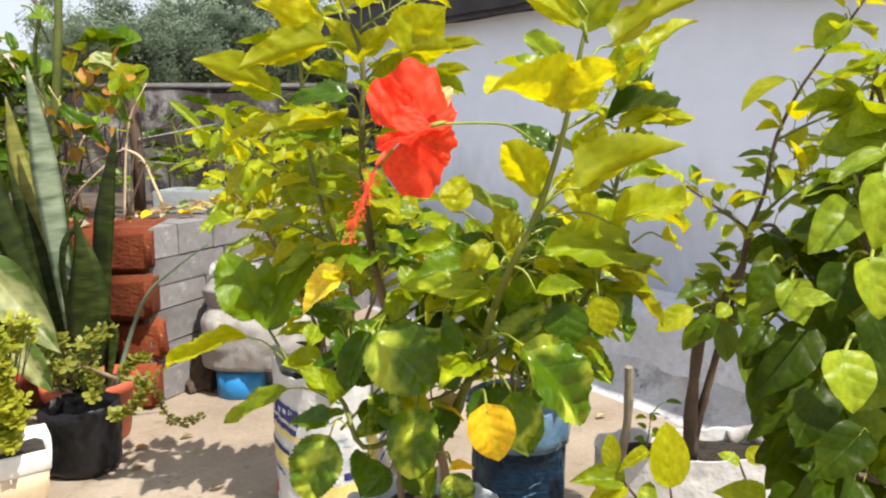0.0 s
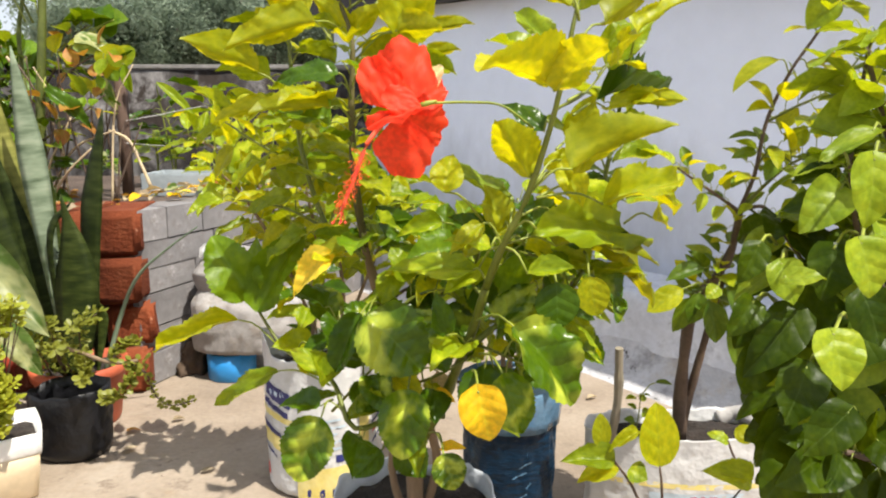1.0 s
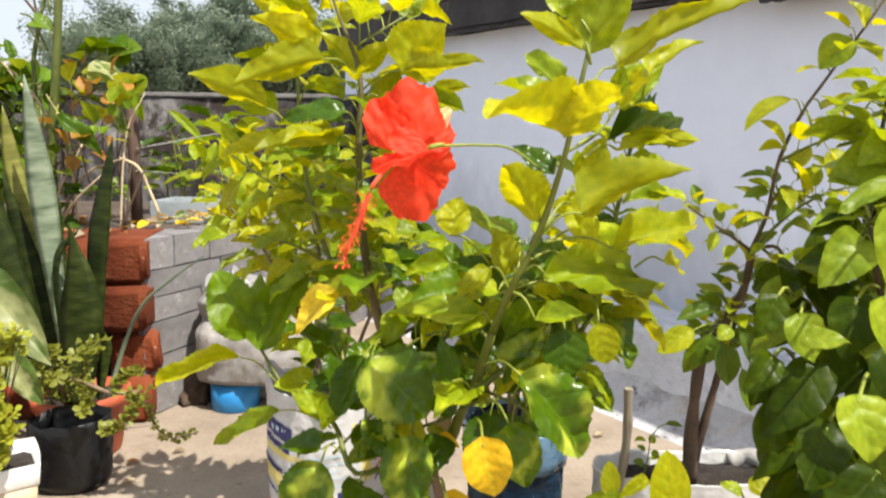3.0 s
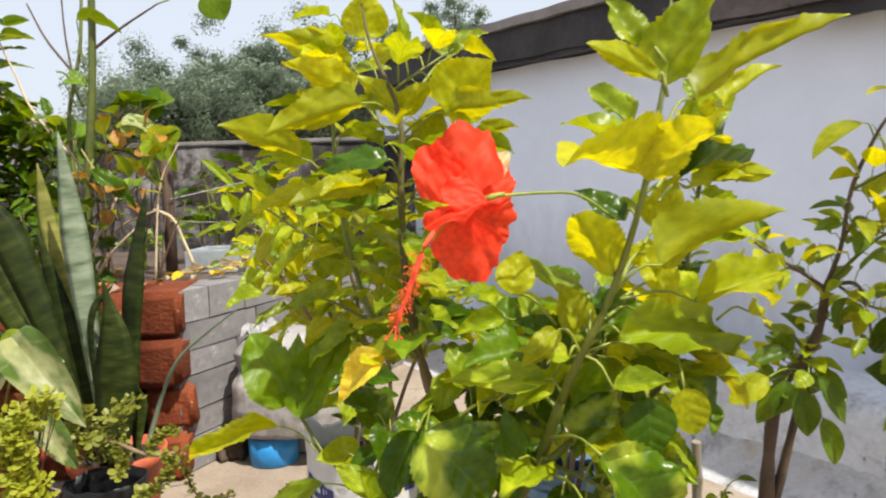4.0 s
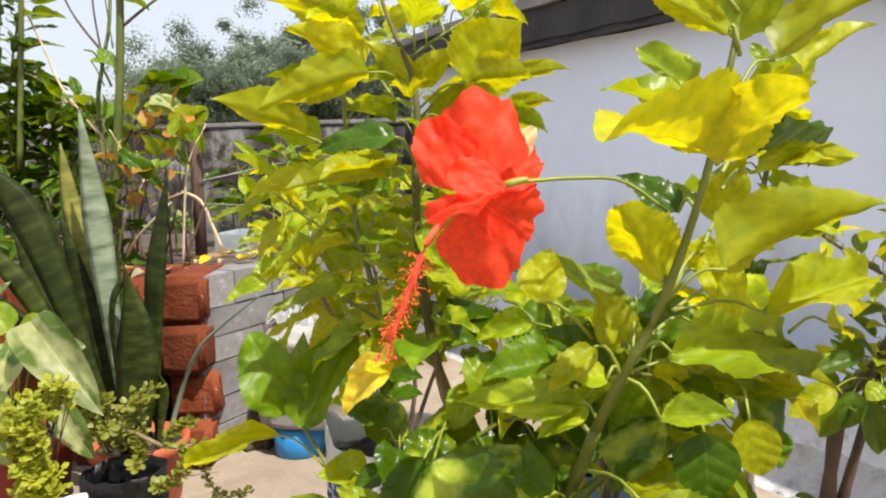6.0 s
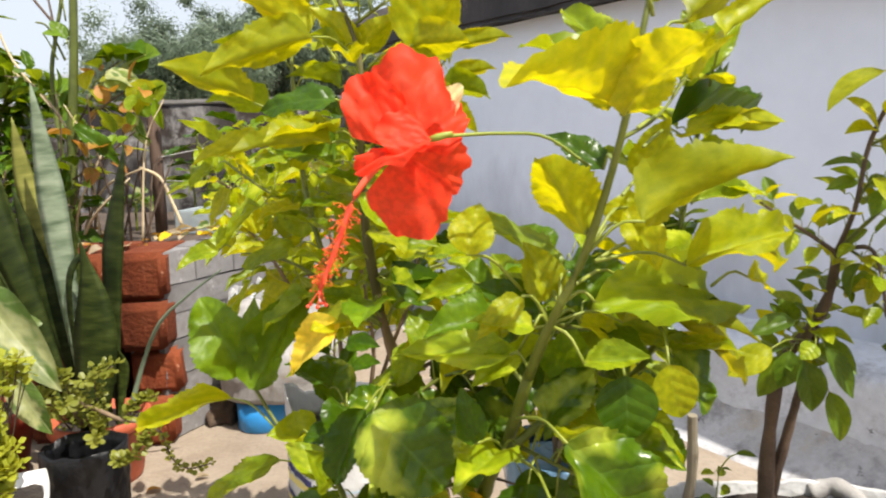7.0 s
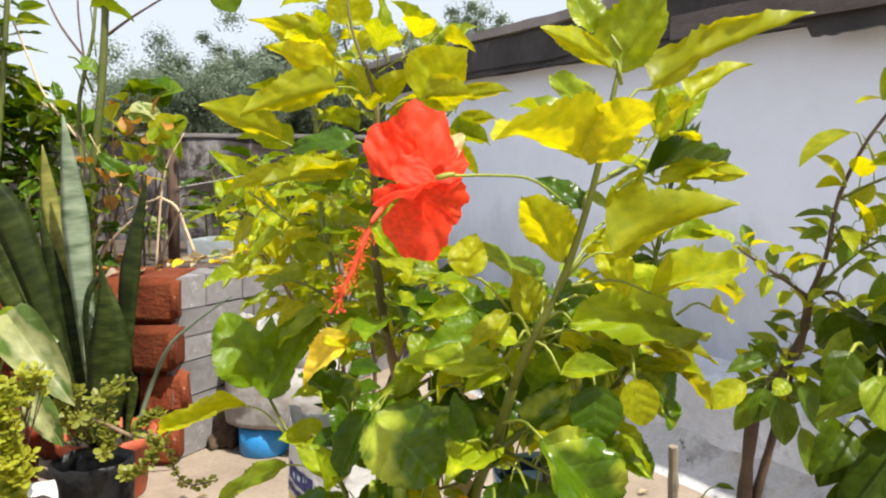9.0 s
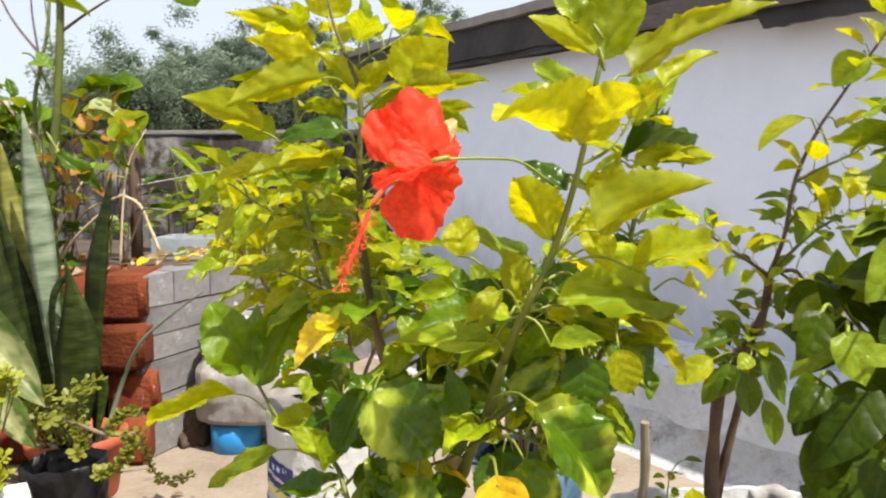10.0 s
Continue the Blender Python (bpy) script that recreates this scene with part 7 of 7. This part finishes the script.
for k, pts in enumerate([[(-0.8437, 1.9300, 0.5977), (-0.8275, 2.1000, 0.6140), (-0.7777, 2.3000, 0.6407), (-0.7204, 2.7800, 0.6860)], [(-0.8477, 1.9300, 0.5379), (-0.8379, 2.2000, 0.5204), (-0.8398, 2.7800, 0.4950)]]):
    bm = bmesh.new()
    tube(bm, pts, 0.0016, 0.0016, 16, 5)
    tagged(part("wire", bm, WIRE, None), "thin slack grey wire tied to the wooden post", "wire")

# bed plants
climber = thing("bed_shrub", tuple((-1.0094, 1.8000, 0.3737))[:2] + (0.38,), "tall green-stemmed shrub with lobed and rusty leaves in the bed", "shrub")
b0 = (tuple((-1.0094, 1.8000, 0.3737))[0], 1.8, 0.37)
G1 = [b0, (-1.0015, 1.8000, 0.5980), (-0.9761, 1.8000, 0.8128), (-0.9613, 1.8000, 0.9812), (-0.9526, 1.8000, 1.1469)]
stem(climber, "stem", G1, 0.0125, 0.0085, OLDSTEM, 20, 0.1)
G2 = [b0, (-1.0658, 1.8500, 0.7599), (-1.0465, 1.8500, 0.8913), (-1.0326, 1.8700, 0.9966), (-1.0354, 1.9000, 1.1494)]
stem(climber, "stem", G2, 0.006, 0.004, OLDSTEM, 18, 0.1)
stem(climber, "branch", [(-0.9950, 1.8200, 0.8865), (-1.0855, 1.8200, 0.9999), (-1.1352, 1.8200, 1.0987)], 0.004, 0.002, TWIG)
stem(climber, "branch", [(-1.0457, 1.8500, 0.9202), (-1.0582, 1.8500, 1.0209), (-1.0614, 1.8500, 1.1208)], 0.003, 0.002, TWIG)
stem(climber, "branch", [(-0.9585, 1.8000, 0.9743), (-0.8864, 1.8000, 1.0226), (-0.7903, 1.8000, 1.0772)], 0.004, 0.0022, TWIG)
stem(climber, "branch", [(-1.0069, 1.8200, 0.8366), (-1.0303, 1.8000, 0.9113), (-1.0472, 1.7800, 0.9216)], 0.003, 0.002, STEM)
for b, t, w, tl, lk in (((-0.8739, 1.8500, 0.8357), (-0.9451, 1.8500, 0.8610), 0.045, 70, "bed"), ((-0.8520, 1.8500, 0.8357), (-0.7904, 1.8500, 0.8609), 0.077, 50, "bed"), ((-0.8887, 1.8000, 0.7855), (-0.8221, 1.8000, 0.7772), 0.049, 35, "pale_green"), ((-0.8172, 1.8000, 0.7855), (-0.8031, 1.8000, 0.7218), 0.064, 25, "tree_young"),
                        ((-0.8185, 1.8500, 0.8488), (-0.9520, 1.8500, 0.8655), 0.052, 80, "dark"), ((-0.8645, 1.8500, 0.8197), (-0.8106, 1.8500, 0.8632), 0.086, 40, "dark"), ((-0.8840, 1.8000, 0.7992), (-0.8102, 1.8000, 0.7856), 0.047, 60, "pale"),
                        ((-0.7956, 1.8000, 0.7787), (-0.7728, 1.8000, 0.7295), 0.061, 25, "wide"), ((-0.7786, 1.8000, 0.7365), (-0.7709, 1.8000, 0.6657), 0.022, 20, "bed"), ((-0.8386, 1.8000, 0.6933), (-0.8131, 1.8000, 0.6266), 0.031, 25, "pale"),
                        ((-0.9005, 1.8000, 0.7283), (-0.9217, 1.8000, 0.7777), 0.047, 50, "rust"), ((-0.8954, 1.8200, 0.7657), (-0.8718, 1.8200, 0.8159), 0.042, 40, "rust"), ((-0.9232, 1.8000, 0.7138), (-0.9614, 1.8000, 0.6848), 0.036, 40, "rust"),
                        ((-0.8708, 1.8000, 0.7214), (-0.8338, 1.8000, 0.7147), 0.042, 30, "rust"), ((-0.8935, 1.8000, 0.7070), (-0.8870, 1.8000, 0.6642), 0.047, 20, "tree_young"), ((-0.9251, 1.8200, 0.7870), (-0.8646, 1.8200, 0.8017), 0.050, 60, "tree_young"),
                        ((-0.9520, 1.8000, 0.7633), (-0.9358, 1.8000, 0.8130), 0.042, 50, "tree_young"), ((-0.9295, 1.7000, 0.6730), (-0.8209, 1.7000, 0.5933), 0.034, 60, "dark"), ((-0.9862, 1.8000, 0.8833), (-1.0222, 1.8000, 0.9324), 0.031, 60, "bed"),
                        ((-0.9966, 1.8000, 1.0480), (-0.8788, 1.8000, 1.0364), 0.056, 95, "bed"), ((-1.0331, 1.7800, 0.8966), (-0.9888, 1.7800, 0.8939), 0.028, 60, "bed"), ((-0.6599, 1.8000, 1.1036), (-0.6247, 1.8000, 1.0354), 0.070, 20, "bed"),
                        ((-0.8410, 1.8300, 0.7311), (-0.8114, 1.8300, 0.6997), 0.036, 40, "bed"), ((-0.8645, 1.8000, 0.6645), (-0.8534, 1.8000, 0.7003), 0.033, 30, "tree_young"), ((-0.8328, 1.8300, 0.7672), (-0.8681, 1.8300, 0.7381), 0.042, 40, "rust")):
    lf(climber, lk, b, t, w * (0.8 if lk == "rust" else 1.2), tl, (-0.7903, 1.8000, 1.0772) if b[2] > 1.08 else tuple(Vector(b) * 0.6 + Vector((-0.9791, 1.8200, 0.7435)) * 0.4) if lk != "pale" else None, rs=0.0018)
for k, (a, b) in enumerate((((-0.9310, 1.8000, 0.5203), (-0.7942, 1.7500, 0.5758)), ((-0.9651, 1.7500, 0.4801), (-0.8980, 1.7500, 0.6061)), ((-0.9072, 1.7200, 0.4684), (-0.8168, 1.7200, 0.5516)))):
    stem(climber, "dry_branch", [b0, a, b], 0.004, 0.002, STRAW)
for k, pts in enumerate([[(-0.9994, 1.8000, 0.5776), (-0.9464, 1.8000, 0.6910), (-0.8405, 1.8000, 0.7606), (-0.7922, 1.8000, 0.7329)], [(-0.9873, 1.8000, 0.6346), (-1.0438, 1.8000, 0.7328), (-1.0962, 1.8000, 0.7883), (-1.1522, 1.8000, 0.8020)], [(-0.9905, 1.7800, 0.5495), (-0.8839, 1.7500, 0.6062), (-0.8094, 1.7500, 0.6613)],
                         [(-1.0117, 1.8000, 0.5201), (-1.0870, 1.8000, 0.5774), (-1.1559, 1.8000, 0.6201)], [(-1.0030, 1.8500, 0.6934), (-0.9358, 1.8500, 0.7934), (-0.8885, 1.8500, 0.8357)], [(-0.9723, 1.7500, 0.4801), (-1.0161, 1.7200, 0.5097), (-1.0583, 1.7000, 0.5244)]]):
    sprig(climber, pts, 15, 0.056, ["bed", "tree", "rust", "dark", "tree_young", "bed", "rust", "wide"] if k % 2 == 0 else ["bed", "dark", "dark", "tree"], 170 + k, start=0.1, r0=0.003, r1=0.0016, material=TWIG, wide=0.6)
for k, pts in enumerate([[(-1.3474, 1.7500, 0.3926), (-1.2616, 1.7200, 0.5091), (-1.1890, 1.7000, 0.6048)], [(-1.2216, 1.7500, 0.3916), (-1.1420, 1.7200, 0.4932), (-1.1036, 1.7000, 0.5758)], [(-1.0040, 1.7500, 0.4182), (-0.9585, 1.7400, 0.5164), (-0.9330, 1.7400, 0.5980)], [(-1.4231, 1.7500, 0.4225), (-1.3332, 1.7000, 0.5394), (-1.2901, 1.7000, 0.6344)]]):
    sprig(climber, [(pts[0][0], 1.78, 0.38)] + pts, 16, 0.06, ["dark", "tree", "dark", "bed"], 190 + k, start=0.05, r0=0.003, r1=0.0016, material=TWIG, wide=0.55)
stem(climber, "dry_branch", [(-0.8321, 1.8000, 0.5751), (-0.7829, 1.8000, 0.5494), (-0.7574, 1.8000, 0.4918), (-0.7348, 1.8000, 0.4307)], 0.003, 0.005, STRAW, 12, 0.5)

rnd = random.Random(91)
for k in range(14):
    p = Vector((-0.9345, 1.8000, 0.4768)) + Vector((rnd.uniform(-0.12, 0.12), rnd.uniform(-0.08, 0.10), 0))
    q = p + Vector((rnd.uniform(-0.10, 0.14), rnd.uniform(-0.06, 0.06), rnd.uniform(0.10, 0.28)))
    stem(climber, "dry_branch", [(p.x, p.y, 0.38), tuple(p.lerp(q, 0.5) + Vector((rnd.uniform(-0.03, 0.03), 0, 0.02))), tuple(q)], 0.0032, 0.0012, rnd.choice([STRAW, TWIG, TWIG]), 9, 0.3)
thicket = thing("bed_shrub", tuple((-1.3733, 2.0000, 0.4790))[:2] + (0.38,), "dense dark green shrub with bare dry twigs in the bed", "shrub")
q0 = (tuple((-1.3733, 2.0000, 0.4790))[0], 2.0, 0.37)
for k, pts in enumerate([[q0, (-1.3327, 2.0000, 0.6429), (-1.3031, 2.0000, 0.7559), (-1.2589, 2.0000, 0.8042)], [q0, (-1.4015, 2.0000, 0.6419), (-1.3610, 2.0000, 0.8035), (-1.3234, 2.0000, 0.8992)], [q0, (-1.5069, 2.0000, 0.6079), (-1.5329, 2.0000, 0.8023), (-1.5399, 2.0000, 1.0256)],
                         [q0, (-1.3954, 1.9500, 0.7037), (-1.3698, 1.9500, 0.9222), (-1.3213, 1.9500, 1.1058)], [q0, (-1.3172, 2.0500, 0.5947), (-1.2257, 2.0500, 0.7281), (-1.1728, 2.0500, 0.7614)], [q0, (-1.5249, 1.9000, 0.6373), (-1.5986, 1.9000, 0.8216), (-1.6204, 1.9000, 1.0342)]]):
    sprig(thicket, pts, 66, 0.082, ["dark", "tree", "bed", "dark"], 120 + k, start=0.1, r0=0.006, r1=0.002, material=STEM, wide=0.5)
stem(thicket, "dry_branch", [(-1.1131, 1.9500, 0.7067), (-1.2238, 1.9500, 0.8455), (-1.2695, 1.9500, 0.9531), (-1.3225, 1.9500, 1.0754)], 0.004, 0.0025, STRAW)
stem(thicket, "dry_branch", [(-1.2166, 1.9500, 0.8146), (-1.2887, 1.9500, 0.8761), (-1.3538, 1.9500, 0.9068)], 0.003, 0.002, STRAW)
stem(thicket, "stem", [(-1.3352, 1.9000, 0.6398), (-1.3100, 1.9000, 0.8686), (-1.2912, 1.9000, 1.0629), (-1.2819, 1.9000, 1.1807)], 0.008, 0.006, OLDSTEM)
stem(thicket, "stem", [(-1.4166, 1.9000, 0.6981), (-1.3793, 1.9000, 0.9211), (-1.3446, 1.9000, 1.1228)], 0.008, 0.006, OLDSTEM)
stem(thicket, "stem", [(-1.3894, 1.9500, 0.6838), (-1.3477, 1.9500, 0.9275), (-1.3247, 1.9500, 1.1345)], 0.007, 0.005, OLDSTEM)

for n_, (bx, pts, lk, cnt, sz) in enumerate([
    (((-0.8817, 2.3500, 0.4394)), [(-0.8785, 2.3500, 0.4961), (-0.8922, 2.3500, 0.5896), (-0.9256, 2.3500, 0.6635)], ["bed", "dark"], 13, 0.095),
    (((-0.7808, 2.4500, 0.4329)), [(-0.7762, 2.4500, 0.5310), (-0.7805, 2.4500, 0.6471), (-0.7841, 2.4500, 0.6950)], ["dark", "bed", "wide", "tree_young"], 16, 0.09),
    (((-0.6671, 2.4000, 0.4367)), [(-0.6632, 2.4000, 0.5327), (-0.6793, 2.4000, 0.6086), (-0.6970, 2.4000, 0.6463)], ["bed", "dark", "tree_young"], 16, 0.09),
    (((-0.9186, 2.3000, 0.4427)), [(-0.9169, 2.3000, 0.4705), (-0.9216, 2.3000, 0.5166), (-0.9222, 2.3000, 0.5679)], ["wide", "bed"], 11, 0.075),
    (((-1.0092, 2.1000, 0.4391)), [(-1.0080, 2.1000, 0.4561), (-0.9982, 2.1000, 0.4731), (-0.9850, 2.1000, 0.4900)], ["pale", "dark", "bed"], 12, 0.055),
    (((-0.4732, 2.5000, 0.4304)), [(-0.4706, 2.5000, 0.5303), (-0.4879, 2.5000, 0.6289), (-0.4956, 2.5000, 0.7069)], ["dark", "bed"], 9, 0.09),
]):
    pl = thing("bed_plant", (bx[0], bx[1], 0.384), "low broad-leaved green plant growing in the bed", "plant", "plants in the raised bed")
    sprig(pl, [(bx[0], bx[1], 0.38)] + pts, cnt, sz, lk, 150 + n_, start=0.2, r0=0.004, r1=0.002, wide=0.5)
pl = thing("bed_plant", tuple((-0.8035, 2.3000, 0.4985))[:2] + (0.384,), "grassy plant with one long pale drooping blade", "plant", "plants in the raised bed")
stem(pl, "stem", [tuple((-0.8594, 2.3000, 0.4984))[:2] + (0.38,), (-0.8902, 2.3000, 0.6079), (-0.9060, 2.3000, 0.7160)], 0.003, 0.002, STEM)
lf(pl, "tree_pale", (-0.9057, 2.3000, 0.7195), (-0.7823, 2.3000, 0.6226), 0.033, 50)

# fallen leaves on the bed, heaped at its edge
rnd = random.Random(55)
litter = thing("leaf_litter", tuple((-0.6889, 1.8000, 0.4103))[:2] + (0.385,), "heap of dry brown and yellow fallen leaves on the bed's edge", "leaves")
for i in range(150):
    s = rnd.uniform(0.05, 0.75)
    p = Vector((BX, BY + 0.12, 0)) + SD * s + Vector((-0.93, 0.36, 0)) * rnd.uniform(0.0, 0.16)
    p.z = 0.412 + rnd.uniform(0.0, 0.02)
    a = rnd.uniform(0, 6.28)
    L_ = rnd.uniform(0.02, 0.042)
    lf(litter, rnd.choice(["dry", "dry", "dry", "dry", "pale", "yellow", "rust"]), p, p + Vector((math.cos(a), math.sin(a), rnd.uniform(-0.2, 0.35))) * L_, L_ * 0.55, rnd.uniform(40, 120), side=rnd.uniform(-0.5, 0.5))
for i in range(60):
    p = Vector((rnd.uniform(-1.3, -0.72), rnd.uniform(1.52, 1.95), 0.40 if rnd.random() < 0.5 else 0.412))
    a = rnd.uniform(0, 6.28)
    L_ = rnd.uniform(0.02, 0.045)
    lf(litter, rnd.choice(["dry", "dry", "rust"]), p, p + Vector((math.cos(a), math.sin(a), rnd.uniform(0, 0.3))) * L_, L_ * 0.5, rnd.uniform(50, 120), side=rnd.uniform(-0.4, 0.4))
for px_, py_, lk in ((-0.60, 1.28, "rust"), (-0.57, 1.20, "dry"), (-0.53, 1.33, "dry"), (-0.40, 1.12, "dry"), (-0.30, 1.36, "rust"), (0.33, 1.45, "dry"), (-0.2, 1.5, "dry")):
    one = thing("fallen_leaf", (px_, py_, 0.003), "small curled dry leaf on the floor", "leaf", "fallen leaves on the floor")
    lf(one, lk, (px_, py_, 0.005), (px_ + 0.022, py_ + 0.012, 0.010), 0.014, 90, name="blade")

# ---- beyond the parapet ----
def far_tree(x, y, h, spread, seed, airy=0.0):
    """A tree far off: trunk, limbs and a ragged crown of many small leaf clumps."""
    t = thing("tree", (x, y, 0), "tall green tree beyond the parapet, haze put into its leaf colour", "tree", "trees beyond the parapet")
    rnd = random.Random(seed)
    bm = bmesh.new()
    tube(bm, [(x, y, 0), (x + 0.1, y, h * 0.3), (x + 0.2 * rnd.uniform(-1, 1), y, h * 0.62)], 0.24, 0.12, 8, 8, 0.2)
    ends = []
    for k in range(9):
        a, z = k * 2.4, h * rnd.uniform(0.25, 0.6)
        e = Vector((x + spread * rnd.uniform(0.3, 0.95) * math.cos(a), y + spread * 0.6 * math.sin(a), h * rnd.uniform(0.45, 0.97)))
        tube(bm, [(x, y, z), (x + (e.x - x) * 0.5, y, z + (e.z - z) * 0.6), tuple(e)], 0.09, 0.03, 6, 6)
        ends.append(e)
    part("trunk", bm, FARBARK, t)
    verts, faces = [], []
    for e in ends + [Vector((x, y, h * 0.8)), Vector((x + spread * 0.4, y, h * 0.5)), Vector((x - spread * 0.4, y, h * 0.5))]:
        for c in range(7):
            cc = e + Vector((rnd.gauss(0, 0.28) * spread, rnd.gauss(0, 0.2) * spread, rnd.gauss(-0.02, 0.09) * h))
            rad = rnd.uniform(0.22, 0.5) * (1 - airy * 0.4)
            for i in range(int(430 * (1 - airy * 0.5))):
                d = Vector((rnd.gauss(0, 1), rnd.gauss(0, 1), rnd.gauss(0, 0.8)))
                p = cc + d.normalized() * rad * rnd.uniform(0.2, 1.15)
                nn = (d.normalized() + Vector((rnd.gauss(0, 0.35), rnd.gauss(0, 0.35), 0.5 + rnd.gauss(0, 0.35)))).normalized()
                u = nn.cross(Vector((rnd.gauss(0, 1), rnd.gauss(0, 1), rnd.gauss(0, 1)))).normalized()
                w = nn.cross(u)
                s = rnd.uniform(0.022, 0.046)
                k = len(verts)
                verts += [tuple(p + u * s), tuple(p + w * s * 0.6), tuple(p - u * s), tuple(p - w * s * 0.6)]
                faces.append((k, k + 1, k + 2, k + 3))
    me = bpy.data.meshes.new("m")
    me.from_pydata(verts, [], faces)
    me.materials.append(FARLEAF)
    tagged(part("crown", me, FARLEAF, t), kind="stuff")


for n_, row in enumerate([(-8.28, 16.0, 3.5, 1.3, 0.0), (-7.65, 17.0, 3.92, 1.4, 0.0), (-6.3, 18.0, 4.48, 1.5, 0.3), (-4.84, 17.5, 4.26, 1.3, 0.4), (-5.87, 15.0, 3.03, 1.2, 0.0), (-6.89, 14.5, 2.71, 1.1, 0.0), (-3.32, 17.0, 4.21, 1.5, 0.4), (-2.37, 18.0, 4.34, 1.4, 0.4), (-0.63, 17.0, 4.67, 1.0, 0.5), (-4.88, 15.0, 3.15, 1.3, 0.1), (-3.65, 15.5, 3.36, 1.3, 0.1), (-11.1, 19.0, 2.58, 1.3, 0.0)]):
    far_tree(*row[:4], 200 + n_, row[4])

fb = thing("building", (-13.2, 24, 0), "pale far-off building with a flat roof", "building")
bm = bmesh.new()
slab(bm, (-15.2, 24, 0), (-11.6, 27, 3.2))
part("wall", bm, FARWALL, fb, smooth=False)
bm = bmesh.new()
slab(bm, (-15.4, 23.8, 3.204), (-11.4, 27.2, 3.4))
part("roof", bm, FARWALL, fb, smooth=False)
for wx in (-14.6, -13.4, -12.3):
    bm = bmesh.new()
    slab(bm, (wx, 23.97, 1.5), (wx + 0.5, 23.996, 2.5))
    part("window", bm, FARGLASS, fb, smooth=False)
